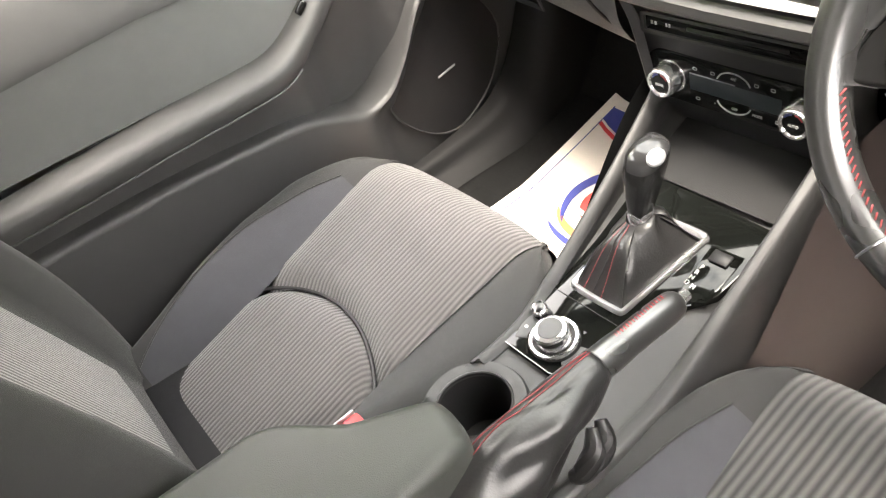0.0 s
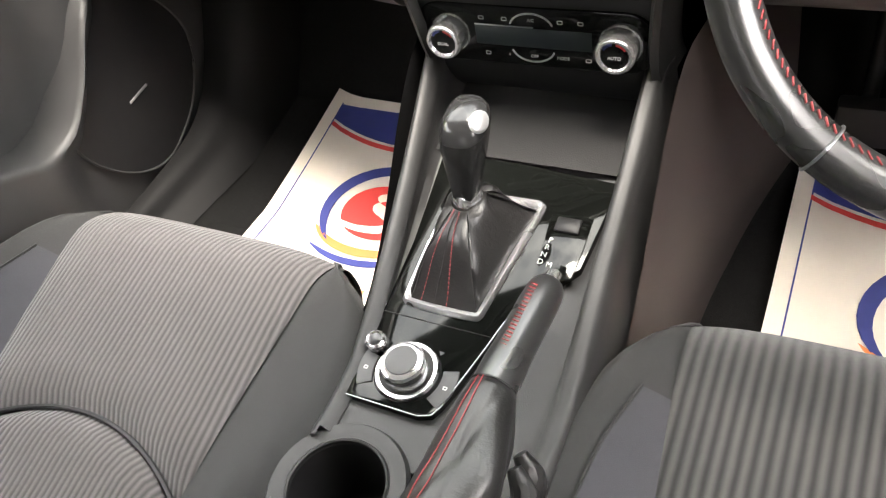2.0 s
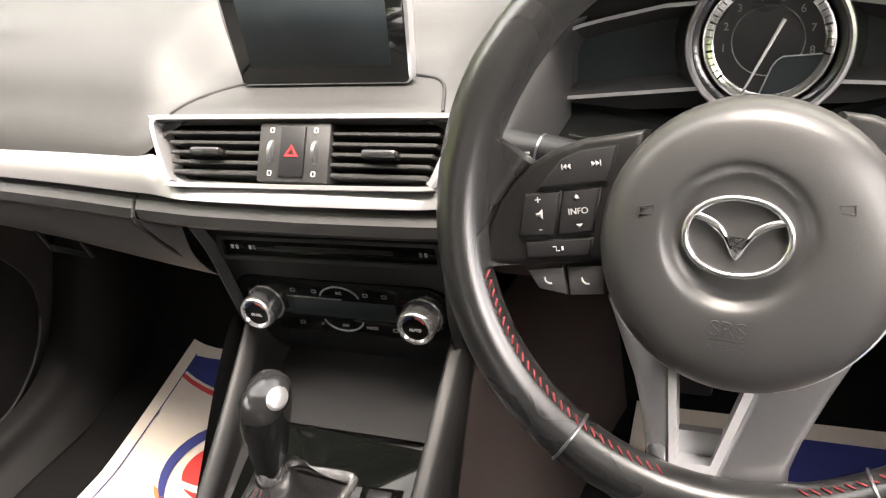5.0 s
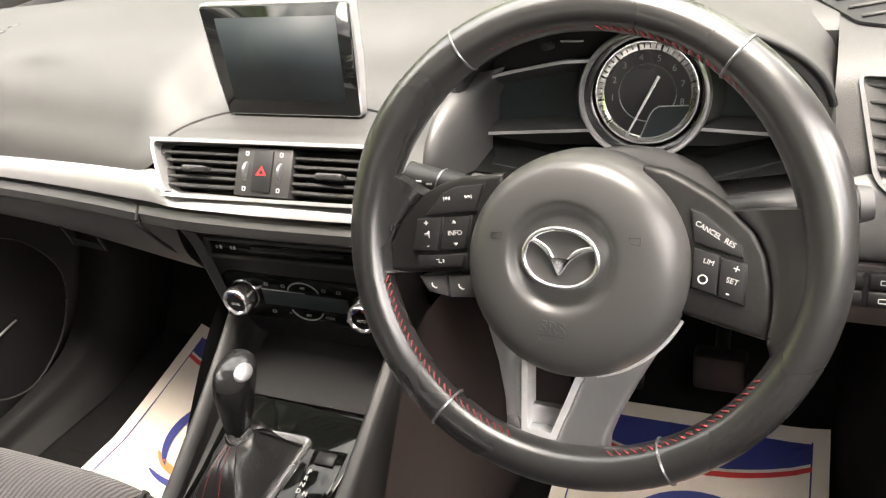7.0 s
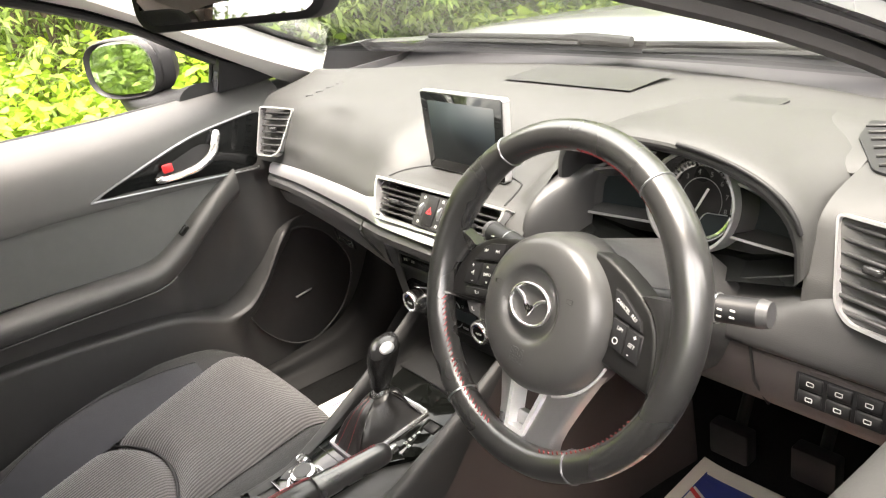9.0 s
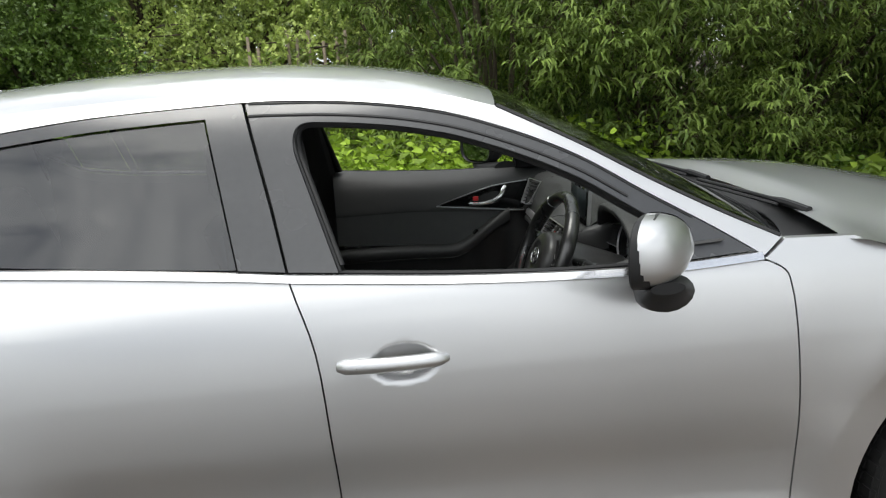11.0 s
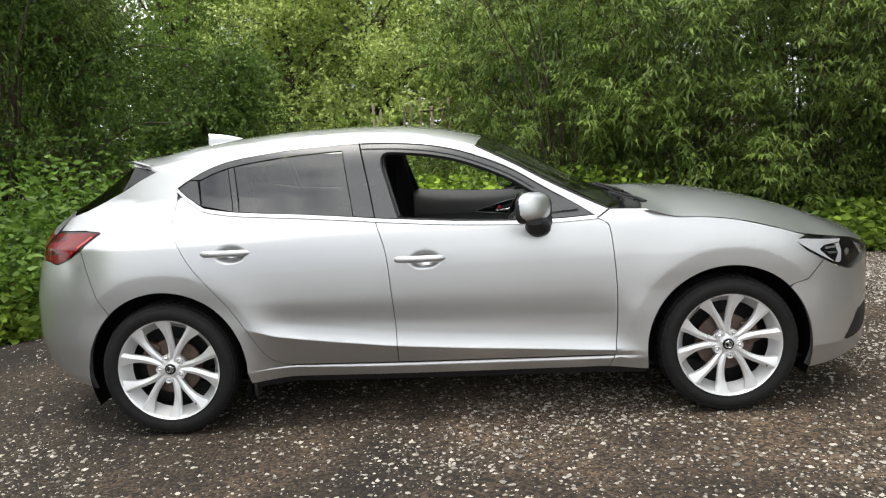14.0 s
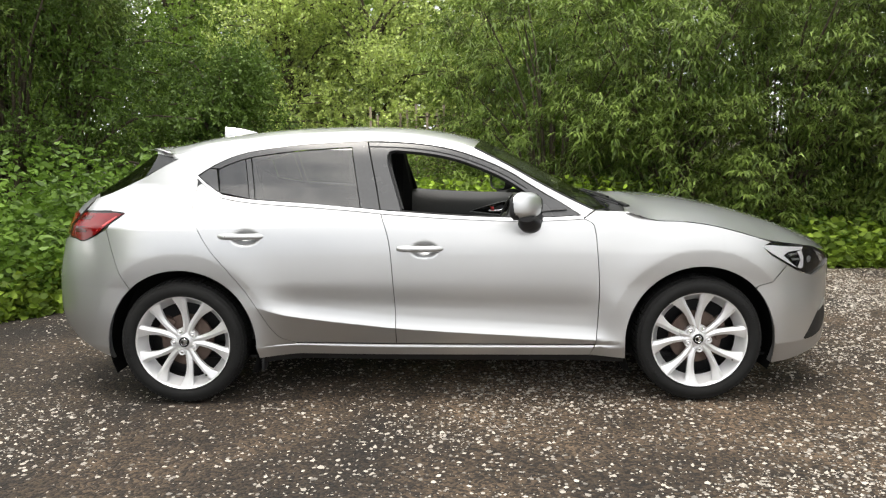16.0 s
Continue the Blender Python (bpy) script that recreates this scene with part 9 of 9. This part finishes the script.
for bx, by, h, sp in ((1.3, 5.2, 3.5, 1.5), (2.6, 4.7, 3.3, 1.4), (3.9, 4.8, 3.7, 1.5), (5.3, 5.1, 4.0, 1.6), (7.0, 5.2, 4.2, 1.8)):
    willow_bush((bx, by), h, sp)
twig_tree("birch_tree", "birch with small rounded pale leaves hanging on thin twigs", TREE, (6.7, 4.5), 4.5, 2.5, 74, 26, 10, "o", LEAF_BIRCH, (0.052, 0.046), 0.8, 0.5, 0.035, low=0.42, lean=(-1.4, -0.3))
willow_bush((-5.2, 4.4), 4.6, 1.8, 0.55)


def thicket(name, label, x0, x1, y_of, depth, n, h, leaf, material, droop=0.1, far=False):
    """Low plants that stand close together: upright stems with leaves."""
    px = rng.uniform(x0, x1, n)
    py = np.array([y_of(a) for a in px]) + depth * rng.uniform(0, 1, n) ** 1.4
    hh = h * rng.uniform(0.35, 1.1, n) * np.clip(0.45 + (py - np.array([y_of(a) for a in px])) / (depth * 0.5), 0.45, 1.0)
    k = 12
    u = (np.arange(k) + 0.6) / k
    lean = rng.normal(0, 0.16, (n, 2))
    C = np.stack([px[:, None] + lean[:, :1] * hh[:, None] * u, py[:, None] + lean[:, 1:] * hh[:, None] * u, hh[:, None] * u], 2).reshape(-1, 3)
    a = rng.uniform(0, 2 * math.pi, n * k)
    D = np.stack([np.cos(a), np.sin(a), rng.uniform(-0.2, 0.5, n * k)], 1)
    V = (quad_leaves if far else leaves)(C, D, leaf[0], leaf[1], droop, 0.25)
    return tagged(fast_mesh(name, V, 6, material), label, "undergrowth", "", "stuff")


edge = curve1([(-12, -2.5), (-6, -0.6), (-3.4, 1.15), (-2.6, 2.0), (0, 2.9), (2.5, 3.2), (4.3, 3.25), (6, 3.0), (12, 2.4)])
thicket("nettles", "bright green nettles and weeds along the gravel edge", -9, -2.0, edge, 2.6, 5600, 1.25, (0.085, 0.036), LEAF_LOW, 0.35)
thicket("broad_weeds", "light green broad-leaved weeds beside the gravel", -7, -2.1, lambda a: edge(a) - 0.12, 0.9, 1500, 0.42, (0.095, 0.06), LEAF_LIME, 0.25)
thicket("undergrowth", "low green weeds at the foot of the trees", 2.0, 9, edge, 2.2, 2300, 0.55, (0.07, 0.04), LEAF_LOW, 0.3)
thicket("sunlit_weeds", "yellow-green weeds between the gravel and the willows, sunlight painted into their colour", -2.4, 2.4, edge, 1.8, 3200, 0.85, (0.085, 0.045), LEAF_SUNLIT, 0.3)
thicket("brambles", "yellow-green bramble leaves beside the gravel", 3.3, 6.5, lambda a: edge(a) - 0.1, 0.8, 700, 0.42, (0.10, 0.06), LEAF_LIME, 0.2)
thicket("far_grass", "long grass and weeds between the trees", -10, 10, lambda a: edge(a) + 2.2, 8.0, 3200, 0.8, (0.20, 0.06), LEAF_MID, 0.3, True)
thicket("bushes", "tall weeds in front of the old stakes", -2.2, 1.8, lambda a: 5.3, 1.0, 1700, 1.5, (0.07, 0.03), LEAF_MID, 0.3, True)
for k in range(11):
    fx = -1.1 + 0.13 * k + rng.uniform(-0.03, 0.03)
    p = part("fence_post", tube([(fx, 6.6, -0.05), (fx + rng.uniform(-0.02, 0.02), 6.6, 1.72 + rng.uniform(-0.12, 0.1))], [0.022, 0.018], 7), WOODPOST)
    tagged(p, "weathered thin wooden stake among the trees", "post", "stakes of the old fence")
